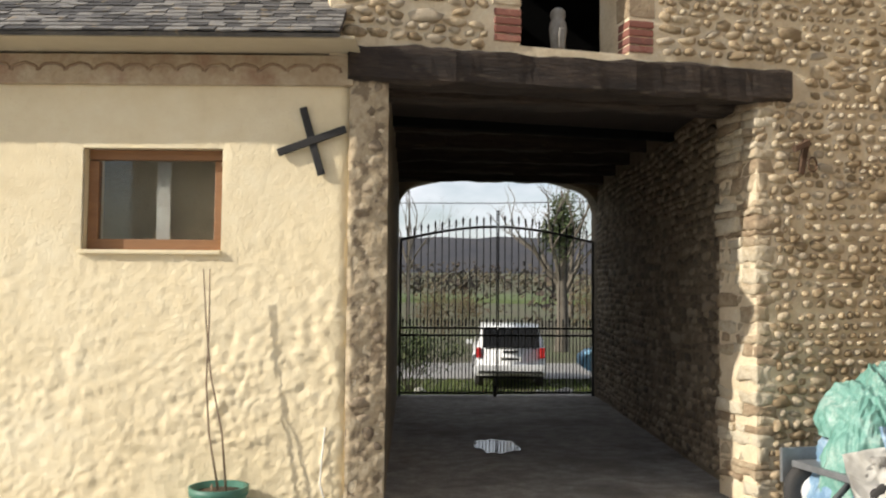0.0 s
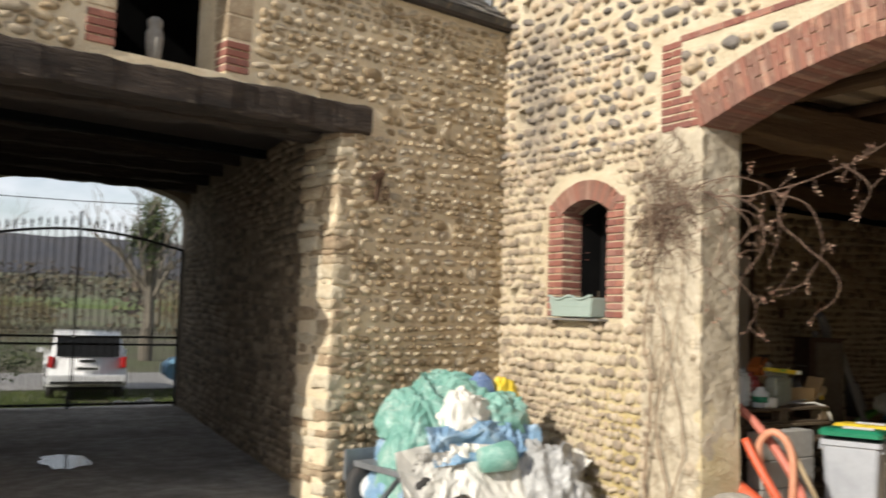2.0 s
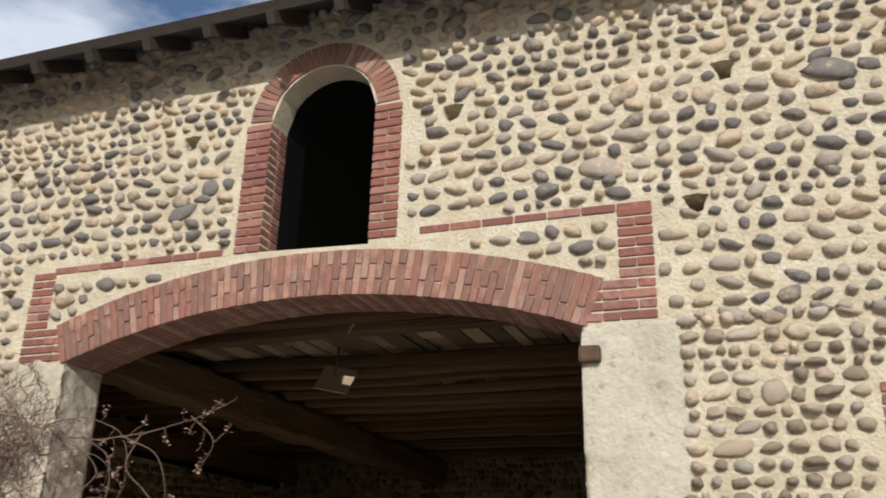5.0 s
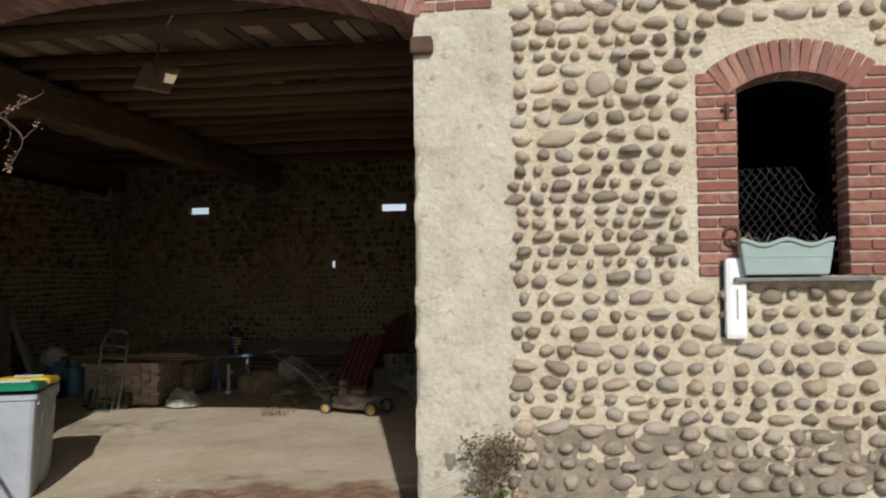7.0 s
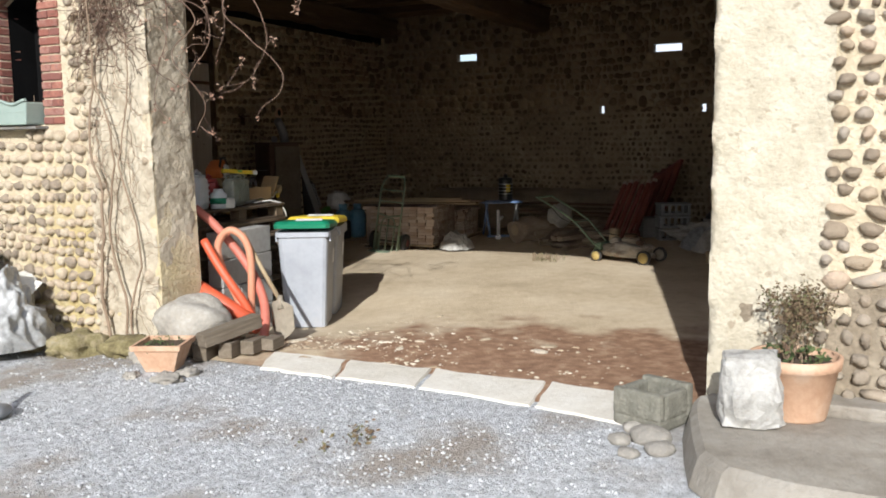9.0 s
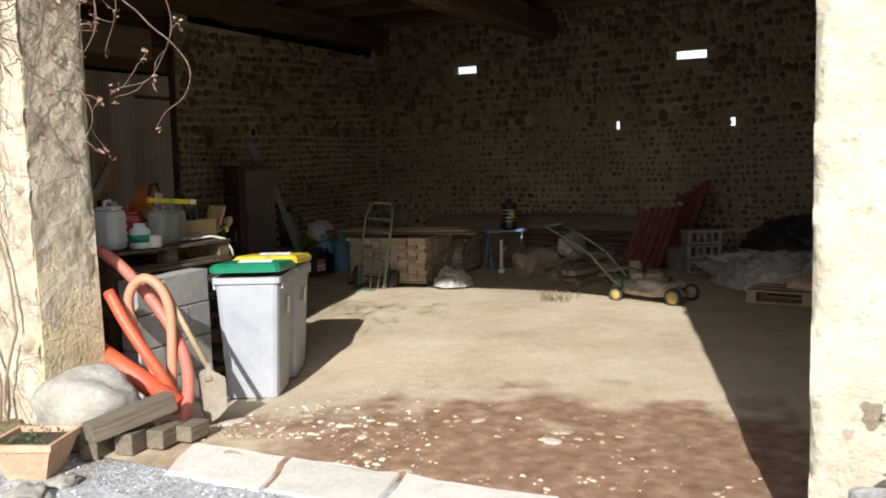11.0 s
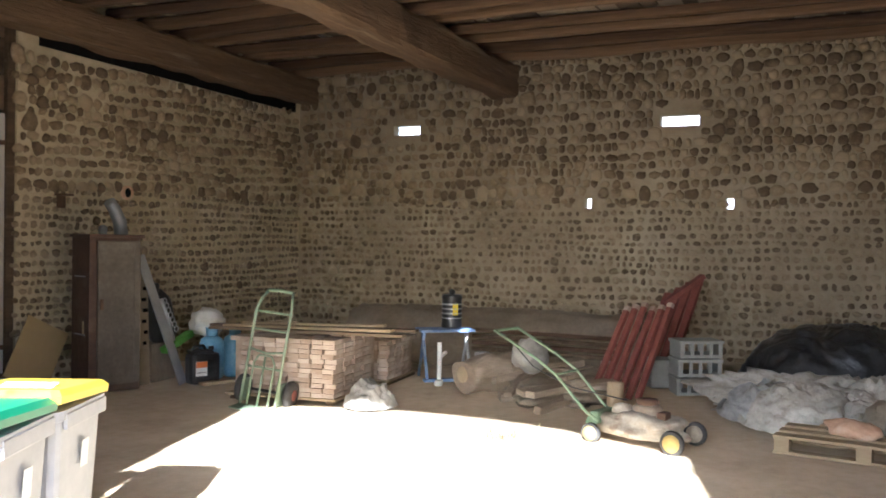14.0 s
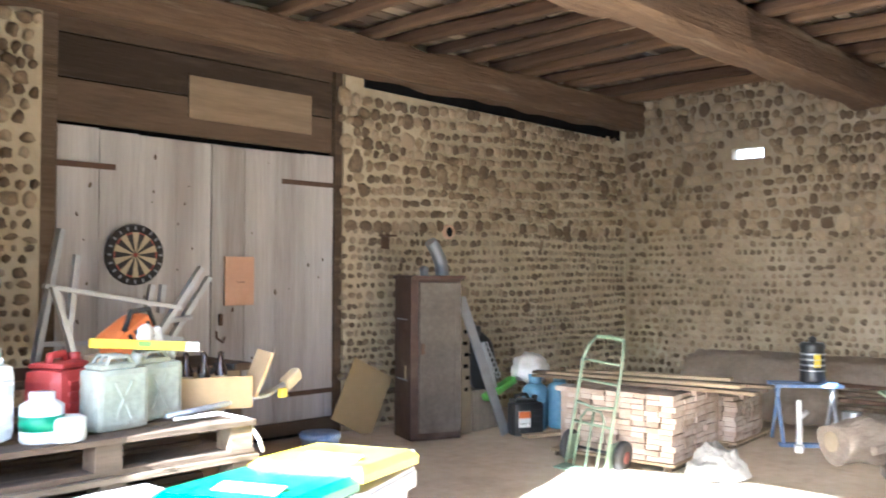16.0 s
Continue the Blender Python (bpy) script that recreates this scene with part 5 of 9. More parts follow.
part("green_fold", tarp(130, 50, dome(-0.42, -0.12, 0.30, 0.30, 0.02, 0.44, 1.6, 4.9, 0.45), (-0.3, 0.0, 0.0), 0.08, 4.0, 8), "green_sheet", heap, "sea-green sheet hanging down the side")
part("white_sack", tarp(120, 50, dome(-0.08, -0.26, 0.26, 0.18, 0.36, 0.22, 0, 6.283, 0.15), (-0.1, -0.1, 0.1), 0.07, 5.5, 15), "white_sheet", heap, "white plastic sack")
part("green_sack", tarp(120, 50, dome(0.30, -0.22, 0.28, 0.20, 0.34, 0.22, 0, 6.283, 0.15), (0.3, 0.0, 0.1), 0.08, 5.0, 18), "green_sheet", heap, "pale green sack")
part("blue_bag", tarp(50, 24, dome(0.20, -0.10, 0.12, 0.10, 0.56, 0.16), (0.2, 0, 0.4), 0.05, 9, 21), "blue_paint", heap, "deep blue bag")
part("yellow_bag", tarp(50, 24, dome(0.42, -0.10, 0.14, 0.10, 0.52, 0.15), (0.4, 0, 0.4), 0.05, 9, 24), "lid_yellow", heap, "yellow bag")
part("blue_fold", tarp(130, 40, lambda u, v: Vector((-0.50 + 1.05 * u, -0.40 - 0.16 * v, 0.36 - 0.28 * v - 0.10 * abs(u - 0.4))), (0, 0.3, 0.0), 0.08, 4.4, 27), "blue_sheet", heap, "folds of sky-blue sheeting")
part("white_tarpaulin", tarp(180, 50, lambda u, v: Vector((-0.80 + 1.75 * u, -0.46 - 0.24 * v + 0.05 * math.sin(u * 9), 0.16 + 0.05 * math.sin(u * 5.1) - (0.52 if u < 0.5 else 0.52 - 0.8 * (u - 0.5)) * v ** 1.2 * (0.85 + 0.15 * math.sin(u * 17)))), (0, 0.4, 0.2), 0.07, 3.4, 3), "white_sheet", heap, "dirty cream tarpaulin draped over the side")
part("grey_folds", tarp(100, 40, lambda u, v: Vector((-0.66 + 0.70 * u, -0.46 - 0.16 * v, 0.14 - 0.42 * v)), (0, 0.4, 0.0), 0.07, 4.4, 14), "clear_sheet", heap, "translucent grey plastic sheet")
wrap = thing("plastic_wrap", "crumpled translucent plastic sheet thrown over the crate", "plastic sheet", X((6.12, 7.18, 0.0)))
part("wrap_sheet", tarp(150, 60, dome(0.0, 0.06, 0.38, 0.40, 0.06, 0.56, 0, 6.283, 0.0), (0, 0, 0), 0.11, 3.4, 33), "pale_plastic", wrap)
bucket = thing("bucket", "turquoise plastic bucket lying on the heap", "bucket", X((5.55, 7.12, 0.56)) @ Matrix.Rotation(radians(84), 4, "Y") @ Matrix.Scale(0.9, 4))
part("shell", lathemesh([(0.10, -0.14), (0.125, 0.14), (0.135, 0.14), (0.135, 0.12), (0.11, -0.155), (0.02, -0.155)], 20), "green_sheet", bucket)
crate = thing("crate", "dark grey crate under the tarpaulin edge", "crate", X((6.15, 7.38, 0)) @ RZ(9))
part("side", boxmesh((0, -0.24, 0.27), (0.62, 0.02, 0.30), None, 0.004), "grey_plastic", crate)
part("side", boxmesh((0, 0.24, 0.27), (0.62, 0.02, 0.30), None, 0.004), "grey_plastic", crate)
part("end", boxmesh((0.31, 0, 0.27), (0.02, 0.48, 0.30), None, 0.004), "grey_plastic", crate)
part("end", boxmesh((-0.31, 0, 0.27), (0.02, 0.48, 0.30), None, 0.004), "grey_plastic", crate)
part("base", boxmesh((0, 0, 0.06), (0.62, 0.48, 0.12), None, 0.006), "grey_plastic", crate)
# solid black strip paints the shade of a slot
part("rim", boxmesh((0, -0.255, 0.40), (0.52, 0.02, 0.03), None, 0.004), "black", crate, "black strip standing for the dark slot under the rim")

# ---- barn front: openings and what hangs there ----
def window_box(y, z, w, label):
    p = thing("window_box", label, "planter", X((6.60, y, z)))
    b = boxmesh((0, 0, 0.085), (0.20, w, 0.17), None, 0.01, 1.12)
    part("trough", b, "planter", p)
    part("band", boxmesh((-0.104, 0, 0.10), (0.012, w + 0.01, 0.012)), "planter", p)
    pts = [(-0.115, -w * 0.56 + w * 1.12 * k / 16, 0.17 + 0.016 * math.cos(k * math.pi / 4)) for k in range(17)]
    part("wavy_rim", tubemesh(pts, 0.012, 6), "planter", p, "wavy top edge")
    part("soil", boxmesh((0, 0, 0.162), (0.18, w, 0.03)), "soil", p)
    rng = random.Random(int(w * 100))
    tw = bmesh.new()
    for k in range(10):
        a = Vector((rng.uniform(-0.06, 0.06), rng.uniform(-w / 2, w / 2), 0.17))
        bm_tube(tw, [a, a + Vector((rng.uniform(-0.03, 0.03), rng.uniform(-0.04, 0.04), rng.uniform(0.02, 0.06)))], 0.003, 4)
    tagged(part("dry_stalks", tw, "stem", p, "dry plant stubs"), kind="stuff")
    return p


window_box(7.42, 1.70, 0.54, "grey-green window box on the small barn window sill")
window_box(0.06, 1.665, 0.42, "grey-green window box on the grilled barn window sill")
for y0, y1, z in ((7.08, 7.80, 1.69), (-0.42, 0.32, 1.655)):
    struct("trim_sill", "thin dark slate window sill", "sill", boxmesh((6.66, (y0 + y1) / 2, z - 0.012), (0.26, y1 - y0, 0.022), None, 0.004), "slate", None)
# near-black sleeves stand in for the shade deep in the three openings
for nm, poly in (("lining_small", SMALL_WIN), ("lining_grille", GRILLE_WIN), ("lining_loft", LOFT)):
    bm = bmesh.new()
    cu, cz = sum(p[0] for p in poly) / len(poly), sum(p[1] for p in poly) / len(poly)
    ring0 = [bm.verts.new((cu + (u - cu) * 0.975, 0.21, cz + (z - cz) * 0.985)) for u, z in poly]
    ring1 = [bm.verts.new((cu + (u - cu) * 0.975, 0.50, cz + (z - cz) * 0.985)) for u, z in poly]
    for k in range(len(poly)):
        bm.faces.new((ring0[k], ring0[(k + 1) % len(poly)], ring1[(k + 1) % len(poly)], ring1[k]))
    struct("trim_" + nm, "near-black sleeve standing in for the shade inside the opening", "lining", bm, "shade_black", BARN)
# added near-black board gives the unlit inside of the small window
tagged(put("dark_board", boxmesh((7.12, 7.42, 2.2), (0.03, 0.9, 1.3)), "shade_black"), "near-black board added behind the small window for its dark inside", "board", kind="structure")

# grille: sagging diamond wire
wm = bmesh.new()
for s in (-1, 1):
    for k in range(-16, 17):
        pts = []
        for i in range(13):
            z = 1.72 + 0.62 * i / 12
            yy = -0.04 + k * 0.05 + s * (z - 2.0) * 0.75
            if -0.30 < yy < 0.27 and z < 2.32 - 1.2 * max(0, -yy - 0.05):
                pts.append((6.97 + 0.02 * math.sin(z * 6 + k), yy + 0.01 * math.sin(z * 30), z))
        if len(pts) > 1:
            bm_tube(wm, pts, 0.0020, 4, cap=False)
tagged(put("wire_netting", wm, "iron"), "sagging diamond wire netting across the window", "netting")

lamp = thing("outdoor_lamp", "slim white outdoor lamp fixed below the grilled window", "lamp", X((6.63, 0.31, 1.54)))
part("housing", boxmesh((-0.03, 0, 0), (0.07, 0.115, 0.44), None, 0.028), "white_paint", lamp)
part("marks", boxmesh((-0.066, -0.005, -0.03), (0.004, 0.008, 0.16)), "grey_plastic", lamp, "thin grey printed line")
part("back_plate", boxmesh((0.012, 0.03, 0), (0.02, 0.09, 0.42), None, 0.006), "black", lamp)
hook = thing("iron_hook", "rusty iron shutter hook on the brick jamb", "hook", X((6.62, 0.32, 1.88)))
part("ring", tubemesh([(0, 0.04 * math.cos(a), 0.05 * math.sin(a)) for a in [k * math.pi / 7 for k in range(14)]], 0.010, 6), "rusty", hook)
part("bar", tubemesh([(0.02, 0.03, -0.02), (-0.03, -0.02, -0.05), (-0.02, -0.09, 0.01)], 0.011, 6), "rusty", hook)
pin = thing("iron_pin", "rusty iron hinge pin in the brick jamb", "hinge", X((6.62, 0.33, 2.56)))
part("pin", tubemesh([(0, 0, -0.04), (0, 0, 0.05)], 0.012, 6), "rusty", pin)
part("tang", tubemesh([(0.02, -0.03, 0.01), (0, 0.03, 0.01)], 0.010, 6), "rusty", pin)
stub = thing("iron_stub", "dark iron pintle block beside the gateway", "hinge", X((6.66, 2.03, 3.02)))
part("block", boxmesh((0, 0, 0), (0.16, 0.13, 0.10), None, 0.02), "rusty", stub)

# ---- concrete ledge, stone, trough and pot at the jamb ----
ledge = bmesh.new()
out = [(6.65, 2.10), (6.50, 2.16), (6.30, 2.14), (5.95, 2.06), (5.66, 1.98), (5.50, 1.85), (5.42, 1.6), (5.38, 0.5), (5.38, -3.0), (6.65, -3.0)]
for z0, z1, k in ((0.0, 0.13, 0.0), (0.13, 0.16, 0.03)):
    a = [ledge.verts.new((x + k * (x < 6.6), y - k * (y > -2), z0)) for x, y in out]
    b = [ledge.verts.new((x + (k + 0.03) * (x < 6.6), y - (k + 0.03) * (y > -2), z1)) for x, y in out]
    for i in range(len(out)):
        ledge.faces.new((a[i], a[(i + 1) % len(out)], b[(i + 1) % len(out)], b[i]))
    if z1 > 0.15:
        ledge.faces.new(b)
struct("concrete_ledge", "worn rounded concrete ledge along the foot of the barn", "ledge", ledge, "ledge", None)
struct("ledge_step", "low concrete step against the barn wall", "step", boxmesh((6.56, -0.6, 0.19), (0.22, 4.2, 0.07), None, 0.015), "ledge", None)
stone = bmesh.new()
bm_box(stone, (0, 0, 0.18), (0.26, 0.30, 0.36), None, 0.06, 0.84)
bmesh.ops.subdivide_edges(stone, edges=stone.edges[:], cuts=4, use_grid_fill=True)
for v in stone.verts:
    v.co += 0.014 * Vector((noise.noise(v.co * 26), noise.noise(v.co * 26 + Vector((2, 2, 0))), 0)) + 0.034 * Vector((noise.noise(v.co * 9), noise.noise(v.co * 9 + Vector((5, 0, 0))), 0.6 * noise.noise(v.co * 8 + Vector((0, 9, 0)))))
    v.co.z = max(0, v.co.z)
tagged(put("white_stone", stone, "rock_pale", None, "", X((6.18, 1.80, 0.16)) @ RZ(14)), "rough-cut whitish stone block on the ledge", "stone")
tp = round_pot("terracotta_pot", "round terracotta pot with a withered plant beside the gateway", 0.215, 0.31, "terracotta", X((6.42, 1.62, 0.16)), "soil with green weeds")
rng = random.Random(5)
wp = bmesh.new()
tips = []
for k in range(15):
    a = rng.uniform(0, 6.28)
    tips += branch(wp, Vector((0.05 * math.cos(a), 0.05 * math.sin(a), 0.27)), Vector((0.16 * math.cos(a), 0.16 * math.sin(a), 1)).normalized(), 0.16, 0.004, 2, 0.32, rng, 0.25, 4)
tagged(part("twigs", wp, "stem", tp, "withered brown twigs"), kind="stuff")
lv = bmesh.new()
leaf_cloud(lv, [tuple(t) for t in tips], 1500, 0.028, 0.012, rng)
tagged(part("dry_leaves", lv, "dead_leaf", tp, "withered brown leaves"), kind="stuff")
lv = bmesh.new()
leaf_cloud(lv, [(0.11 * math.cos(a), 0.11 * math.sin(a), 0.31) for a in range(7)], 160, 0.03, 0.018, rng)
tagged(part("weed_tuft", lv, "leaf", tp, "green weeds"), kind="stuff")
trough = thing("stone_trough", "small hollowed grey stone trough by the threshold", "trough", X((6.50, 2.34, 0.0)) @ RZ(-20))
for nm, c, s_ in (("base", (0, 0, 0.035), (0.32, 0.30, 0.07)), ("side", (-0.135, 0, 0.135), (0.055, 0.30, 0.15)), ("side", (0.135, 0, 0.135), (0.06, 0.30, 0.17)), ("end", (0, -0.125, 0.13), (0.215, 0.055, 0.14)), ("end", (0, 0.125, 0.13), (0.215, 0.055, 0.14))):
    part(nm, boxmesh(c, s_, None, 0.02), "rock_moss_grey", trough)
# dark fill puts the shade of the trough's hollow into colour
part("soil", boxmesh((0, 0, 0.085), (0.20, 0.18, 0.03), None, 0.01), "soil", trough, "dark fill standing for the shaded hollow")
for k, (x, y, r) in enumerate(((6.20, 2.28, 0.10), (6.05, 2.20, 0.07), (6.33, 2.40, 0.06), (6.12, 2.42, 0.06), (5.95, 2.33, 0.05))):
    tagged(put("cobblestone", blob((r, r * 1.2, r * 0.6), 0.25, k + 40, 2, 0.5), "rock", None, "", X((x, y, -0.005)) @ RZ(k * 40)), "loose grey cobblestone at the foot of the ledge", "stone", "loose stones by the ledge")

# ---- threshold slabs ----
slabs = [[(6.98, 5.26), (6.55, 5.05), (6.55, 4.45), (6.98, 4.62)], [(6.99, 4.60), (6.56, 4.43), (6.56, 3.85), (7.00, 3.95)], [(7.00, 3.92), (6.56, 3.82), (6.50, 3.05), (7.00, 3.15)], [(7.00, 3.12), (6.50, 3.02), (6.36, 2.36), (6.98, 2.55)]]
threshold = tagged(new("threshold"), "worn pale stone slabs forming the gateway threshold", "threshold", kind="structure")
for poly in slabs:
    bm = bmesh.new()
    n = 5
    ring = []
    for i in range(4):
        a, b = Vector((*poly[i], 0)), Vector((*poly[(i + 1) % 4], 0))
        for k in range(n):
            p = a.lerp(b, k / n)
            ring.append(p + Vector((0.03 * noise.noise(p * 5), 0.025 * noise.noise(p * 5 + Vector((3, 0, 0))), 0)))
    low = [bm.verts.new((p.x, p.y, -0.05)) for p in ring]
    mid = [bm.verts.new((p.x, p.y, 0.002)) for p in ring]
    c = sum(ring, Vector()) / len(ring)
    top = [bm.verts.new((c.x + (p.x - c.x) * 0.975, c.y + (p.y - c.y) * 0.975, 0.012 + 0.006 * noise.noise(p * 5))) for p in ring]
    for a, b in ((low, mid), (mid, top)):
        for i in range(len(ring)):
            bm.faces.new((a[i], a[(i + 1) % len(ring)], b[(i + 1) % len(ring)], b[i]))
    bm.faces.new(top)
    part("slab", bm, "flat_stone", threshold)

# stones trodden into the earth behind the threshold
rng = random.Random(8)
cv, cf = [], []
for k in range(620):
    x, y = 7.0 + abs(rng.gauss(0, 0.65)), 5.4 - abs(rng.gauss(0, 1.5))
    if y < 2.3 or noise.noise((x * 1.8, y * 1.8, 3)) < -0.12 + 0.5 * (x > 8.5):
        continue
    r = rng.choice((0.004, 0.005, 0.006, 0.007, 0.008, 0.010, 0.012, 0.016)) * rng.uniform(0.7, 1.3)
    if rng.random() < 0.05:
        r *= 3.4
    mm = X((x, y, 0.008 + 0.02 * noise.noise((x * 0.7, y * 0.7, 1)) + 0.008 * noise.noise((x * 3, y * 3, 1)) - 0.115 * math.exp(-((x - 8.55) ** 2 + (y - 6.1) ** 2) / 1.125))) @ RZ(rng.uniform(0, 360)) @ Matrix.Diagonal((r * 1.5, r, min(r * 0.4, 0.008), 1))
    n0 = len(cv)
    ang = [(0.8 + 0.4 * rng.random(), q * math.pi / 3.5) for q in range(7)]
    cv += [tuple(mm @ Vector((a * math.cos(b), a * math.sin(b), 0))) for a, b in ang] + [tuple(mm @ Vector((0.6 * a * math.cos(b), 0.6 * a * math.sin(b), 1))) for a, b in ang]
    cf += [(n0 + q, n0 + (q + 1) % 7, n0 + 7 + (q + 1) % 7, n0 + 7 + q) for q in range(7)] + [tuple(range(n0 + 7, n0 + 14))]
me = bpy.data.meshes.new("floor_stones")
me.from_pydata(cv, [], cf)
tagged(put("floor_stones", me, "floor_stone"), "pale stones trodden into the reddish earth", "stones", kind="stuff")
tuft = bmesh.new()
for k in range(60):
    a = rng.uniform(0, 6.28)
    p = Vector((12.25 + rng.gauss(0, 0.08), 5.05 + rng.gauss(0, 0.10), 0.0))
    bm_tube(tuft, [p, p + Vector((rng.gauss(0, 0.03), rng.gauss(0, 0.03), rng.uniform(0.04, 0.13)))], 0.003, 3)
tagged(put("straw_tuft", tuft, "dead_leaf"), "small tuft of dry straw on the earth floor", "straw", kind="stuff")

# ---- foot of the pillar: boulders, pot, timbers, pipes ----
tagged(put("boulder", blob((0.24, 0.28, 0.25), 0.35, 3, 4, 0.75, 1.3, 0.08), "rock", None, "", X((6.76, 5.82, 0)) @ RZ(15)), "large rounded grey boulder at the foot of the pillar", "boulder")
for k, (x, y, r, mt) in enumerate(((6.52, 6.20, 0.17, "rock_moss"), (6.40, 6.62, 0.18, "rock_moss"), (6.42, 7.05, 0.14, "rock_moss"), (6.45, 6.00, 0.12, "rock"), (6.06, 5.42, 0.075, "rock"), (6.24, 5.40, 0.06, "rock"), (6.04, 5.72, 0.05, "rock"))):
    tagged(put("fieldstone", blob((r, r * 1.25, r * 0.62), 0.45, k + 60, 4, 0.5, 1.7, 0.16), mt, None, "", X((x, y, -0.01)) @ RZ(k * 50)),
           "mossy yellowish fieldstone against the wall foot" if mt == "rock_moss" else "rounded grey stone beside the square pot", "stone")
sq = thing("square_pot", "square tapered terracotta pot with green weeds", "plant pot", X((6.30, 5.67, 0)) @ RZ(24) @ Matrix.Scale(0.78, 4))
bm = bmesh.new()
prof = [(0.125, 0.0), (0.195, 0.20), (0.215, 0.205), (0.22, 0.25), (0.195, 0.25), (0.19, 0.21)]
rings = [[bm.verts.new((sx * r, sy * r, z)) for sx, sy in ((-1, -1), (1, -1), (1, 1), (-1, 1))] for r, z in prof]
for a, b in zip(rings, rings[1:]):
    for k in range(4):
        bm.faces.new((a[k], a[(k + 1) % 4], b[(k + 1) % 4], b[k]))
bm.faces.new(rings[0])
part("body", bm, "terracotta", sq)
part("soil", boxmesh((0, 0, 0.205), (0.37, 0.37, 0.02)), "soil", sq)
lv = bmesh.new()
leaf_cloud(lv, [(rng.uniform(-0.15, 0.15), rng.uniform(-0.15, 0.15), 0.22) for _ in range(14)], 260, 0.03, 0.014, rng)
tagged(part("weed_tuft", lv, "leaf", sq, "low green weeds"), kind="stuff")


def timber(c, s, rot, label):
    bm = boxmesh((0, 0, 0), s, None, 0.008)
    tagged(put("timber", bm, "beam_grey", None, "", X(c) @ rot), label, "timber", "timber offcuts")


M["beam_grey"] = surf("weathered_timber", [(0.085, 0.065, 0.045), (0.15, 0.12, 0.085), (0.23, 0.19, 0.14)], 2.0, 0.9, 0.6, 20, stretch=(3, 0.3, 3), vary=0.2)
timber((6.72, 5.44, 0.205), (0.11, 0.48, 0.10), RZ(-108) @ Matrix.Rotation(0.16, 4, "X"), "weathered squared timber lying across the others")
for k, (x, y, a) in enumerate(((6.66, 5.60, 30), (6.76, 5.46, 32), (6.88, 5.36, 36), (7.00, 5.28, 38))):
    timber((x, y, 0.07), (0.105, 0.26 - 0.03 * k, 0.13 - 0.015 * k), RZ(-a - 45), "short weathered squared timber at the gateway foot")

blocks = thing("block_wall", "low wall of grey concrete blocks beside the bins", "block wall", X((7.42, 6.08, -0.10)) @ RZ(4))
for row in range(4):
    x0 = 0.0
    while x0 < 0.71:
        ln = min(0.245 if (row % 2 and x0 == 0) else 0.49, 0.72 - x0)
        part("concrete_block", boxmesh((x0 + ln / 2, 0.08 + random.uniform(-0.005, 0.005), 0.115 + row * 0.228), (ln - 0.010, 0.15, 0.220), None, 0.007), "concrete", blocks)
        x0 += ln

pipe_red = thing("drain_pipe", "bright orange-red plastic drain pipe leaning on the blocks", "pipe", X((7.2, 5.9, 0)))
part("pipe", tubemesh([(-0.12, 0.40, 0.54), (-0.02, -0.36, 0.13)], [0.062, 0.062], 16), "red_pipe", pipe_red)
part("socket", tubemesh([(-0.135, 0.51, 0.60), (-0.12, 0.40, 0.54)], [0.075, 0.072], 16), "red_pipe", pipe_red)
p2 = thing("drain_pipe", "thin orange-red plastic pipe leaning on the blocks", "pipe", X((7.45, 6.15, 0)))
part("pipe", tubemesh(spline([(-0.32, -0.14, 0.79), (-0.32, -0.26, 0.62), (-0.30, -0.38, 0.45), (-0.26, -0.47, 0.30), (-0.20, -0.54, 0.10)], 5), 0.034, 12), "red_pipe", p2)
h1 = thing("hose", "salmon-pink ribbed hose bent over the block wall", "hose", X((7.3, 5.8, 0)))
part("tube", tubemesh(spline([(-0.05, 0.40, 1.03), (0.02, 0.27, 0.90), (0.09, 0.12, 0.70), (0.10, -0.04, 0.50), (0.04, -0.18, 0.32), (-0.07, -0.28, 0.17), (-0.18, -0.34, 0.03)], 5), 0.036, 12), "pink_hose", h1)
h2 = thing("hose", "looped pale orange hose on the block wall", "hose", X((7.35, 6.0, 0)))
loop = [(-0.11, -0.30, 0.06), (-0.12, -0.23, 0.30), (-0.12, -0.11, 0.50), (-0.11, -0.03, 0.67), (-0.10, -0.05, 0.79), (-0.08, -0.14, 0.86), (-0.05, -0.23, 0.81), (-0.03, -0.28, 0.69), (-0.03, -0.29, 0.52), (-0.04, -0.29, 0.34), (-0.05, -0.29, 0.04)]
part("tube", tubemesh(spline(loop, 5), 0.030, 12), "orange_hose", h2)

sh = thing("shovel", "old shovel with a dusty pale blade leaning on the blocks", "shovel", X((7.42, 5.52, 0)))
part("handle", tubemesh([(-0.02, -0.02, 0.30), (-0.04, 0.13, 0.55), (-0.06, 0.29, 0.83)], [0.019, 0.018, 0.017], 8), "pale_board", sh, "worn pale wooden handle")
bl = bmesh.new()
for side in (0.0, 0.006):
    rows = [[bl.verts.new((side - 0.06 + 0.05 * v - 0.04 * (1 - (2 * u - 1) ** 2), -0.13 + 0.21 * u - 0.05 * (1 - v), 0.01 + 0.30 * v + (0.085 * (2 * u - 1) ** 2 if v == 0 else 0.0) - (0.05 * (2 * u - 1) ** 2 if v == 1 else 0.0))) for u in (0, 0.2, 0.4, 0.6, 0.8, 1)] for v in (0, 0.33, 0.66, 1)]
    for r0, r1 in zip(rows, rows[1:]):
        for k in range(5):
            bl.faces.new((r0[k], r0[k + 1], r1[k + 1], r1[k])).smooth = True
part("blade", bl, "dusty_cover", sh, "dusty steel blade")
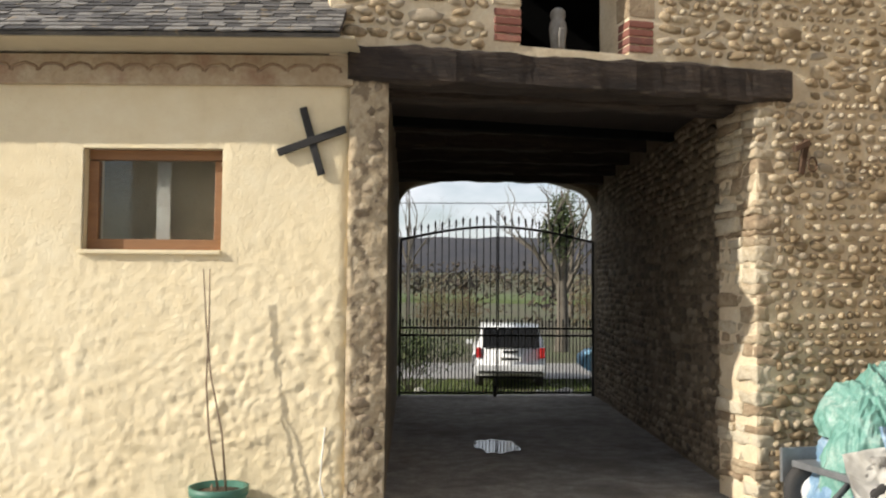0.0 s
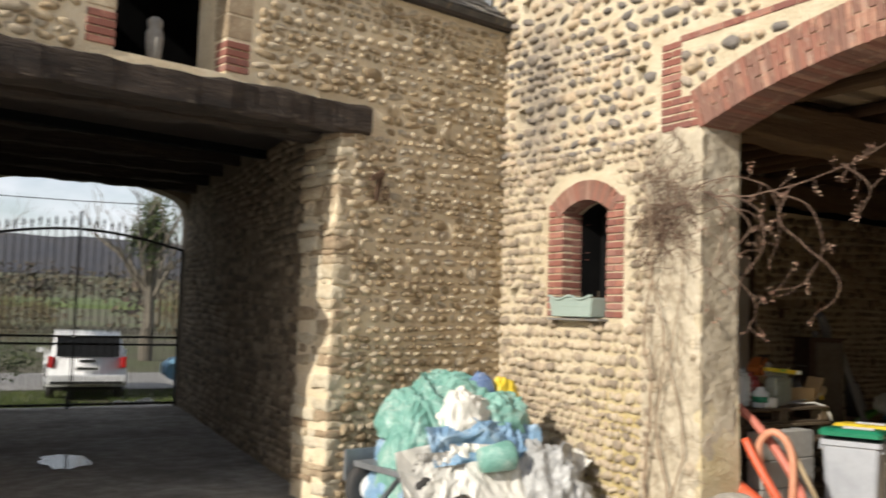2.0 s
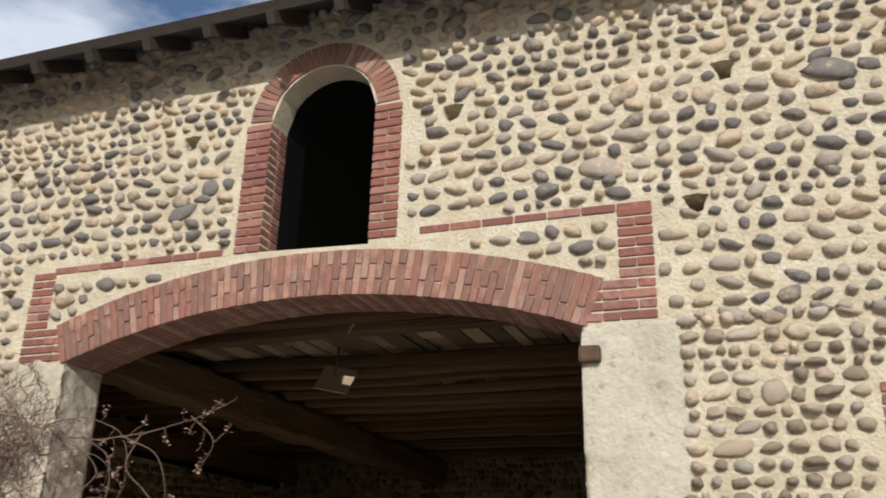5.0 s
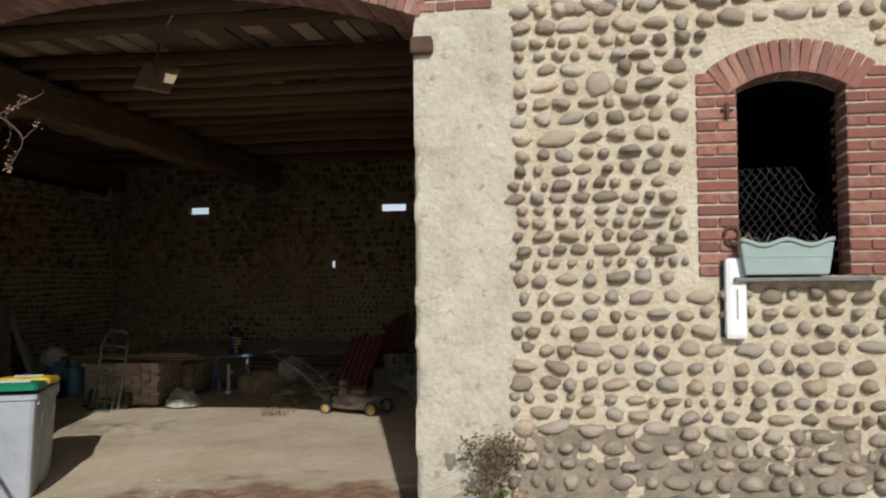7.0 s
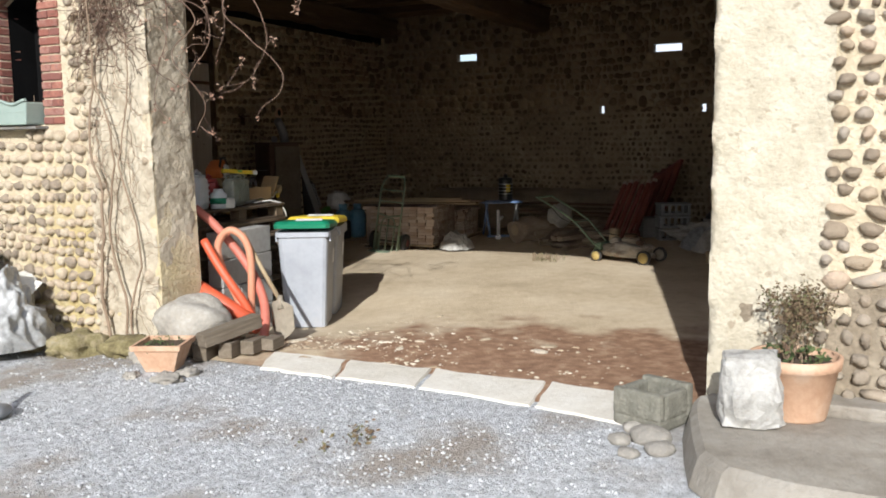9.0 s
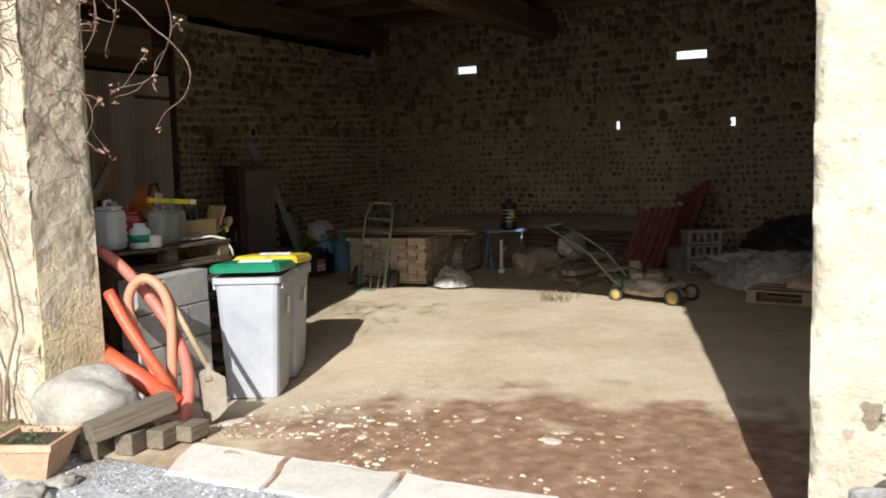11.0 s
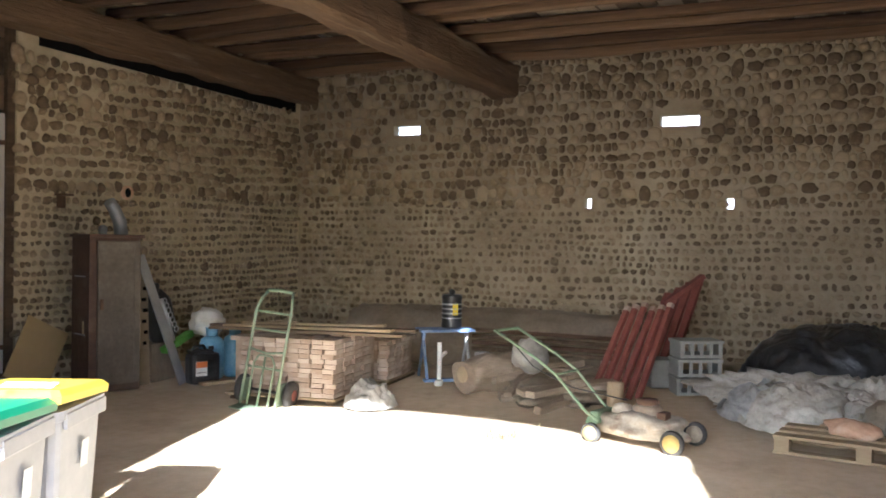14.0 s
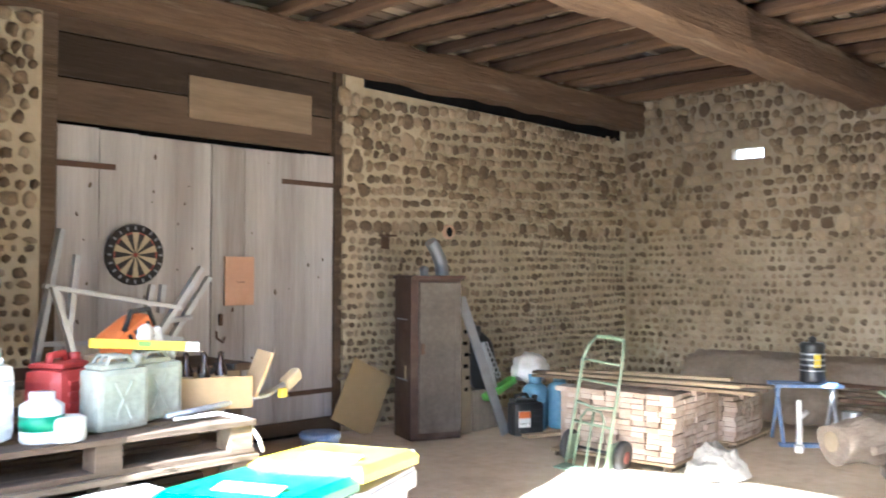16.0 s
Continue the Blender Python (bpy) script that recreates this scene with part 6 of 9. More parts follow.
part("neck", tubemesh([(-0.05, -0.05, 0.24), (-0.02, -0.02, 0.34)], [0.03, 0.021], 8), "dusty_cover", sh)


# ---- wheeled bins ----
def wheelie_bin(label, lid_mat, lid_label, m, lid_tilt=0.0):
    b = thing("wheelie_bin", label, "bin", m, "wheeled bins")
    bm = bmesh.new()
    prof = [(0.182, 0.215, 0.03), (0.187, 0.22, 0.10), (0.225, 0.255, 0.78), (0.225, 0.255, 0.80), (0.245, 0.275, 0.81), (0.245, 0.275, 0.85)]
    rings = []
    for w, d, z in prof:
        c = 0.04
        ring = []
        for sx, sy in ((-1, -1), (1, -1), (1, 1), (-1, 1)):
            x, y = sx * w, sy * d
            pts = [(x, y - sy * c), (x - sx * c * 0.3, y - sy * c * 0.3), (x - sx * c, y)]
            ring += pts if sx * sy > 0 else pts[::-1]
        rings.append([bm.verts.new((p[0], p[1], z)) for p in ring])
    for a, c2 in zip(rings, rings[1:]):
        for k in range(12):
            bm.faces.new((a[k], a[(k + 1) % 12], c2[(k + 1) % 12], c2[k]))
    bm.faces.new(list(reversed(rings[0])))
    bm.faces.new(rings[-1])
    part("body", bm, "bin_grey", b)
    for s in (-1, 1):
        part("rib", boxmesh((s * 0.09, -0.238, 0.68), (0.018, 0.02, 0.18), R3("X", 4), 0.004), "bin_grey", b)
        part("rim_fin", boxmesh((s * 0.24, 0.02, 0.80), (0.02, 0.46, 0.07), None, 0.006), "bin_grey", b)
        wh = part("wheel", lathemesh([(0.02, -0.025), (0.09, -0.025), (0.10, -0.015), (0.10, 0.015), (0.09, 0.025), (0.02, 0.025)], 16, Matrix.Rotation(radians(90), 4, "Y")), "rubber", b, "", X((s * 0.12, 0.17, 0.10)))
    part("handle", tubemesh([(-0.20, 0.30, 0.86), (-0.20, 0.34, 0.88), (0.20, 0.34, 0.88), (0.20, 0.30, 0.86)], 0.014, 8), "bin_grey", b)
    lid = bmesh.new()
    lr = []
    for w, y0, y1, z in ((0.245, -0.30, 0.28, 0.852), (0.25, -0.305, 0.28, 0.885), (0.225, -0.27, 0.25, 0.912), (0.16, -0.18, 0.16, 0.922)):
        lr.append([lid.verts.new((x, y, z + lid_tilt * (y1 - y) * 0.3)) for x, y in ((-w, y0 + 0.03), (-w + 0.03, y0), (w - 0.03, y0), (w, y0 + 0.03), (w, y1), (-w, y1))])
    for a, c2 in zip(lr, lr[1:]):
        for k in range(6):
            lid.faces.new((a[k], a[(k + 1) % 6], c2[(k + 1) % 6], c2[k]))
    lid.faces.new(lr[-1])
    lid.faces.new(list(reversed(lr[0])))
    lo = part("lid", lid, lid_mat, b, lid_label)
    part("sticker", boxmesh((0.05, -0.16, 0.925 + 0.1 * lid_tilt), (0.24, 0.09, 0.004), R3("X", 8)), "sticker", lo, "pale sticker with worn print")
    part("front_sticker", boxmesh((0.236, 0.02, 0.62), (0.004, 0.07, 0.12), R3("Y", 4)), "sticker", b, "small white printed label")
    return b


wheelie_bin("pale grey wheeled bin with a green lid", "lid_green", "green plastic lid", X((8.33, 5.885, -0.112)) @ RZ(-63.5) @ Matrix.Diagonal((0.97, 1.04, 1.03, 1)), 0.2)
wheelie_bin("pale grey wheeled bin with a yellow lid", "lid_yellow", "yellow plastic lid", X((8.85, 6.12, -0.112)) @ RZ(-65) @ Matrix.Diagonal((0.97, 1.0, 1.02, 1)), 0.2)

# ---- climbing plant on the pillar ----
rng = random.Random(21)
vine = thing("climbing_vine", "leafless climbing vine with curling twigs on the gateway pillar", "vine", X((6.62, 6.28, 0)))
for k in range(3):
    p = Vector((-0.05, 0.16 - 0.11 * k, 0.0))
    pts = [p.copy()]
    ph = rng.uniform(0, 6)
    for i in range(26):
        p = p + Vector((rng.uniform(-0.012, 0.012), 0.030 * math.sin(i * 0.55 + ph) + rng.uniform(-0.022, 0.022), 0.108))
        p.x = min(-0.02, max(-0.09, p.x))
        p.y = min(0.30, max(-0.20, p.y))
        pts.append(p.copy())
    r = 0.013 - 0.002 * k
    part("stem", tubemesh(pts, [r * (1 - 0.6 * i / 26) for i in range(27)], 7), "stem", vine, "twisted grey vine stem")
fine = bmesh.new()
for k in range(110):
    p = Vector((-0.03, rng.uniform(-0.22, 0.40), rng.uniform(0.3, 3.0)))
    a = rng.uniform(0, 6.28)
    pts = [p.copy()]
    for i in range(7):
        a += rng.uniform(-0.9, 0.9)
        p = p + Vector((0, 0.045 * math.cos(a), 0.045 * math.sin(a)))
        p.x = -0.015 - 0.03 * rng.random()
        pts.append(p.copy())
    bm_tube(fine, pts, 0.0016 + 0.0018 * rng.random(), 3, cap=False)
tagged(part("tendril_tangle", fine, "stem", vine, "tangle of fine dry tendrils on the plaster"), kind="stuff")
tips = []


def runner(ctrl, r, side=0.5):
    """A thin winding runner with short side twigs and buds."""
    line = spline(ctrl)
    line = [p + 0.016 * Vector((noise.noise(p * 6), noise.noise(p * 6 + Vector((4, 0, 0))), noise.noise(p * 6 + Vector((0, 4, 0))))) for p in line]
    n = len(line)
    part("twig", tubemesh(line, [r * (1 - 0.6 * q / n) for q in range(n)], 5, cap=False), "vine", vine)
    for q in range(4, n, 3):
        if rng.random() < side:
            d = Vector((rng.uniform(-0.6, 0.6), rng.uniform(-1, 1), rng.uniform(-0.9, 0.5))).normalized()
            p, pts = line[q], [line[q]]
            for w in range(rng.randint(3, 6)):
                d = (d + Vector((rng.uniform(-0.4, 0.4), rng.uniform(-0.5, 0.5), rng.uniform(-0.5, 0.4)))).normalized()
                p = p + d * rng.uniform(0.025, 0.045)
                pts.append(p)
            part("twig", tubemesh(pts, r * 0.45, 4, cap=False), "vine", vine)
            tips.append(tuple(pts[-1]))
            tips.append(tuple(pts[-2]))
    tips.append(tuple(line[-1]))


ARCS = [[(-0.20, 2.70), (-0.50, 2.62), (-0.80, 2.66), (-1.08, 2.74), (-1.30, 2.86)], [(-0.22, 2.70), (-0.36, 2.60), (-0.40, 2.35), (-0.30, 2.10), (-0.28, 1.86), (-0.36, 1.70)],
        [(-0.45, 2.64), (-0.62, 2.50), (-0.64, 2.25), (-0.50, 2.00), (-0.45, 1.80)], [(-0.70, 2.64), (-0.90, 2.50), (-0.94, 2.22), (-0.80, 1.98), (-0.62, 1.92)],
        [(-0.80, 2.67), (-0.76, 2.40), (-1.00, 2.12), (-1.08, 1.92), (-0.92, 1.72)], [(-0.30, 2.70), (-0.56, 2.40), (-0.43, 2.15), (-0.60, 1.84), (-0.56, 1.62)],
        [(-0.20, 2.52), (-0.40, 2.56), (-0.60, 2.44), (-0.52, 2.24)], [(-1.10, 2.76), (-1.20, 2.60), (-1.12, 2.42)], [(-0.20, 2.74), (-0.42, 2.78), (-0.66, 2.66), (-0.72, 2.36), (-0.66, 2.12)]]
for k, arc_pts in enumerate(ARCS):
    dx = rng.uniform(-0.05, 0.22)
    runner([(0.02 + dx * q / len(arc_pts) + rng.uniform(-0.03, 0.03), -0.20 + (yy + 0.20) * 1.42, z) for q, (yy, z) in enumerate(arc_pts)], 0.0072 if k == 0 else 0.0052, 0.75 if k in (0, 7) else 0.45)
crown = bmesh.new()
for k in range(150):
    p = Vector((-0.03, 0.02 + rng.gauss(0, 0.12), 2.62 + rng.gauss(0, 0.22)))
    a = rng.uniform(0, 6.28)
    pts = [p.copy()]
    for i in range(8):
        a += rng.uniform(-0.8, 0.8)
        p = p + Vector((0, 0.05 * math.cos(a), 0.05 * math.sin(a) - 0.008))
        p.x = -0.02 - 0.07 * rng.random()
        pts.append(p.copy())
    bm_tube(crown, pts, 0.0022 + 0.0018 * rng.random(), 3, cap=False)
tagged(part("crown_tangle", crown, "vine", vine, "dark knot of dry runners at the pillar top"), kind="stuff")
lv = bmesh.new()
leaf_cloud(lv, tips, 420, 0.016, 0.016, rng)
tagged(part("withered_leaves", lv, "dead_bud", vine, "small withered reddish buds"), kind="stuff")

tw = bmesh.new()
leaf_cloud(tw, [(5.6 + random.gauss(0, 0.12), 3.72 + random.gauss(0, 0.09), 0.0) for k in range(30)], 150, 0.02, 0.016, random.Random(3))
tagged(put("yard_weeds", tw, "dead_leaf"), "low dry weeds growing in the gravel", "weeds", kind="stuff")

# ---- inside the barn: big door in the side wall ----
door = tagged(new("door_1"), "tall weathered grey plank double door, closed", "door", kind="structure")
door.matrix_basis = X((0, 10.0, 0))
for x0, x1 in ((9.27, 10.565), (10.575, 11.87)):
    leaf = part("door_leaf", boxmesh(((x0 + x1) / 2, 0.05, 1.43), (x1 - x0, 0.02, 2.44)), "grey_door", door)
    n = 4
    for k in range(n):
        a, b = x0 + (x1 - x0) * k / n, x0 + (x1 - x0) * (k + 1) / n
        zt = 2.67 - 0.03 * math.sin((a - 9.1) * 1.1)
        part("plank", boxmesh(((a + b) / 2, 0.022 + random.uniform(-0.003, 0.003), (0.20 + zt) / 2), (b - a - 0.004, 0.035, zt - 0.20), None, 0.003), "grey_door", leaf)
for x0, x1, z in ((9.20, 9.72, 2.37), (11.28, 11.86, 2.38), (9.20, 9.72, 0.55), (11.28, 11.86, 0.45)):
    part("strap_hinge", boxmesh(((x0 + x1) / 2, -0.006, z), (x1 - x0, 0.012, 0.045), None, 0.004), "rusty", door, "rusty strap hinge")
part("latch", tubemesh([(10.62, -0.01, 1.05), (10.60, -0.05, 1.0), (10.66, -0.05, 0.96), (10.70, -0.01, 1.0)], 0.010, 6), "rusty", door)
part("bolt_bar", boxmesh((10.66, -0.01, 1.15), (0.035, 0.02, 0.10), None, 0.004), "rusty", door)
frame_bits = [((9.20, 0.03, 1.85), (0.12, 0.10, 3.70)), ((11.92, 0.03, 1.85), (0.09, 0.10, 3.70))]
for c, s in frame_bits:
    part("door_post", boxmesh(c, s, None, 0.008), "old_wood", door)
for z0, z1, mt in ((2.69, 3.02, "overdoor_wood"), (3.03, 3.36, "overdoor_wood"), (3.37, 3.72, "overdoor_wood")):
    part("overdoor_board", boxmesh((10.565, 0.035, (z0 + z1) / 2), (2.60, 0.03, z1 - z0 - 0.006), None, 0.004), mt, door)
part("pale_board", boxmesh((10.98, 0.010, 3.02), (1.26, 0.02, 0.36), None, 0.004), "patch_board", door, "newer pale patching board")
part("threshold_plank", boxmesh((10.56, -0.02, 0.15), (2.66, 0.08, 0.11), None, 0.01), "old_wood", door)

# unseen sheet added to stop light leaking between the boards
part("backing", boxmesh((10.56, 0.10, 1.85), (2.80, 0.03, 3.72)), "shade_black", door, "near-black sheet added behind the planks to block light")
knot_rng = random.Random(12)
for k in range(34):
    r = knot_rng.uniform(0.006, 0.017)
    kn = lathemesh([(r, 0.0), (r * 0.8, 0.003), (0.001, 0.004)], 9)
    part("knot", kn, "rusty" if k % 3 else "old_wood", door, "", X((knot_rng.uniform(9.38, 11.8), 0.0035, knot_rng.uniform(0.5, 2.6))) @ Matrix.Rotation(radians(90), 4, "X") @ RZ(knot_rng.uniform(-30, 30)) @ Matrix.Diagonal((0.8, knot_rng.uniform(1.0, 1.7), 1, 1)))
dart = thing("dartboard", "worn bristle dartboard hung on the plank door", "dartboard", X((9.87, 9.975, 1.69)) @ Matrix.Rotation(radians(90), 4, "X"))
part("outer_ring", lathemesh([(0.02, -0.012), (0.238, -0.012), (0.240, 0.0), (0.238, 0.022), (0.02, 0.022)], 40), "dart_black", dart, "black number ring")
for k in range(20):
    a0, a1 = (k - 0.5) * math.pi / 10, (k + 0.5) * math.pi / 10
    for r0, r1, mt in ((0.018, 0.170, "dart_cream" if k % 2 else "dart_black"), (0.170, 0.180, "dart_red" if k % 2 == 0 else "dart_cream")):
        bm = bmesh.new()
        bot = [bm.verts.new((r * math.cos(a), r * math.sin(a), 0.021)) for r, a in ((r0, a0), (r1, a0), (r1, a1), (r0, a1))]
        tp_ = [bm.verts.new((v.co.x, v.co.y, 0.026)) for v in bot]
        bm.faces.new(tp_)
        for i in range(4):
            bm.faces.new((bot[i], bot[(i + 1) % 4], tp_[(i + 1) % 4], tp_[i]))
        part("segment", bm, mt, dart)
    am = k * math.pi / 10
    part("number_bar", boxmesh((0.212 * math.cos(am), 0.212 * math.sin(am), 0.024), (0.03, 0.016, 0.004), R3("Z", k * 18)), "zinc", dart)
part("bull", lathemesh([(0.001, 0.021), (0.016, 0.022), (0.016, 0.028), (0.001, 0.028)], 14), "dart_red", dart)
cork = thing("notice_board", "small plain salmon-coloured board on the plank door", "board", X((10.835, 9.985, 1.48)))
part("panel", boxmesh((0, 0, 0), (0.29, 0.018, 0.42), None, 0.003), "cork", cork)
part("mark", boxmesh((0.01, -0.011, -0.01), (0.08, 0.004, 0.006)), "rusty", cork, "short dark printed line")
pipe_end = thing("pipe_stub", "terracotta pipe end set in the cobbled wall", "pipe", X((13.36, 9.93, 1.99)) @ Matrix.Rotation(radians(90), 4, "X"))
part("sleeve", lathemesh([(0.055, -0.1), (0.075, -0.1), (0.075, 0.03), (0.055, 0.03), (0.05, -0.09)], 18), "terracotta", pipe_end)
part("shadow_core", lathemesh([(0.001, -0.02), (0.054, -0.02), (0.054, 0.012), (0.001, 0.012)], 14), "shade_black", pipe_end)
wb = thing("shelf_bracket", "small rusty iron bracket in the cobbled wall", "bracket", X((12.45, 9.90, 1.86)))
part("arm", boxmesh((0, -0.03, 0.06), (0.16, 0.10, 0.02), None, 0.003), "rusty", wb)
part("plate", boxmesh((0, 0.01, 0.0), (0.10, 0.02, 0.14), None, 0.003), "rusty", wb)


# ---- pallets and the jumble on them ----
def pallet(m, label="weathered wooden pallet", group="pallets", wood="old_wood"):
    p = thing("pallet", label, "pallet", m, group)
    for k in range(5):
        part("deck_board", boxmesh((0, -0.42 + k * 0.21, 0.125), (1.2, 0.13, 0.022), None, 0.003), wood, p)
    for k in range(3):
        part("base_board", boxmesh((0, -0.42 + k * 0.42, 0.010), (1.2, 0.10, 0.020), None, 0.003), wood, p)
        for j in range(3):
            part("spacer", boxmesh((-0.54 + j * 0.54, -0.42 + k * 0.42, 0.067), (0.10, 0.10, 0.094)), wood, p)
    return p


first = pallet(X((8.02, 6.78, -0.118)), "weathered wooden pallet in a stack used as a bench", "stacked pallets")
for k in range(1, 8):
    copy_thing(first, X((8.02 + random.uniform(-0.03, 0.03), 6.78 + random.uniform(-0.02, 0.02), -0.118 + 0.137 * k)) @ RZ(random.uniform(-2, 2)))
TOP = 0.8865
before = set(bpy.data.objects)


def jerrycan(label, mat, at, rz, w=0.30, d=0.15, h=0.36, kind="metal"):
    j = thing("jerrycan", label, "jerrycan", X(at) @ RZ(rz), "fuel cans")
    bm = bmesh.new()
    bm_box(bm, (0, 0, h * 0.45), (w, d, h * 0.9), None, 0.03 if kind == "metal" else 0.06)
    bm_box(bm, (-w * 0.08, 0, h * 0.92), (w * 0.7, d * 0.85, h * 0.1), None, 0.02)
    part("body", bm, mat, j)
    if kind == "metal":
        for s in (-0.045, 0, 0.045):
            part("handle", tubemesh([(-w * 0.30, s, h * 0.95), (-w * 0.22, s, h * 1.06), (w * 0.12, s, h * 1.06), (w * 0.2, s, h * 0.95)], 0.010, 6), mat, j)
        for s in (-1, 1):
            for a in (-28, 28):
                part("pressing", boxmesh((0, s * (d / 2 + 0.001), h * 0.44), (0.02, 0.008, h * 0.6), R3("Y", a), 0.003), mat, j)
        part("cap", lathemesh([(0.03, 0), (0.03, 0.05), (0.01, 0.055)], 12, X((w * 0.36, 0, h * 0.9)) @ Matrix.Rotation(0.5, 4, "Y")), mat, j)
    else:
        part("handle", tubemesh([(-w * 0.35, 0, h * 0.92), (-w * 0.30, 0, h * 1.06), (w * 0.02, 0, h * 1.08), (w * 0.1, 0, h * 0.95)], 0.018, 8), mat, j)
        part("cap", lathemesh([(0.028, 0), (0.028, 0.035), (0.01, 0.037)], 12, X((w * 0.3, 0, h * 0.95))), mat, j)
        for k in range(4):
            part("rib", boxmesh((0, -d / 2 - 0.003, h * (0.2 + 0.16 * k)), (w * 0.7, 0.012, 0.018), None, 0.004), mat, j)
    return j


jerrycan("translucent white plastic can on the pallet bench", "can_white", (7.80, 7.06, TOP), 20, 0.24, 0.18, 0.36, "plastic")
jerrycan("red plastic fuel can on the pallet bench", "can_red", (8.22, 7.28, TOP), 35, 0.30, 0.20, 0.30, "plastic")
jerrycan("grey-green metal jerrycan on the pallet bench", "can_green", (8.36, 7.06, TOP), 12, 0.27, 0.14, 0.30)
jerrycan("grey-green metal jerrycan on the pallet bench", "can_green", (8.60, 7.20, TOP), 12, 0.27, 0.14, 0.30)
tub = thing("tub", "small off-white plastic tub with a green label", "tub", X((8.02, 6.98, TOP)))
part("body", lathemesh([(0.08, 0), (0.085, 0.01), (0.085, 0.15), (0.05, 0.17), (0.05, 0.20), (0.01, 0.20)], 18), "can_white", tub)
part("label_band", lathemesh([(0.087, 0.05), (0.087, 0.11)], 18), "lid_green", tub)
tub2 = thing("tub", "low cream plastic tub on the pallet bench", "tub", X((8.10, 6.94, TOP)))
part("body", lathemesh([(0.075, 0), (0.08, 0.01), (0.08, 0.09), (0.06, 0.10), (0.01, 0.10)], 18), "white_sheet", tub2)
spirit = thing("spirit_level", "long yellow spirit level resting on the cans", "spirit level", X((8.50, 7.12, TOP + 0.355)) @ RZ(-6) @ Matrix.Rotation(0.08, 4, "Y"))
part("bar", boxmesh((0, 0, 0), (0.44, 0.028, 0.042), None, 0.004), "lid_yellow", spirit)
part("end_cap", boxmesh((0.25, 0, 0), (0.07, 0.030, 0.044), None, 0.004), "can_white", spirit)
part("vial", boxmesh((0.02, -0.017, 0.005), (0.06, 0.004, 0.022)), "lime", spirit)
saw = thing("chainsaw", "orange and white chainsaw lying on the bench", "chainsaw", X((8.64, 7.53, TOP)) @ RZ(20))
part("plinth", boxmesh((0, 0, 0.14), (0.34, 0.24, 0.28), None, 0.01), "cardboard", saw, "cardboard box under it")
part("engine", boxmesh((0, 0, 0.36), (0.26, 0.18, 0.16), R3("Y", -28), 0.05), "orange", saw)
for k in range(4):
    part("vent", boxmesh((-0.06 + 0.04 * k, -0.095, 0.34 + 0.02 * k), (0.016, 0.012, 0.09), R3("Y", -28), 0.003), "black", saw)
part("starter_cover", lathemesh([(0.01, 0.0), (0.055, 0.0), (0.06, 0.012), (0.05, 0.02), (0.01, 0.022)], 16, X((0.02, -0.09, 0.37)) @ Matrix.Rotation(radians(90), 4, "X")), "white_paint", saw)
part("cover", boxmesh((0.06, -0.06, 0.34), (0.18, 0.08, 0.12), R3("Y", -12), 0.02), "white_paint", saw)
part("handle", tubemesh([(-0.10, -0.08, 0.40), (-0.06, -0.08, 0.49), (0.06, -0.08, 0.50), (0.10, -0.08, 0.42)], 0.014, 8), "black", saw)
part("guide_bar", boxmesh((0.28, 0.04, 0.32), (0.34, 0.012, 0.07), R3("Y", 8), 0.003), "alu", saw)
# box with dark bottles
cb = thing("cardboard_box", "open cardboard box holding dark bottles", "box", X((9.0, 7.36, TOP)) @ RZ(-18))
for c, s in (((0, 0, 0.01), (0.38, 0.26, 0.012)), ((-0.19, 0, 0.08), (0.012, 0.26, 0.16)), ((0, -0.13, 0.08), (0.38, 0.012, 0.16)), ((0, 0.13, 0.08), (0.38, 0.012, 0.16))):
    part("side", boxmesh(c, s), "cardboard", cb)
part("flap", boxmesh((0.25, 0, 0.16), (0.012, 0.28, 0.24), R3("Y", 22)), "cardboard", cb)
for k, (x, y) in enumerate(((-0.12, -0.06), (-0.04, -0.07), (0.05, -0.06), (-0.11, 0.05), (-0.02, 0.05), (0.07, 0.05))):
    b = thing("bottle", "small dark brown glass bottle in the box", "bottle", cb.matrix_basis @ X((x, y, 0.07)) @ Matrix.Rotation(random.uniform(-0.15, 0.15), 4, "X"), "bottles in the box")
    part("glass_body", lathemesh([(0.03, 0), (0.031, 0.01), (0.031, 0.12), (0.014, 0.16), (0.013, 0.20), (0.008, 0.205)], 12), "bottle", b)
    part("paper_label", lathemesh([(0.0318, 0.03), (0.0318, 0.09)], 12), "dart_cream", b)
hm = thing("hammer", "hammer laid on the cardboard box", "hammer", X((9.02, 7.35, TOP + 0.17)) @ RZ(35))
part("shaft", tubemesh([(-0.14, 0, 0), (0.12, 0, 0.02)], 0.013, 8), "rubber", hm)
part("head", boxmesh((0.14, 0, 0.02), (0.03, 0.12, 0.03), None, 0.006), "iron", hm)
st = thing("tool_strap", "white jointed plastic strap hanging off the bench", "strap", X((8.86, 6.95, TOP)))
part("band", tubemesh([(-0.25, 0.05, 0.02), (-0.05, 0.0, 0.03), (0.06, -0.06, 0.0), (0.12, -0.08, -0.10), (0.14, -0.08, -0.16)], 0.010, 6), "white_sheet", st)
st2 = thing("strimmer_head", "pale plastic tool head sticking out over the bench edge", "tool", X((9.1, 7.2, TOP - 0.02)) @ RZ(20))
part("rod", tubemesh([(-0.45, 0.1, 0.03), (0.20, 0.0, 0.06), (0.36, 0, 0.10)], 0.014, 8), "alu", st2)
part("head", boxmesh((0.42, 0, 0.12), (0.14, 0.06, 0.07), R3("Y", -25), 0.02), "dart_cream", st2)
part("clip", boxmesh((0.30, -0.03, 0.06), (0.05, 0.03, 0.05), None, 0.008), "lid_yellow", st2)
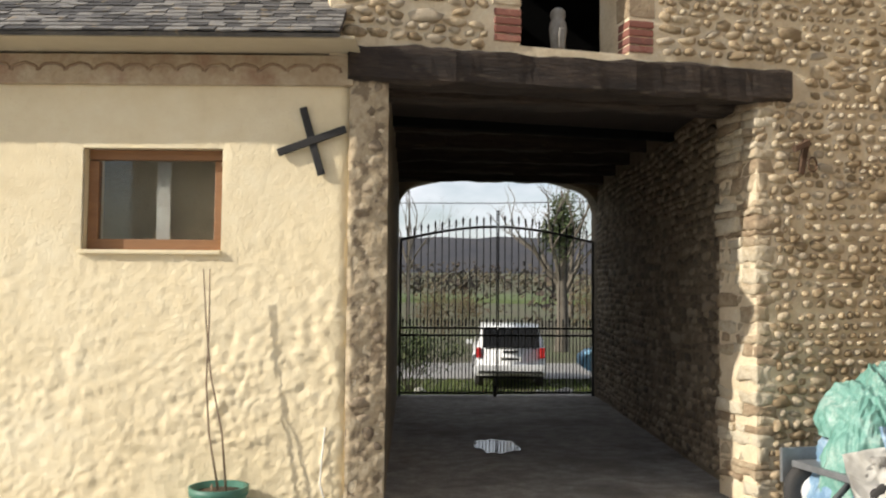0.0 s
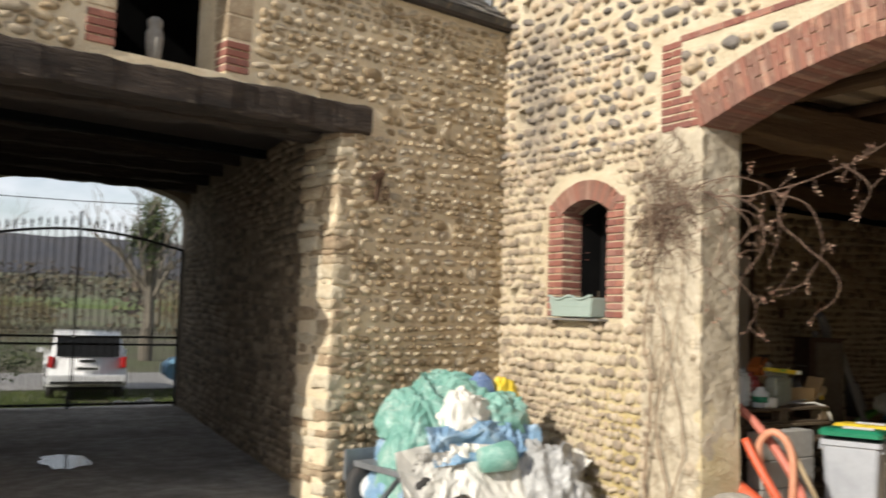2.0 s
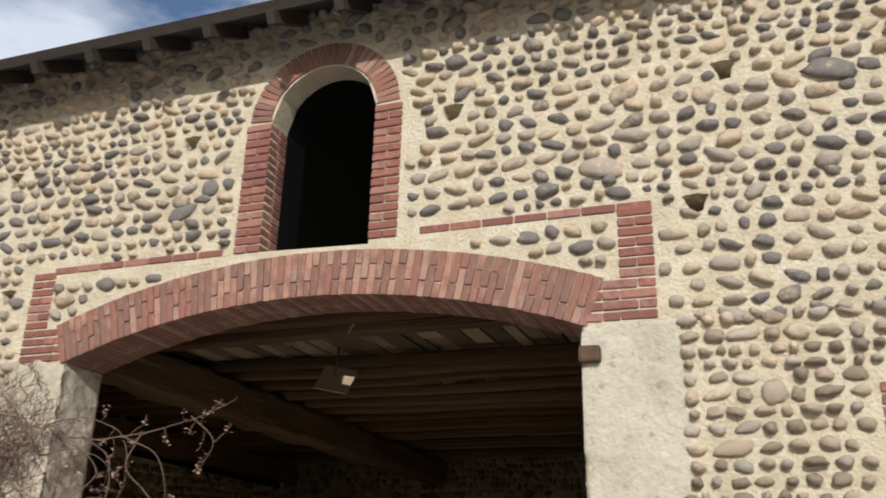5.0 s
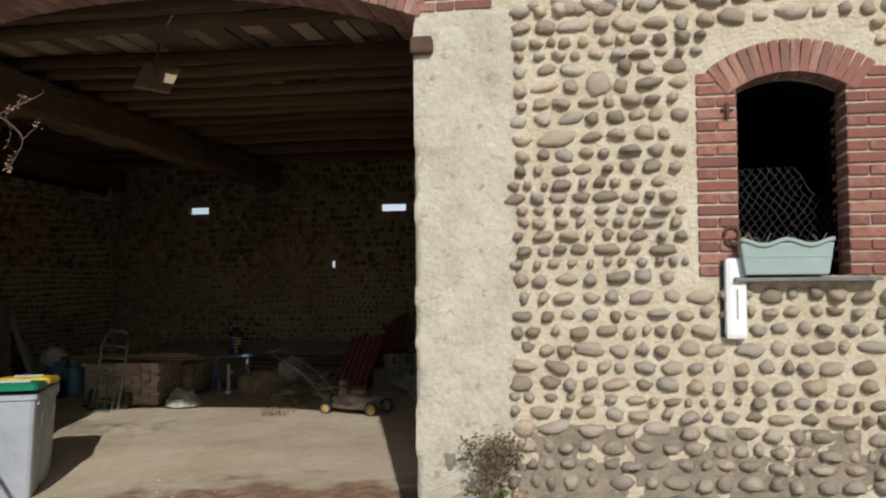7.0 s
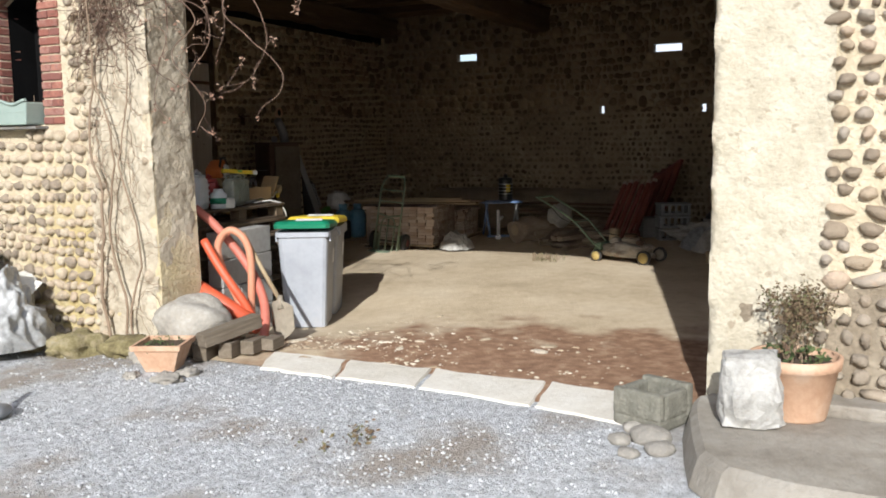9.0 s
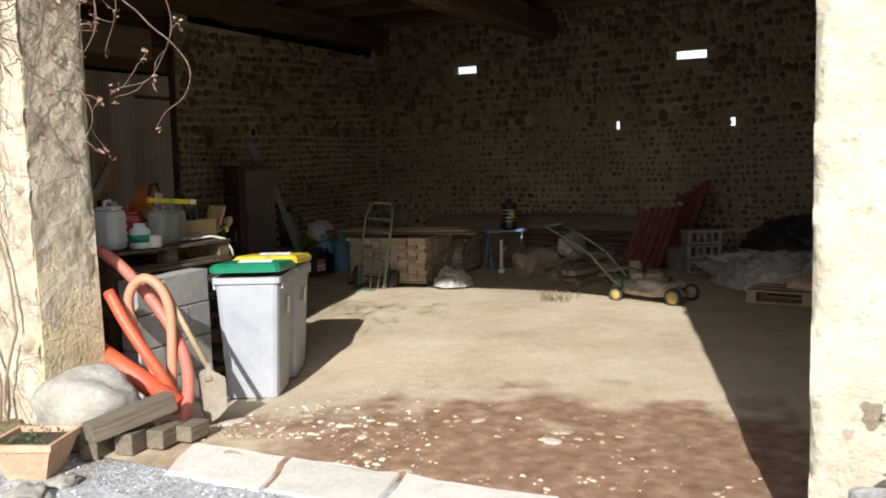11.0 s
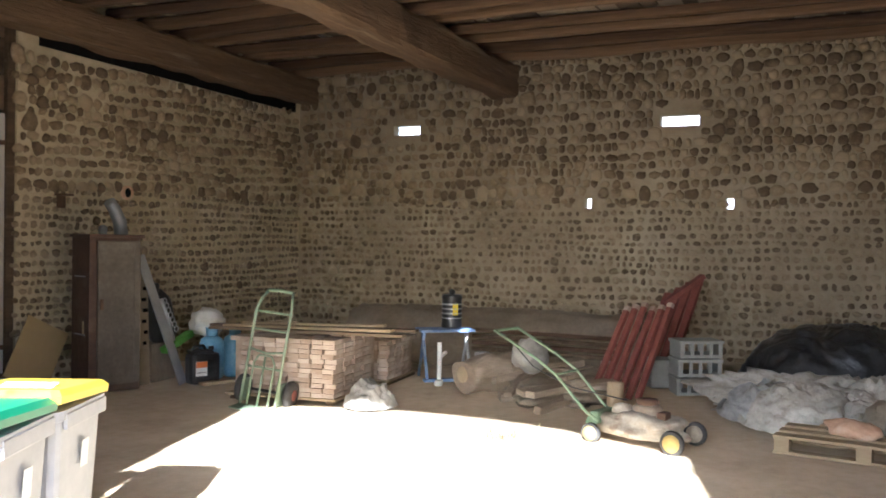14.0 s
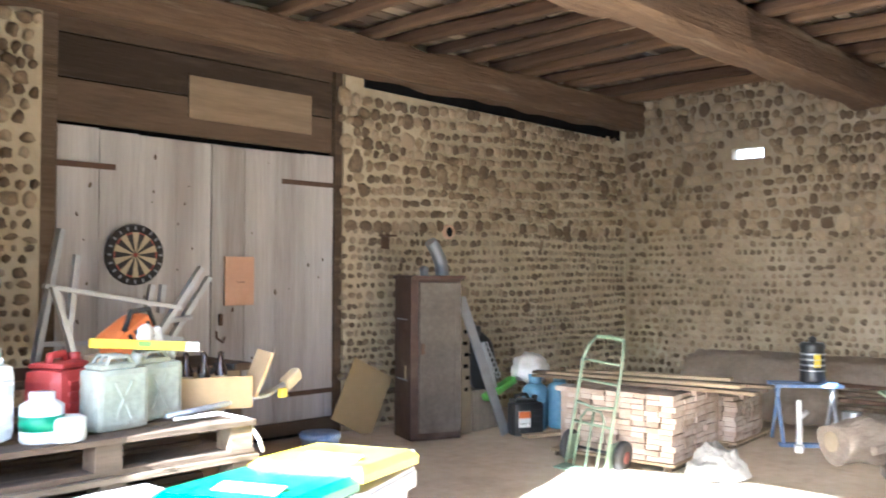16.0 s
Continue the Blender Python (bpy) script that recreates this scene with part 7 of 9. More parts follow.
# the jumble stands on the pallet stack, a little under full size
fit = X((6.59, 3.287, 1.49)) @ Matrix.Scale(0.85, 4) @ X((-6.59, -3.287, -1.49))
for ob in set(bpy.data.objects) - before:
    if ob.parent is None:
        ob.matrix_basis = fit @ ob.matrix_basis
blue_b = thing("bucket", "blue plastic bucket beside the bench", "bucket", X((10.2, 8.0, 0.012)))
part("shell", lathemesh([(0.10, 0), (0.125, 0.46), (0.135, 0.46), (0.135, 0.49), (0.125, 0.50), (0.01, 0.50)], 20), "blue_paint", blue_b)

# old bench with a trestle on it
bench = thing("workbench", "rough dark workbench heaped with tools behind the pallets", "workbench", X((9.05, 8.85, 0.02)))
part("top", boxmesh((0, 0, 0.90), (1.9, 0.7, 0.05), None, 0.006), "old_wood", bench)
for sx in (-0.85, 0.85):
    for sy in (-0.28, 0.28):
        part("leg", boxmesh((sx, sy, 0.44), (0.08, 0.08, 0.88), None, 0.005), "old_wood", bench)
part("shelf", boxmesh((0, 0, 0.35), (1.7, 0.6, 0.03)), "old_wood", bench)
tres = thing("trestle", "aluminium folding trestle lying upside down on the bench", "trestle", X((9.35, 8.95, 0.97)))
legs = [[(-0.62, 0, 0.0), (-0.45, 0.05, 0.86)], [(-0.35, 0.2, 0.0), (-0.28, 0.2, 0.70)], [(0.10, 0, 0.02), (0.52, 0.0, 0.62)], [(0.32, 0.2, 0.0), (0.70, 0.2, 0.55)], [(-0.55, -0.1, 0.50), (-0.40, -0.1, -0.0)], [(0.16, 0.1, 0.30), (0.20, 0.1, 0.50)], [(0.26, 0.1, 0.30), (0.28, 0.1, 0.50)]]
for a, b in legs:
    d = (Vector(b) - Vector(a))
    part("leg", boxmesh((Vector(a) + Vector(b)) / 2, (0.05, 0.04, d.length), d.to_track_quat("Z", "Y").to_matrix(), 0.006), "alu", tres)
for a, b in (((-0.58, -0.02, 0.50), (0.35, -0.02, 0.34)), ((-0.5, 0.2, 0.12), (0.40, 0.2, 0.10)), ((0.30, 0.1, 0.24), (0.55, 0.2, 0.26))):
    d = (Vector(b) - Vector(a))
    part("rail", boxmesh((Vector(a) + Vector(b)) / 2, (0.05, 0.03, d.length), d.to_track_quat("Z", "Y").to_matrix(), 0.006), "alu", tres)
gl = thing("glass_lantern", "small wire and glass lantern by the cobbled wall", "lantern", X((8.50, 9.2, 0.95)))
for sx in (-1, 1):
    for sy in (-1, 1):
        part("wire", tubemesh([(sx * 0.06, sy * 0.06, 0), (sx * 0.07, sy * 0.07, 0.62)], 0.006, 5), "zinc", gl)
for z in (0.02, 0.5, 0.62):
    part("hoop", boxmesh((0, 0, z), (0.15, 0.15, 0.012), None, 0.003), "zinc", gl)

# ---- locker and what leans beside it ----
lk = thing("locker", "dusty dark brown metal locker with a slightly open door", "locker", X((12.40, 9.24, 0.03)) @ RZ(-21))
part("carcass", boxmesh((0, 0.02, 0.74), (0.50, 0.40, 1.46), None, 0.006), "locker", lk)
part("top_cap", boxmesh((0, 0.0, 1.485), (0.54, 0.46, 0.03), None, 0.006), "locker", lk)
dr = part("door", boxmesh((0.03, -0.20, 0.76), (0.42, 0.02, 1.36), None, 0.005), "locker_door", lk, "dusty grey-brown locker door")
part("middle_rail", boxmesh((0.03, -0.212, 0.78), (0.36, 0.010, 0.04), None, 0.002), "locker_door", dr)
for c, s_ in (((-0.145, -0.213, 0.76), (0.06, 0.010, 1.34)), ((0.205, -0.213, 0.76), (0.06, 0.010, 1.34)), ((0.03, -0.213, 1.40), (0.29, 0.010, 0.06)), ((0.03, -0.213, 0.12), (0.29, 0.010, 0.08))):
    part("door_stile", boxmesh(c, s_, None, 0.003), "locker_door", dr)
part("handle", boxmesh((-0.15, -0.225, 0.84), (0.03, 0.03, 0.10), None, 0.006), "rusty", dr)
for z in (0.55, 1.10):
    part("side_strip", boxmesh((-0.253, 0.02, z), (0.008, 0.24, 0.012)), "zinc", lk, "bright scratched strip")
part("scrap_label", boxmesh((-0.254, -0.06, 0.62), (0.006, 0.03, 0.12)), "dart_cream", lk)
fl = thing("flue_elbow", "bent galvanised flue pipe on top of the locker", "pipe", X((12.50, 9.28, 1.53)))
part("elbow", tubemesh([(0.12, 0, 0.0), (0.10, 0, 0.12), (0.03, 0, 0.24), (-0.04, 0, 0.32)], [0.065, 0.065, 0.06, 0.058], 16), "zinc", fl)
part("jar", lathemesh([(0.04, 0), (0.045, 0.07), (0.02, 0.09)], 12, X((-0.10, 0.02, 0))), "zinc", fl)
fb = thing("fibreboard_sheet", "tan fibreboard sheet leaning against the wall", "board", X((11.98, 9.72, 0.02)) @ RZ(-12))
part("sheet", boxmesh((0.05, 0.05, 0.36), (0.46, 0.012, 0.62), R3("Y", 28) @ R3("X", -8), 0.002), "fibreboard", fb)
hb = thing("perforated_plank", "tall pale perforated board leaning beside the locker", "board", X((12.84, 9.16, 0.02)))
part("board", boxmesh((0, 0.05, 0.62), (0.14, 0.05, 1.24), R3("X", -4) @ R3("Y", 2), 0.004), "mortar_inside", hb)
for k in range(8):
    # near-black inlays paint the dark holes of the board
    part("slot", boxmesh((0.02 * (k % 2), 0.015 + 0.002 * k, 0.2 + 0.11 * k), (0.05, 0.02, 0.035), R3("X", -4)), "shade_black", hb)
pl = thing("metal_plank", "grey metal plank leaning against the wall", "plank", X((12.99, 8.84, 0.02)))
part("plank", boxmesh((-0.14, 0.12, 0.66), (0.11, 0.02, 1.36), R3("X", -11) @ R3("Y", -15), 0.004), "alu", pl)
spr = thing("backpack_sprayer", "black backpack sprayer with a silver lance", "sprayer", X((13.12, 9.30, 0.02)))
part("stand", boxmesh((0, 0, 0.20), (0.36, 0.26, 0.40), None, 0.01), "dusty_sheet", spr, "dusty crate underneath")
part("tank", blob((0.17, 0.16, 0.34), 0.22, 5, 3), "black_can", spr, "", X((0.02, -0.04, 0.62)) @ Matrix.Rotation(radians(-16), 4, "Y"))
for k in range(7):
    part("spring_coil", tubemesh([(-0.10 + 0.030 * k + 0.03 * math.cos(q), -0.22, 0.84 - 0.05 * k + 0.03 * math.sin(q)) for q in [0.7 * w for w in range(10)]], 0.007, 5), "alu", spr)
part("lance", tubemesh([(-0.10, -0.18, 0.86), (0.0, -0.20, 0.58), (0.06, -0.2, 0.42)], 0.022, 8), "alu", spr)
part("pump_arm", boxmesh((-0.10, -0.05, 0.94), (0.14, 0.10, 0.16), None, 0.03), "black_can", spr)
part("strap", boxmesh((0.12, -0.2, 0.40), (0.44, 0.10, 0.07), R3("Y", -20), 0.02), "lime", spr, "lime green strap")
bc = jerrycan("black plastic canister with an orange and white label", "black_can", (13.18, 8.72, 0.02), -24, 0.32, 0.20, 0.36, "plastic")
part("paper_label", boxmesh((-0.06, -0.106, 0.17), (0.12, 0.006, 0.15)), "sticker", bc, "white paper label")
part("orange_label", boxmesh((-0.06, -0.110, 0.21), (0.12, 0.004, 0.06)), "orange", bc, "orange label band")
for k, (x, y) in enumerate(((13.50, 8.86), (13.76, 8.76))):
    g = thing("gas_bottle", "faded blue gas bottle on the earth floor", "gas bottle", X((x, y, 0.02)), "gas bottles")
    part("shell", lathemesh([(0.10, 0), (0.125, 0.03), (0.13, 0.08), (0.13, 0.36), (0.11, 0.42), (0.05, 0.46), (0.02, 0.47)], 22), "blue_drum", g)
    part("collar", lathemesh([(0.06, 0.44), (0.065, 0.54), (0.055, 0.54), (0.05, 0.45)], 16), "blue_drum", g)
tagged(put("paper_sack", blob((0.22, 0.16, 0.15), 0.4, 17, 3, 0.0, 2.4, 0.12), "white_sheet", None, "", X((13.62, 9.02, 0.60))), "crumpled whitish sack lying on the gas bottles", "sack")
tagged(put("floor_plank", boxmesh((0, 0, 0.015), (1.0, 0.10, 0.03), None, 0.004), "pale_board", None, "", X((13.5, 8.45, 0.03)) @ RZ(-18)), "short pale plank on the earth floor", "plank")

# ---- sack truck ----
tk = thing("sack_truck", "dusty green tubular sack truck standing in front of the tiles", "sack truck", X((12.44, 7.50, 0.0)) @ RZ(-80) @ Matrix.Rotation(radians(6), 4, "Y"))
lean = Matrix.Rotation(radians(-9), 4, "X")


def L(p):
    return lean @ Vector(p)


for s in (-1, 1):
    part("rail", tubemesh([L((s * 0.17, 0, 0.02)), L((s * 0.17, 0, 0.86)), L((s * 0.15, 0.03, 0.98)), L((s * 0.12, 0.08, 1.06))], 0.014, 8), "truck_green", tk)
    part("gusset", boxmesh(L((s * 0.18, 0.09, 0.15)), (0.012, 0.16, 0.20), None, 0.003), "truck_green", tk)
    wh = part("wheel", lathemesh([(0.02, -0.03), (0.08, -0.035), (0.12, -0.03), (0.128, 0), (0.12, 0.03), (0.08, 0.035), (0.02, 0.03)], 20, Matrix.Rotation(radians(90), 4, "Y")), "rubber", tk, "", X((s * 0.235, 0.17, 0.128)))
    part("hub", lathemesh([(0.02, -0.04), (0.05, -0.04), (0.05, 0.04), (0.02, 0.04)], 14, Matrix.Rotation(radians(90), 4, "Y")), "red_iron", wh, "dull red hub")
part("axle", tubemesh([(-0.24, 0.17, 0.128), (0.24, 0.17, 0.128)], 0.012, 8), "iron", tk)
part("toe_plate", boxmesh((0, -0.08, 0.012), (0.38, 0.20, 0.012), None, 0.003), "truck_green", tk)
for z, bow in ((0.36, 0.0), (0.52, -0.03), (0.70, 0.0), (0.86, 0.0)):
    part("cross_bar", tubemesh([L((-0.17, 0, z)), L((0, 0, z + bow)), L((0.17, 0, z))], 0.011, 8), "truck_green", tk)
part("top_bar", tubemesh([L((-0.12, 0.08, 1.06)), L((0, 0.09, 1.07)), L((0.12, 0.08, 1.06))], 0.016, 8), "mower_green", tk)
part("inner_hoop", tubemesh([L((-0.10, -0.01, 0.02)), L((-0.10, -0.01, 0.40)), L((-0.06, -0.01, 0.47)), L((0.06, -0.01, 0.47)), L((0.10, -0.01, 0.40)), L((0.10, -0.01, 0.02))], 0.010, 8), "truck_green", tk)
part("middle_bar", tubemesh([L((0, -0.01, 0.02)), L((0, -0.01, 0.46))], 0.010, 8), "truck_green", tk)

# ---- stacks of clay tiles ----
tile_mesh = bpy.data.meshes.new("tile")
bm = boxmesh((0, 0, 0), (0.215, 0.115, 0.042), None, 0.005)
bm.to_mesh(tile_mesh)
bm.free()
tile_mesh.materials.append(M["tile_pink"])


def tile_stack(label, at, rz, nx, ny, nz, mat_parent):
    s = thing("tile_stack", label, "tiles", X(at) @ RZ(rz), "stacks of clay tiles")
    part("pallet_base", boxmesh((nx * 0.11, ny * 0.06, 0.05), (nx * 0.22 + 0.06, ny * 0.12 + 0.04, 0.02)), "pale_board", s)
    for k in range(3):
        part("runner", boxmesh((nx * 0.11, 0.05 + k * (ny * 0.12 - 0.1) / 2, 0.02), (nx * 0.22, 0.07, 0.04)), "old_wood", s)
    part("core", boxmesh((nx * 0.11, ny * 0.06, 0.06 + nz * 0.022), (nx * 0.22 - 0.10, ny * 0.12 - 0.08, nz * 0.044 - 0.02)), "tile_pink", s)
    for z in range(nz):
        for i in range(nx):
            for j in range(ny):
                if 0 < i < nx - 1 and 0 < j < ny - 1 and z < nz - 1:
                    continue
                if (i == nx - 1 or j == ny - 1) and z < nz - 1:
                    continue
                if z == nz - 1 and random.random() < 0.12:
                    continue
                o = put("tile", tile_mesh, None, s)
                o.matrix_basis = X((0.11 + i * 0.22 + random.uniform(-0.016, 0.012), 0.06 + j * 0.12 + random.uniform(-0.010, 0.010), 0.083 + z * 0.044)) @ RZ(random.uniform(-6, 6))
    return s


tile_stack("square stack of dusty pink clay tiles on a pallet", (12.82, 6.93, 0.01), 7, 5, 9, 12, None)
tile_stack("lower stack of dusty clay tiles behind the first", (14.02, 7.02, 0.01), 7, 4, 6, 9, None)
for k, (dy, z, ln) in enumerate(((0.0, 0.625, 2.1), (0.14, 0.645, 1.8), (0.32, 0.63, 2.2), (0.45, 0.65, 1.5))):
    tagged(put("loose_board", boxmesh((0, 0, 0.012), (ln, 0.11, 0.024), None, 0.003), "pale_board" if k % 2 else "old_wood", None, "", X((13.05 + dy, 7.42 + 0.06 * k, z)) @ RZ(-88 + 3 * k) @ Matrix.Rotation(-0.012, 4, "Y")), "long weathered board lying on the tile stacks", "board", "boards on the tiles")
tagged(put("plastic_bag", tarp(60, 30, dome(0, 0, 0.22, 0.20, 0.0, 0.22), (0, 0, -0.1), 0.06, 6, 23), "clear_sheet", None, "", X((12.93, 6.62, 0.01))), "dusty translucent plastic bag against the pallet", "bag")

# ---- blue folding bench with a metal heater ----
wm_ = thing("folding_workbench", "blue folding workbench splashed with paint", "workbench", X((14.72, 6.70, 0.01)) @ RZ(-52))
part("jaw", boxmesh((0, -0.09, 0.54), (0.60, 0.13, 0.03), None, 0.006), "blue_paint", wm_)
part("jaw", boxmesh((0, 0.09, 0.54), (0.60, 0.13, 0.03), None, 0.006), "blue_paint", wm_)
for sx in (-0.24, 0.24):
    for a, b in (((sx, -0.22, 0.02), (sx, 0.05, 0.52)), ((sx, 0.22, 0.02), (sx, -0.05, 0.52))):
        part("leg", tubemesh([a, b], 0.018, 8), "alu" if sx > 0 else "blue_paint", wm_)
part("step", boxmesh((0, -0.22, 0.03), (0.56, 0.10, 0.03), None, 0.004), "blue_paint", wm_)
ht = thing("paraffin_heater", "dark cylindrical heater with bright metal bands", "heater", X((14.80, 6.66, 0.57)))
part("barrel", lathemesh([(0.11, 0), (0.115, 0.02), (0.11, 0.06), (0.105, 0.30), (0.115, 0.33), (0.10, 0.36), (0.01, 0.36)], 24), "black_can", ht)
for z in (0.10, 0.15, 0.20, 0.25):
    part("band", lathemesh([(0.108, z), (0.111, z + 0.008), (0.108, z + 0.016)], 24), "alu", ht)
part("yellow_label", boxmesh((-0.075, -0.075, 0.20), (0.004, 0.06, 0.12), R3("Z", 45)), "lid_yellow", ht)
part("cap", lathemesh([(0.03, 0.36), (0.035, 0.40), (0.01, 0.42)], 12), "black_can", ht)
tv = thing("plastic_valve", "white plastic T-shaped pipe fitting on the floor", "fitting", X((14.36, 6.60, 0.01)) @ RZ(20))
part("stem", tubemesh([(0, 0, 0.05), (0.02, 0, 0.44)], 0.024, 8), "white_paint", tv)
part("branch", tubemesh([(0.02, 0, 0.28), (0.10, -0.06, 0.33)], 0.020, 8), "white_paint", tv)
part("foot", boxmesh((-0.04, 0, 0.03), (0.16, 0.08, 0.06), None, 0.02), "white_paint", tv)

# ---- dusty heaps along the back wall ----
lg = thing("log", "fat dusty log with a split pale end", "log", X((14.55, 5.88, 0.0)) @ RZ(-30))
lb = tubemesh([(-0.60, 0, 0.17), (-0.3, 0.01, 0.19), (0.1, 0, 0.18), (0.55, -0.01, 0.17)], [0.15, 0.185, 0.17, 0.13], 18)
bmesh.ops.subdivide_edges(lb, edges=lb.edges[:], cuts=2, use_grid_fill=True)
for v in lb.verts:
    v.co += 0.07 * Vector((0.5 * noise.noise(v.co * 4 + Vector((0, 3, 0))), noise.noise(v.co * 4), noise.noise(v.co * 4 + Vector((7, 0, 0)))))
part("trunk", lb, "log", lg)
part("split_end", lathemesh([(0.001, 0), (0.10, 0.0), (0.08, 0.012), (0.001, 0.02)], 11, X((-0.60, 0.02, 0.19)) @ Matrix.Rotation(radians(-90), 4, "Y")), "log_end", lg, "pale split wood at the end")
rng = random.Random(91)
for k in range(20):
    x, y = rng.uniform(13.75, 15.0), rng.uniform(4.95, 5.75)
    ln = rng.uniform(0.5, 1.2)
    bm = boxmesh((0, 0, 0), (ln, rng.uniform(0.06, 0.16), rng.uniform(0.03, 0.08)), None, 0.01)
    z = 0.04 + 0.02 * (k % 7) + 0.10 * max(0, x - 14.1)
    tagged(put("timber", bm, "log", None, "", X((x, y, z + 0.02)) @ RZ(rng.gauss(-28, 16)) @ Matrix.Rotation(rng.uniform(-0.12, 0.02), 4, "Y") @ Matrix.Rotation(rng.uniform(-0.4, 0.4), 4, "X")), "flat dusty timber offcut in a low pile", "timber", "dusty timber offcuts")
cover = sheet(70, 26, lambda u, v: Vector((15.35 + 1.25 * v, 8.55 - 3.7 * u, 0.03 + 0.58 * math.sin(min(1, v * 1.6) * math.pi / 2) ** 1.3)), 0.05, 2.2, 31)
tagged(put("dust_sheet", cover, "dusty_sheet"), "long heap under a dusty brown sheet along the back wall", "dust sheet")
for k in range(4):
    tagged(put("metal_pipe", tubemesh([(15.25, 6.6, 0.30 + 0.07 * k), (15.3, 4.95, 0.28 + 0.07 * k)], 0.022, 8), "rusty" if k % 2 else "old_wood"), "long dusty pipe stacked before the back wall", "pipe", "stacked pipes")
for y in (6.5, 5.05):
    tagged(put("trestle_block", boxmesh((15.3, y, 0.13), (0.12, 0.14, 0.26), None, 0.01), "concrete"), "concrete block propping up the pipes", "block", "pipe props")

# ---- lawn mower ----
mw = thing("lawn_mower", "old dusty lawn mower with green folding handles and yellow wheels", "lawn mower", X((12.66, 4.14, 0.0)) @ RZ(77) @ Matrix.Scale(0.90, 4))
dk = blob((0.40, 0.25, 0.13), 0.30, 12, 4, 0.0, 1.6, 0.08)
for v in dk.verts:
    v.co.z = max(v.co.z, -0.07) + 0.15
part("deck", dk, "mower_deck", mw, "dusty pale deck")
part("engine", lathemesh([(0.02, 0.22), (0.13, 0.22), (0.135, 0.25), (0.12, 0.26), (0.13, 0.28), (0.12, 0.29), (0.13, 0.31), (0.10, 0.34), (0.02, 0.35)], 20, X((-0.06, 0, 0))), "dusty_sheet", mw, "dusty finned engine")
part("cowl", lathemesh([(0.09, 0.34), (0.10, 0.36), (0.085, 0.385), (0.02, 0.39)], 18, X((-0.06, 0, 0))), "rusty", mw)
part("exhaust", boxmesh((-0.23, 0.06, 0.27), (0.08, 0.12, 0.07), None, 0.015), "rusty", mw)
part("fuel_tank", blob((0.09, 0.08, 0.06), 0.2, 8, 3), "mower_deck", mw, "", X((0.14, 0.05, 0.28)))
for x, y, r in ((-0.38, -0.24, 0.10), (-0.38, 0.24, 0.10), (0.34, -0.24, 0.085), (0.34, 0.24, 0.085)):
    wh = part("wheel", lathemesh([(0.02, -0.025), (r * 0.9, -0.025), (r, -0.015), (r, 0.015), (r * 0.9, 0.025), (0.02, 0.025)], 20, Matrix.Rotation(radians(90), 4, "X")), "rubber", mw, "", X((x, y, r)))
    part("hub", lathemesh([(0.01, -0.03), (r * 0.72, -0.03), (r * 0.72, 0.03), (0.01, 0.03)], 16, Matrix.Rotation(radians(90), 4, "X")), "hub_yellow" if y > 0 else "dusty_cover", wh, "yellow wheel hub" if y > 0 else "dusty wheel hub")
for s in (-0.18, 0.18):
    part("handle_tube", tubemesh([(0.30, s, 0.18), (0.42, s, 0.24), (0.75, s * 1.05 - 0.06, 0.52), (1.00, s * 1.05 - 0.12, 0.64), (1.50, s * 1.1 - 0.22, 0.84)], 0.013, 8), "mower_green", mw, "green tubular handle")
part("handle_grip", tubemesh([(1.50, -0.42, 0.84), (1.56, -0.34, 0.83), (1.56, -0.10, 0.83), (1.50, -0.02, 0.84)], 0.014, 8), "mower_green", mw)
part("cross_brace", tubemesh([(0.75, -0.25, 0.52), (0.75, 0.13, 0.52)], 0.010, 8), "mower_green", mw)
part("handle_foot", boxmesh((0.36, 0, 0.20), (0.12, 0.42, 0.10), None, 0.02, 0.7), "mower_green", mw)
part("cable", tubemesh([(1.3, 0.0, 0.76), (1.0, 0.1, 0.56), (0.6, 0.1, 0.42), (0.1, 0.05, 0.36)], 0.006, 6), "black", mw)
tagged(put("cloth", blob((0.20, 0.17, 0.16), 0.4, 44, 3, 0.0, 2.4, 0.1), "clear_sheet", None, "", X((14.05, 5.50, 0.42))), "grey dusty cloth bundle on the heap", "cloth")
tagged(put("rubble", blob((0.6, 0.5, 0.16), 0.6, 45, 4, 0.2, 2.2, 0.3), "dusty_sheet", None, "", X((14.35, 5.25, 0.0))), "low pile of dusty rubble and sacks", "rubble")

# ---- red steel sections leaning on the back wall ----
rs = thing("steel_sections", "bundle of dull red steel sections leaning together", "steel frame", X((14.40, 4.75, 0.0)) @ RZ(-70))
for k in range(6):
    a, b = Vector((-0.24 + 0.09 * k, 0, 0.02)), Vector((0.14 + 0.085 * k, 0.32 + 0.02 * (k % 2), 0.86 + 0.02 * (k % 3)))
    d = b - a
    part("bar", boxmesh((a + b) / 2, (0.055, 0.045, d.length), d.to_track_quat("Z", "Y").to_matrix(), 0.006), "red_iron", rs)
    part("cap", boxmesh(b, (0.058, 0.05, 0.05), d.to_track_quat("Z", "Y").to_matrix(), 0.006), "tile_pink", rs, "scuffed pale end")
rs2 = thing("steel_sections", "tall dull red steel frame leaning against the wall", "steel frame", X((15.40, 4.55, 0.0)) @ RZ(-70))
for k in range(4):
    a, b = Vector((-0.25 + 0.11 * k, 0, 0.02)), Vector((0.20 + 0.115 * k, 0.55, 0.96 + 0.06 * k))
    d = b - a
    part("bar", boxmesh((a + b) / 2, (0.08, 0.05, d.length), d.to_track_quat("Z", "Y").to_matrix(), 0.006), "red_iron", rs2)
a, b = Vector((0.12, 0.40, 0.86)), Vector((0.58, 0.58, 1.16))
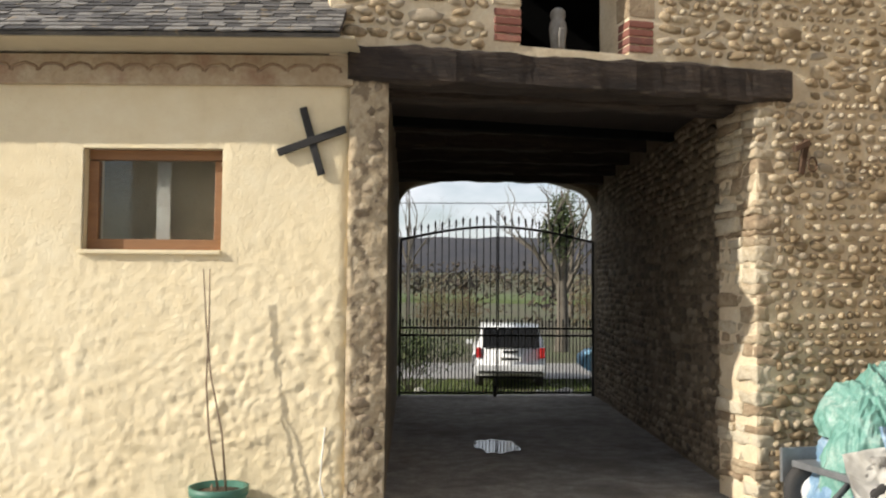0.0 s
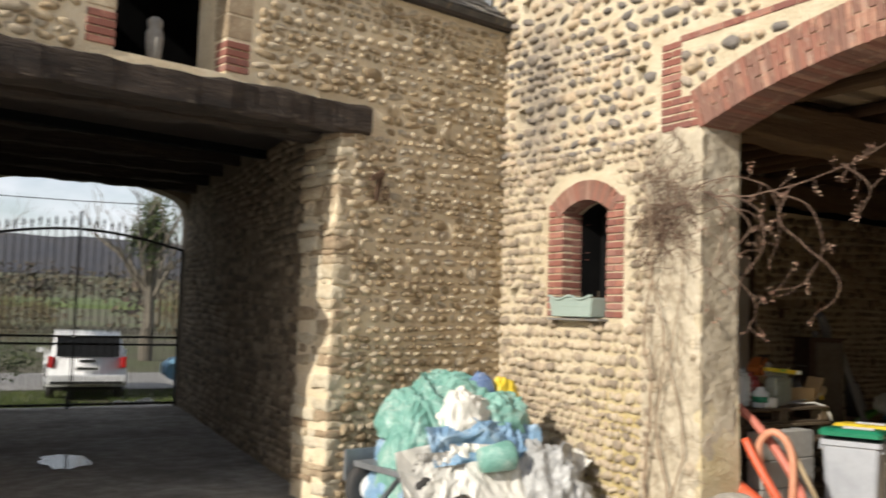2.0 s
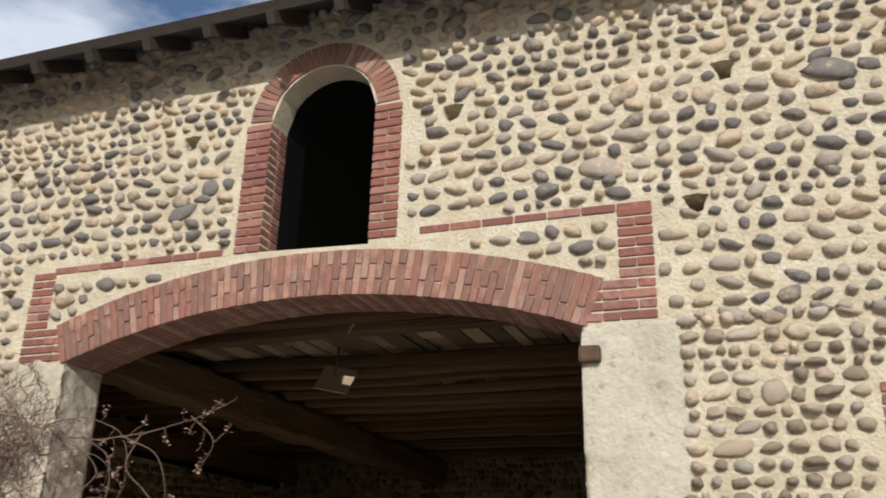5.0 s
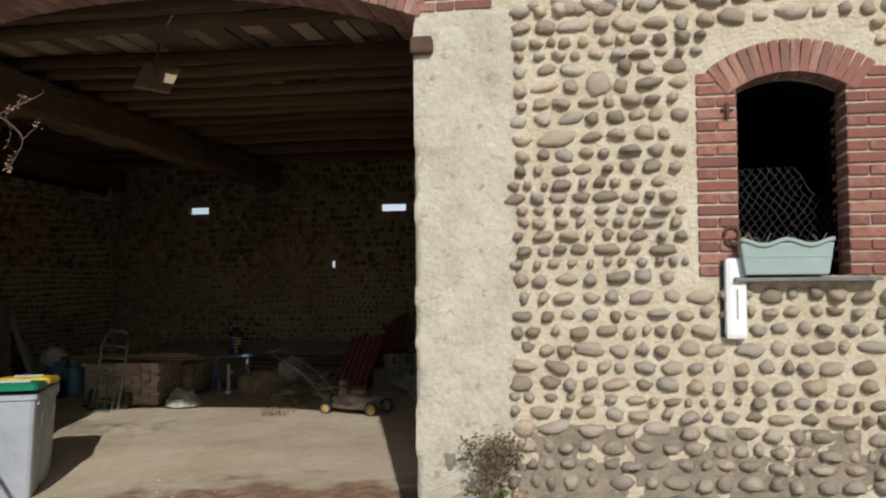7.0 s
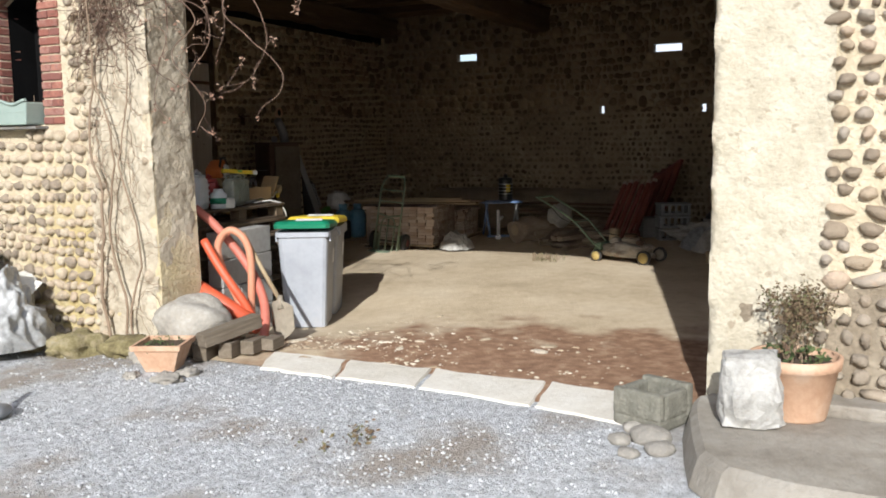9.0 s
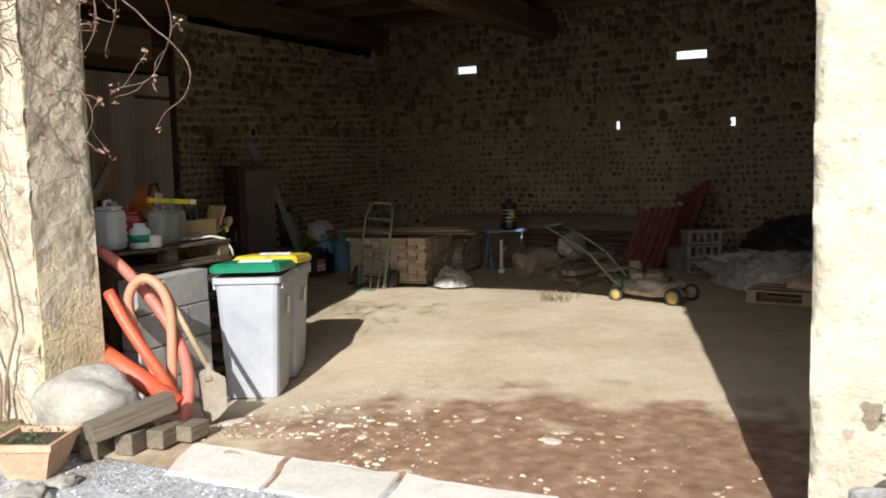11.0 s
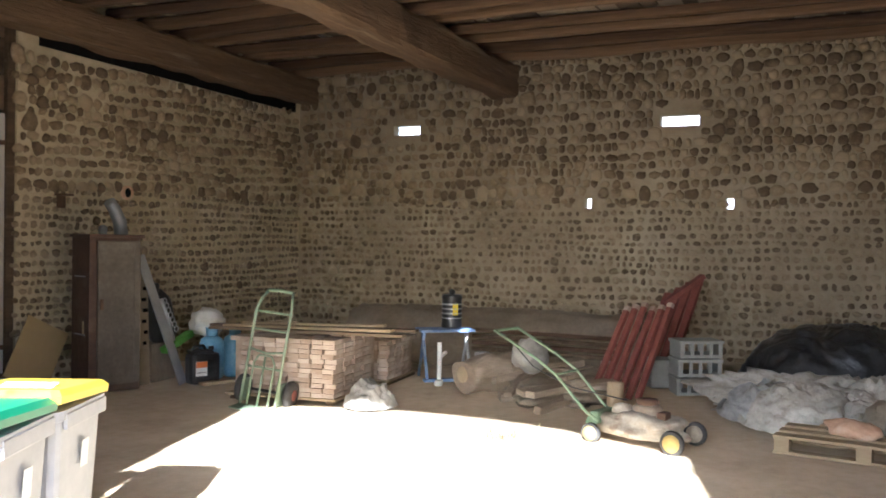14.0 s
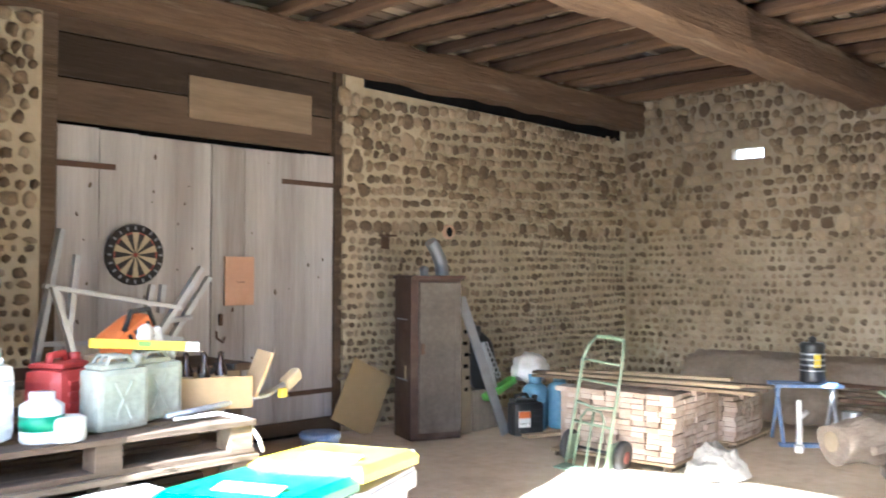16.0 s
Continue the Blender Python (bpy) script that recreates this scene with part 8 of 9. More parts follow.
part("cross_bar", boxmesh((a + b) / 2, (0.09, 0.05, (b - a).length), (b - a).to_track_quat("Z", "Y").to_matrix(), 0.006), "red_iron", rs2)


def plastic_crate(at, rz, s=(0.46, 0.32, 0.16), label="dusty grey slatted plastic crate"):
    c = thing("plastic_crate", label, "crate", X(at) @ RZ(rz), "stacked crates")
    w, d, h = s
    part("rim", boxmesh((0, 0, h), (w, d, 0.03), None, 0.005), "grey_plastic", c)
    part("base", boxmesh((0, 0, 0.02), (w * 0.94, d * 0.94, 0.03), None, 0.005), "grey_plastic", c)
    for k in range(5):
        for sy in (-1, 1):
            part("slat", boxmesh((-w * 0.42 + k * w * 0.21, sy * d * 0.45, h / 2), (0.035, 0.015, h)), "grey_plastic", c)
    for sx in (-1, 1):
        part("end", boxmesh((sx * w * 0.46, 0, h / 2), (0.015, d * 0.9, h)), "grey_plastic", c)
    return c


for k in range(3):
    plastic_crate((15.12 + 0.02 * k, 4.12, 0.01 + 0.185 * k), -65 + 3 * k)
tagged(put("grey_box", boxmesh((0, 0, 0.15), (0.34, 0.30, 0.30), None, 0.02), "grey_plastic", None, "", X((15.42, 4.50, 0.01)) @ RZ(-60)), "dusty grey plastic box", "box")
tagged(put("wood_round", lathemesh([(0.07, 0), (0.075, 0.01), (0.07, 0.30), (0.001, 0.31)], 14), "log_end", None, "", X((13.55, 4.55, 0.01))), "short pale round of wood standing on end", "wood")

# ---- heap under a black sheet, pallet in front ----
tagged(put("rubble_mound", blob((0.75, 0.9, 0.27), 0.45, 51, 5, 0.3, 2.4, 0.30), "dust_white", None, "", X((14.75, 3.0, 0.0))), "heap of pale dusty sacks and scraps", "heap")
bs = thing("black_tarpaulin", "glossy black plastic sheet over a heap", "tarpaulin", X((15.35, 2.85, 0.30)))
part("cover", tarp(150, 60, dome(0, -0.08, 0.80, 0.92, 0.0, 0.42, 0, 6.283, 0.14), (0, 0, -0.4), 0.07, 2.2, 61), "black_sheet", bs)
part("load", blob((0.55, 0.70, 0.36), 0.2, 5, 3, 0.1), "dusty_sheet", bs, "dark load underneath", X((0, 0, -0.29)))
for k, (x, y, mt, r) in enumerate(((14.05, 3.30, "pale_plastic", 0.24), (13.95, 2.75, "white_sheet", 0.20), (13.75, 3.05, "dust_white", 0.26), (14.2, 2.35, "dust_white", 0.3), (13.6, 2.5, "dust_white", 0.2))):
    tagged(put("sack", tarp(90, 40, dome(x, y, r * 1.7, r * 1.7, 0.02, r * 1.15), (x, y, -0.2), 0.09, 4.6, 70 + k), mt), "crumpled dusty plastic sack on the heap", "sack", "dusty sacks")
pallet(X((13.15, 2.55, 0.012)) @ RZ(82), "pale wooden pallet with scraps on the barn floor", "floor pallets", "pale_board")
tagged(put("orange_scrap", blob((0.20, 0.11, 0.08), 0.4, 90, 3, 0.4, 2.0, 0.1), "terracotta", None, "", X((12.98, 2.68, 0.15)) @ RZ(60)), "broken orange clay piece on the pallet", "scrap")
tagged(put("grey_scrap", blob((0.30, 0.26, 0.16), 0.4, 91, 3, 0.4, 2.0, 0.1), "dusty_cover", None, "", X((13.3, 2.35, 0.15))), "grey dusty bag of mortar on the pallet", "bag")
rp = thing("green_rope", "loose green nylon rope hanging by the dark wall", "rope", X((13.8, 1.72, 0.0)))
part("strand", tubemesh([(0, -0.15, 0.75), (0.0, -0.10, 0.6), (0.05, 0.0, 0.5), (0.02, 0.05, 0.3), (-0.05, -0.02, 0.12), (0.0, 0.1, 0.02)], 0.018, 6), "lid_green", rp)
part("strand", tubemesh([(0.02, 0.0, 0.55), (0.10, 0.1, 0.45), (0.1, 0.05, 0.25), (0.2, 0.1, 0.02)], 0.014, 6), "lid_green", rp)

# ---- slates ----
def slates(parent_m, length, slope_len, exposure, width, seed, name, label):
    """Overlapping slates on a slope given in the slab's own pose (x along the eave, y up the slope, z out)."""
    rng = random.Random(seed)
    verts, faces = [], []
    rows = int(slope_len / exposure)
    for j in range(rows):
        x = -length / 2 - rng.random() * width
        while x < length / 2:
            w = width * rng.uniform(0.75, 1.2)
            y0, y1 = -slope_len / 2 + j * exposure - 0.02, -slope_len / 2 + (j + 1) * exposure + 0.05
            lift, tw = rng.uniform(0.012, 0.022), rng.uniform(-0.004, 0.004)
            b = len(verts)
            a0, a1 = max(x, -length / 2), min(x + w - 0.004, length / 2)
            if a1 > a0:
                verts += [(a0, y0 + tw, lift), (a1, y0 - tw, lift + rng.uniform(-0.004, 0.004)), (a1, y1, 0.003), (a0, y1, 0.003), (a0, y0 + tw, lift - 0.010), (a1, y0 - tw, lift - 0.010)]
                faces += [(b, b + 1, b + 2, b + 3), (b + 4, b + 5, b + 1, b), (b + 4, b, b + 3), (b + 1, b + 5, b + 2)]
            x += w
    me = bpy.data.meshes.new(name)
    me.from_pydata(verts, [], faces)
    o = put(name, me, "slate", parent_m)
    return tagged(o, label, kind="stuff")


o = bpy.data.objects["roof_house"]
slates(o, 6.15, 5.86, 0.075, 0.13, 3, "slates", "old thin slates").location = (0, 0, 0.02)
o = bpy.data.objects["roof_passage"]
slates(o, 6.1, 5.1, 0.13, 0.22, 4, "slates", "grey slates").location = (0, 0, 0.045)


cheek = tagged(new("slate_cheek"), "small slate-hung cheek between the two roofs", "slates", kind="structure")
cheek_mesh = bpy.data.meshes.new("slate")
bm = boxmesh((0, 0, 0), (0.014, 0.19, 0.20), R3("Y", 4))
bm.to_mesh(cheek_mesh)
bm.free()
cheek_mesh.materials.append(M["lead"])
for j in range(8):
    for k in range(8):
        o = put("slate", cheek_mesh, None, cheek)
        o.matrix_basis = X((6.615 + random.uniform(-0.003, 0.003), 9.02 + 0.195 * k + 0.09 * (j % 2), 4.55 + 0.165 * j))


# ---- bricks ----
def brick_data(name, s, mat, bevel=0.006, seed=0):
    bm = boxmesh((0, 0, 0), s, None, 0.0)
    bmesh.ops.bevel(bm, geom=bm.edges[:], offset=bevel, segments=1, affect="EDGES")
    for v in bm.verts:
        v.co += 0.003 * Vector((noise.noise(v.co * 30 + Vector((seed, 0, 0))), noise.noise(v.co * 30 + Vector((0, seed, 5))), noise.noise(v.co * 30 + Vector((9, 0, seed)))))
    me = bpy.data.meshes.new(name)
    bmesh.ops.recalc_face_normals(bm, faces=bm.faces)
    bm.to_mesh(me)
    bm.free()
    me.materials.append(M[mat])
    return me


def lay(parent, me, u, v, z, rot=0.0):
    """A brick in the barn wall's own axes, turned in its plane."""
    o = new("brick", me)
    o.parent = parent
    o.matrix_basis = X((u, v + random.uniform(-0.004, 0.004), z)) @ Matrix.Rotation(rot, 4, "Y")


def surround(name, label):
    e = tagged(new(name), label, "brickwork", kind="structure")
    e.matrix_basis = BARN.copy()
    return e


# gateway arch: standing bricks, each ring position split in one long and one short brick
ring = surround("arch_surround", "flat brick arch over the barn gateway")
long_b = [brick_data("brick_long", (0.0485, 0.43, 0.212), "brick_pale", 0.003, seed=k) for k in range(3)]
short_b = [brick_data("brick_short", (0.0485, 0.43, 0.104), "brick_pale", 0.003, seed=k + 5) for k in range(3)]
h, rise = 1.98, 0.35
R = (h * h + rise * rise) / (2 * rise)
a_max = math.asin(h / R)
n = 76
full_b = [brick_data("brick_full", (0.0485, 0.43, 0.322), "brick_pale", 0.003, seed=k + 30) for k in range(3)]
uc, zc = -4.05, 3.21 + rise - R
for k in range(n + 1):
    a = -a_max + 2 * a_max * k / n
    first_long = k % 2 == 0
    if random.random() < 0.22:
        lay(ring, random.choice(full_b), uc + (R + 0.156) * math.sin(a), 0.200, zc + (R + 0.156) * math.cos(a), a)
        continue
    for me, r in ((random.choice(long_b), R + (0.100 if first_long else 0.212)), (random.choice(short_b), R + (0.266 if first_long else 0.044))):
        lay(ring, me, uc + r * math.sin(a), 0.200, zc + r * math.cos(a), a)
arch_b = [brick_data("brick_arch", (0.047, 0.20, 0.180), "brick_pale", 0.003, seed=k + 20) for k in range(3)]
flat_b = [brick_data("brick_flat", (0.215, 0.20, 0.055), "brick", seed=k + 9) for k in range(3)]
half_b = [brick_data("brick_half", (0.105, 0.20, 0.055), "brick", seed=k + 13) for k in range(3)]
# shoulders at the springing and the stepped band
for side, u_in, u_out in ((-1, -6.06, -6.48), (1, -2.04, -1.62)):
    for k in range(11):
        z = 3.25 + 0.067 * k
        wide = 0.42 if k < 4 else 0.21
        off = 0.05 if k % 2 else 0.0
        u0 = u_out
        x = 0.0
        first = True
        while x < wide - 0.02:
            me = random.choice(half_b) if (first and k % 2) or wide - x < 0.2 else random.choice(flat_b)
            w = me.vertices and (0.11 if me in half_b else 0.22)
            lay(ring, me, u0 - side * (x + w / 2) * 1 if side > 0 else u0 + (x + w / 2), 0.088, z)
            x += w
            first = False
u = -6.28
while u < -1.80:
    if not -4.78 < u < -3.30:
        lay(ring, random.choice(flat_b), u + 0.11, 0.09, 3.955)
    u += 0.222

# loft opening
loft_s = surround("loft_surround", "red brick surround of the tall loft opening")
for side, u0 in ((-1, -4.42), (1, -3.55)):
    for k in range(16):
        z = 3.96 + 0.066 * k
        if k % 2:
            lay(loft_s, random.choice(flat_b), u0 + side * 0.105, 0.085, z)
        else:
            lay(loft_s, random.choice(half_b), u0 + side * 0.05, 0.085, z)
            lay(loft_s, random.choice(half_b), u0 + side * 0.16, 0.085, z)
        lay(loft_s, random.choice(half_b), u0 + side * 0.045, 0.21, z)
for k in range(31):
    a = -1.50 + 3.0 * k / 30
    lay(loft_s, random.choice(arch_b), -3.985 + 0.532 * math.sin(a), 0.085, 4.99 + 0.51 * math.cos(a), a)


def window_surround(name, label, ua, ub, z0, z1, rise):
    w = surround(name, label)
    rows = int((z1 + 0.16 - z0) / 0.0665)
    for side, u0 in ((-1, ua), (1, ub)):
        for k in range(rows):
            z = z0 + 0.03 + 0.0665 * k
            if k % 2:
                lay(w, random.choice(flat_b), u0 + side * 0.105, 0.085, z)
            else:
                lay(w, random.choice(half_b), u0 + side * 0.05, 0.085, z)
                lay(w, random.choice(half_b), u0 + side * 0.16, 0.085, z)
            lay(w, random.choice(half_b), u0 + side * 0.046, 0.21, z)
    hh = (ub - ua) / 2
    RR = (hh * hh + rise * rise) / (2 * rise)
    am = math.asin(min(1, (hh + 0.03) / RR))
    na = max(6, round(2 * am * (RR + 0.09) / 0.0525))
    for k in range(na + 1):
        a = -am + 2 * am * k / na
        lay(w, random.choice(arch_b), (ua + ub) / 2 + (RR + 0.088) * math.sin(a), 0.080, z1 + rise - RR + (RR + 0.088) * math.cos(a), a)


window_surround("window_2", "small arched barn window framed in red brick", -7.73, -7.11, 1.70, 2.66, 0.10)
window_surround("window_3", "arched barn window framed in red brick with wire netting", -0.28, 0.29, 1.66, 2.69, 0.08)
hatch_s = tagged(new("hatch_surround"), "red brick blocks at the foot of the loft hatch", "brickwork", kind="structure")
hatch_s.matrix_basis = FRONT.copy()
for u0, side in ((1.15, -1), (2.06, 1)):
    for k in range(4):
        lay(hatch_s, random.choice(flat_b), u0 + side * 0.10, 0.085, 3.63 + 0.066 * k)
sq_block = brick_data("stone_block", (0.24, 0.22, 0.20), "quoin", 0.012)
for u0, side in ((1.15, -1), (2.06, 1)):
    for k in range(4):
        lay(hatch_s, sq_block, u0 + side * 0.11, 0.10, 3.98 + 0.205 * k)


# ---- cobbles ----
def stone_shapes(n, seed):
    shapes = []
    for k in range(n):
        bm = bmesh.new()
        bmesh.ops.create_icosphere(bm, subdivisions=2, radius=1)
        for v in bm.verts:
            p = v.co.copy()
            e = (2.1, 2.5, 3.0, 3.6)[k % 4]
            q = (abs(p.x) ** e + abs(p.z) ** e + abs(p.y) ** e) ** (1 / e)
            v.co = p / q * (1 + 0.42 * noise.noise(p * 1.2 + Vector((seed + k * 3.7, k, 0))) + 0.10 * noise.noise(p * 3.1 + Vector((k, seed, 4))))
        vs = np.array([v.co[:] for v in bm.verts])
        fs = [[v.index for v in f.verts] for f in bm.faces]
        bm.free()
        shapes.append((vs, fs))
    return shapes


SHAPES = stone_shapes(22, 2)


def courses(u0, u1, z0, z1, keep, pitch, size, gap, rng, tilt=0.0, wave=0.012, big=0.03, fill=0.43):
    """Places of cobbles in uneven courses: (u, z, half width, half height, turn)."""
    out = []
    taken = []
    z = z0
    row = 0
    while z < z1:
        ph = pitch * rng.uniform(0.78, 1.25)
        zc = z + ph / 2
        u = u0 + rng.random() * size
        rowtilt = tilt * (1 if row % 2 else -1) * rng.uniform(0.5, 1.2)
        k = rng.uniform(0.85, 1.15) * ph / pitch
        while u < u1:
            w = size * k * rng.choice((0.62, 0.75, 0.85, 0.95, 1.05, 1.25, 1.5))
            hh = ph * fill * rng.uniform(0.80, 1.12)
            zz = zc + wave * math.sin(u * 1.9 + row * 0.6) + wave * math.sin(u * 0.7 + 2) + rng.uniform(-0.1, 0.1) * ph
            if rng.random() < big:
                w, hh = max(w, size) * 1.5, hh * 1.7
                taken.append((u + w / 2, zz, w / 2, hh))
                ok = True
            else:
                ok = not any(abs(u + w / 2 - a) < b + w * 0.35 and abs(zz - c) < d + hh * 0.6 for a, c, b, d in taken[-40:])
            if ok and keep(u + w / 2, zz, w / 2, hh):
                out.append((u + w / 2, zz, w / 2, hh, rowtilt + rng.gauss(0, 0.14)))
            u += w + gap * rng.uniform(0.4, 1.7)
        z += ph
        row += 1
    return out


def cobbles(parent, name, places, mat, rng, proud=0.03, label="", yaw=0.0):
    """All the given cobbles of a wall in one mesh."""
    V, F = [], []
    base = 0
    for u, z, w, hh, t in places:
        vs, fs = rng.choice(SHAPES)
        c, s = math.cos(t), math.sin(t)
        d = proud * rng.uniform(0.75, 1.3)
        x, zz = vs[:, 0] * w, vs[:, 2] * hh
        turn = rng.gauss(0, yaw) if yaw else 0.0
        V.append(np.stack([u + c * x - s * zz, 0.012 + vs[:, 1] * d * 1.2 - d * 0.25 + turn * x, z + s * x + c * zz], 1))
        F += [[i + base for i in f] for f in fs]
        base += len(vs)
    me = bpy.data.meshes.new(name)
    me.from_pydata(np.concatenate(V).tolist(), [], F)
    me.polygons.foreach_set("use_smooth", [True] * len(me.polygons))
    o = put(name, me, mat, parent)
    return tagged(o, label or "rounded river cobbles", kind="stuff")


def near_holes(polys, pad):
    def ok(u, z, w, hh):
        for poly in polys:
            for du, dz in ((-w - pad, 0), (w + pad, 0), (0, -hh - pad), (0, hh + pad), (0, 0)):
                if inside(poly, u + du, z + dz):
                    return False
        return True
    return ok


rng = random.Random(77)
RING_OUT = [(-6.10, 3.2)] + [(uc + (R + 0.335) * math.sin(-a_max + 2 * a_max * k / 20), zc + (R + 0.335) * math.cos(-a_max + 2 * a_max * k / 20)) for k in range(21)] + [(-2.0, 3.2)]
NO_BARN = [rect(-6.47, -1.56, -0.2, 3.23), RING_OUT, rect(-6.50, -6.02, 3.2, 3.52), rect(-6.50, -6.27, 3.2, 4.0), rect(-2.06, -1.60, 3.2, 3.52), rect(-1.83, -1.60, 3.2, 4.0), rect(-6.4, -1.7, 3.925, 3.988),
           rect(-4.66, -3.32, 3.85, 5.02), [(-3.985 + 0.66 * math.sin(a), 4.98 + 0.64 * math.cos(a)) for a in (-1.5, -1.1, -0.7, -0.3, 0.1, 0.5, 0.9, 1.3, 1.55)],
           rect(-7.97, -6.87, 1.68, 2.84), rect(-7.85, -7.0, 2.7, 2.97), rect(-0.52, 0.53, 1.64, 2.86), rect(-0.40, 0.41, 2.7, 2.98), rect(-10.5, -8.93, 4.5, 6.0), *PUTLOGS]
keep = near_holes(NO_BARN, 0.004)
right_low = courses(-1.56, 0.80, 0.18, 3.15, keep, 0.086, 0.088, 0.034, rng, 0.0, 0.010, 0.012, 0.36)
pick = sorted(right_low, key=lambda p: abs(p[0] + 0.5) + abs(p[1] - 1.5) + (9 if p[1] < 0.85 else 0))
singles, rest = pick[:290], pick[290:]
single_meshes = []
for k, (vs, fs) in enumerate(SHAPES):
    me = bpy.data.meshes.new("cobble")
    me.from_pydata(vs.tolist(), [], fs)
    me.polygons.foreach_set("use_smooth", [True] * len(me.polygons))
    me.materials.append(M["cobble"])
    single_meshes.append(me)
for u, z, w, hh, t in singles:
    o = new("cobble", rng.choice(single_meshes))
    o.parent = wall_barn_front
    d = 0.044 * rng.uniform(0.75, 1.3)
    o.matrix_basis = X((u, 0.012 - d * 0.25, z)) @ Matrix.Rotation(-t, 4, "Y") @ Matrix.Diagonal((w, d * 1.2, hh, 1))
upper = courses(-10.2, 0.80, 3.17, 5.86, keep, 0.104, 0.104, 0.038, rng, 0.26, 0.02, 0.04, 0.335)
left_low = courses(-8.75, -6.45, 0.05, 3.17, keep, 0.088, 0.078, 0.026, rng, 0.20, 0.020, 0.03, 0.36)
cobbles(wall_barn_front, "cobbles", upper, "cobble_many", rng, 0.040, "rounded river cobbles in wide pale mortar")
cobbles(wall_barn_front, "brown_cobbles", rest, "cobble_warm", rng, 0.043, "rounded tan and brown cobbles in wide pale mortar")
cobbles(wall_barn_front, "pale_cobbles", [(u, z, w * 1.05, hh * 1.15, t) for u, z, w, hh, t in left_low], "cobble_tan", rng, 0.036, "pale uneven cobbles sunk in mortar", 0.15)
M["rock_warm"] = surf("rock_warm", [(0.38, 0.305, 0.215), (0.50, 0.41, 0.30), (0.58, 0.50, 0.385)], 5, 0.9, 0.5, 40, vary=0.4)


def rough_patch(name, u0, u1, z0, z1, mat, amp, seed, lift=0.012, ragged=0.05, label="", step=0.022, m=BARN, deep=None):
    """A patch of old uneven plaster with ragged edges laid on a wall."""
    nu, nz = max(4, int((u1 - u0) / step)), int((z1 - z0) / step)
    bm = bmesh.new()
    vs = []
    for j in range(nz + 1):
        row = []
        for i in range(nu + 1):
            u, z = u0 + (u1 - u0) * i / nu, z0 + (z1 - z0) * j / nz
            n1 = noise.noise((u * 5, z * 5, seed)) + 0.6 * noise.noise((u * 14, z * 14, seed + 3)) + 0.35 * noise.noise((u * 34, z * 34, seed + 7))
            e = min(u - u0, u1 - u, z1 - z) if deep is None else min(u - u0 if deep != "right" else 9, u1 - u if deep != "left" else 9, z1 - z)
            e += ragged * noise.noise((u * 7, z * 7, seed + 11))
            row.append(bm.verts.new((u, -lift * min(1.0, e / 0.03) - amp * n1 * min(1.0, max(0.0, e / 0.05)) if e > 0 else 0.03, z)))
        vs.append(row)
    for r0, r1 in zip(vs, vs[1:]):
        for i in range(nu):
            bm.faces.new((r0[i], r0[i + 1], r1[i + 1], r1[i])).smooth = True
    return tagged(put(name, bm, mat, None, "", m), label, "plaster", kind="structure")


rough_patch("trim_pillar_plaster", -6.66, -6.02, -0.05, 3.24, "pillar_grey", 0.016, 3, ragged=0.14, label="grey crumbling plaster on the gateway pillar", deep="right")
rough_patch("trim_pillar_plaster", -2.085, -1.50, 0.1, 3.22, "plaster", 0.010, 9, label="pale pitted plaster on the gateway pillar", deep="left")
rough_patch("trim_jamb_plaster", 0.0, 0.42, -0.05, 3.2, "pillar_grey", 0.016, 21, lift=0.02, label="crumbling plaster on the inner side of the pillar", m=frame_m((6.65, 6.03, 0), (1, 0)), deep="right")
rough_patch("trim_wall_foot", -2.0, 0.80, 0.12, 0.84, "splash", 0.014, 15, lift=0.006, ragged=0.30, label="dark rain-splashed render along the wall foot")
rough_patch("trim_jamb_plaster", 0.0, 0.43, 0.0, 3.2, "plaster", 0.008, 33, lift=0.014, label="pale plaster on the inner side of the gateway", m=frame_m((7.08, 2.07, 0), (-1, 0)), deep="right")
jamb_meshes = []
for k in range(5):
    bm = blob((1, 1, 1), 0.35, 200 + k, 2, 0.0, 1.1)
    me = bpy.data.meshes.new("jamb_stone")
    bm.to_mesh(me)
    bm.free()
    me.materials.append(M["rock_warm"])
    jamb_meshes.append(me)
for u, v0, n in ((-2.0, 0.14, 12), (-1.995, 0.29, 9), (-6.105, 0.06, 6), (-6.085, 0.28, 9)):
    for k in range(n):
        z = 0.15 + (k + random.uniform(-0.25, 0.25)) * 2.5 / n
        if random.random() < 0.15:
            continue
        r = random.uniform(0.05, 0.085)
        o = new("jamb_stone", random.choice(jamb_meshes))
        o.parent = wall_barn_front
        o.matrix_basis = X((u + random.uniform(-0.015, 0.03), v0 + random.uniform(-0.03, 0.03), z)) @ Matrix.Rotation(random.uniform(-0.3, 0.3), 4, "X") @ Matrix.Diagonal((r * 0.75, r * 1.35, r * 0.85, 1))

# front over the passage
NO_FRONT = [[(-0.5, -0.2), (0.13, -0.2), (0.13, 3.48), (-0.5, 3.48)], [(0.10, -0.2), (0.10, 3.25), (3.46, 3.3), (3.46, 1.4), (3.46, -0.2)], [(-0.22, 3.20), (3.58, 3.28), (3.58, 3.58), (-0.22, 3.50)], rect(0.92, 2.28, 3.5, 4.8)]
fp = courses(-0.30, 5.22, 0.05, 4.6, near_holes(NO_FRONT, 0.003), 0.080, 0.100, 0.018, rng, 0.10, 0.02, 0.02, 0.41)
cobbles(wall_front, "cobbles", fp, "cobble_brown", rng, 0.030, "tightly packed brown cobbles", 0.15)
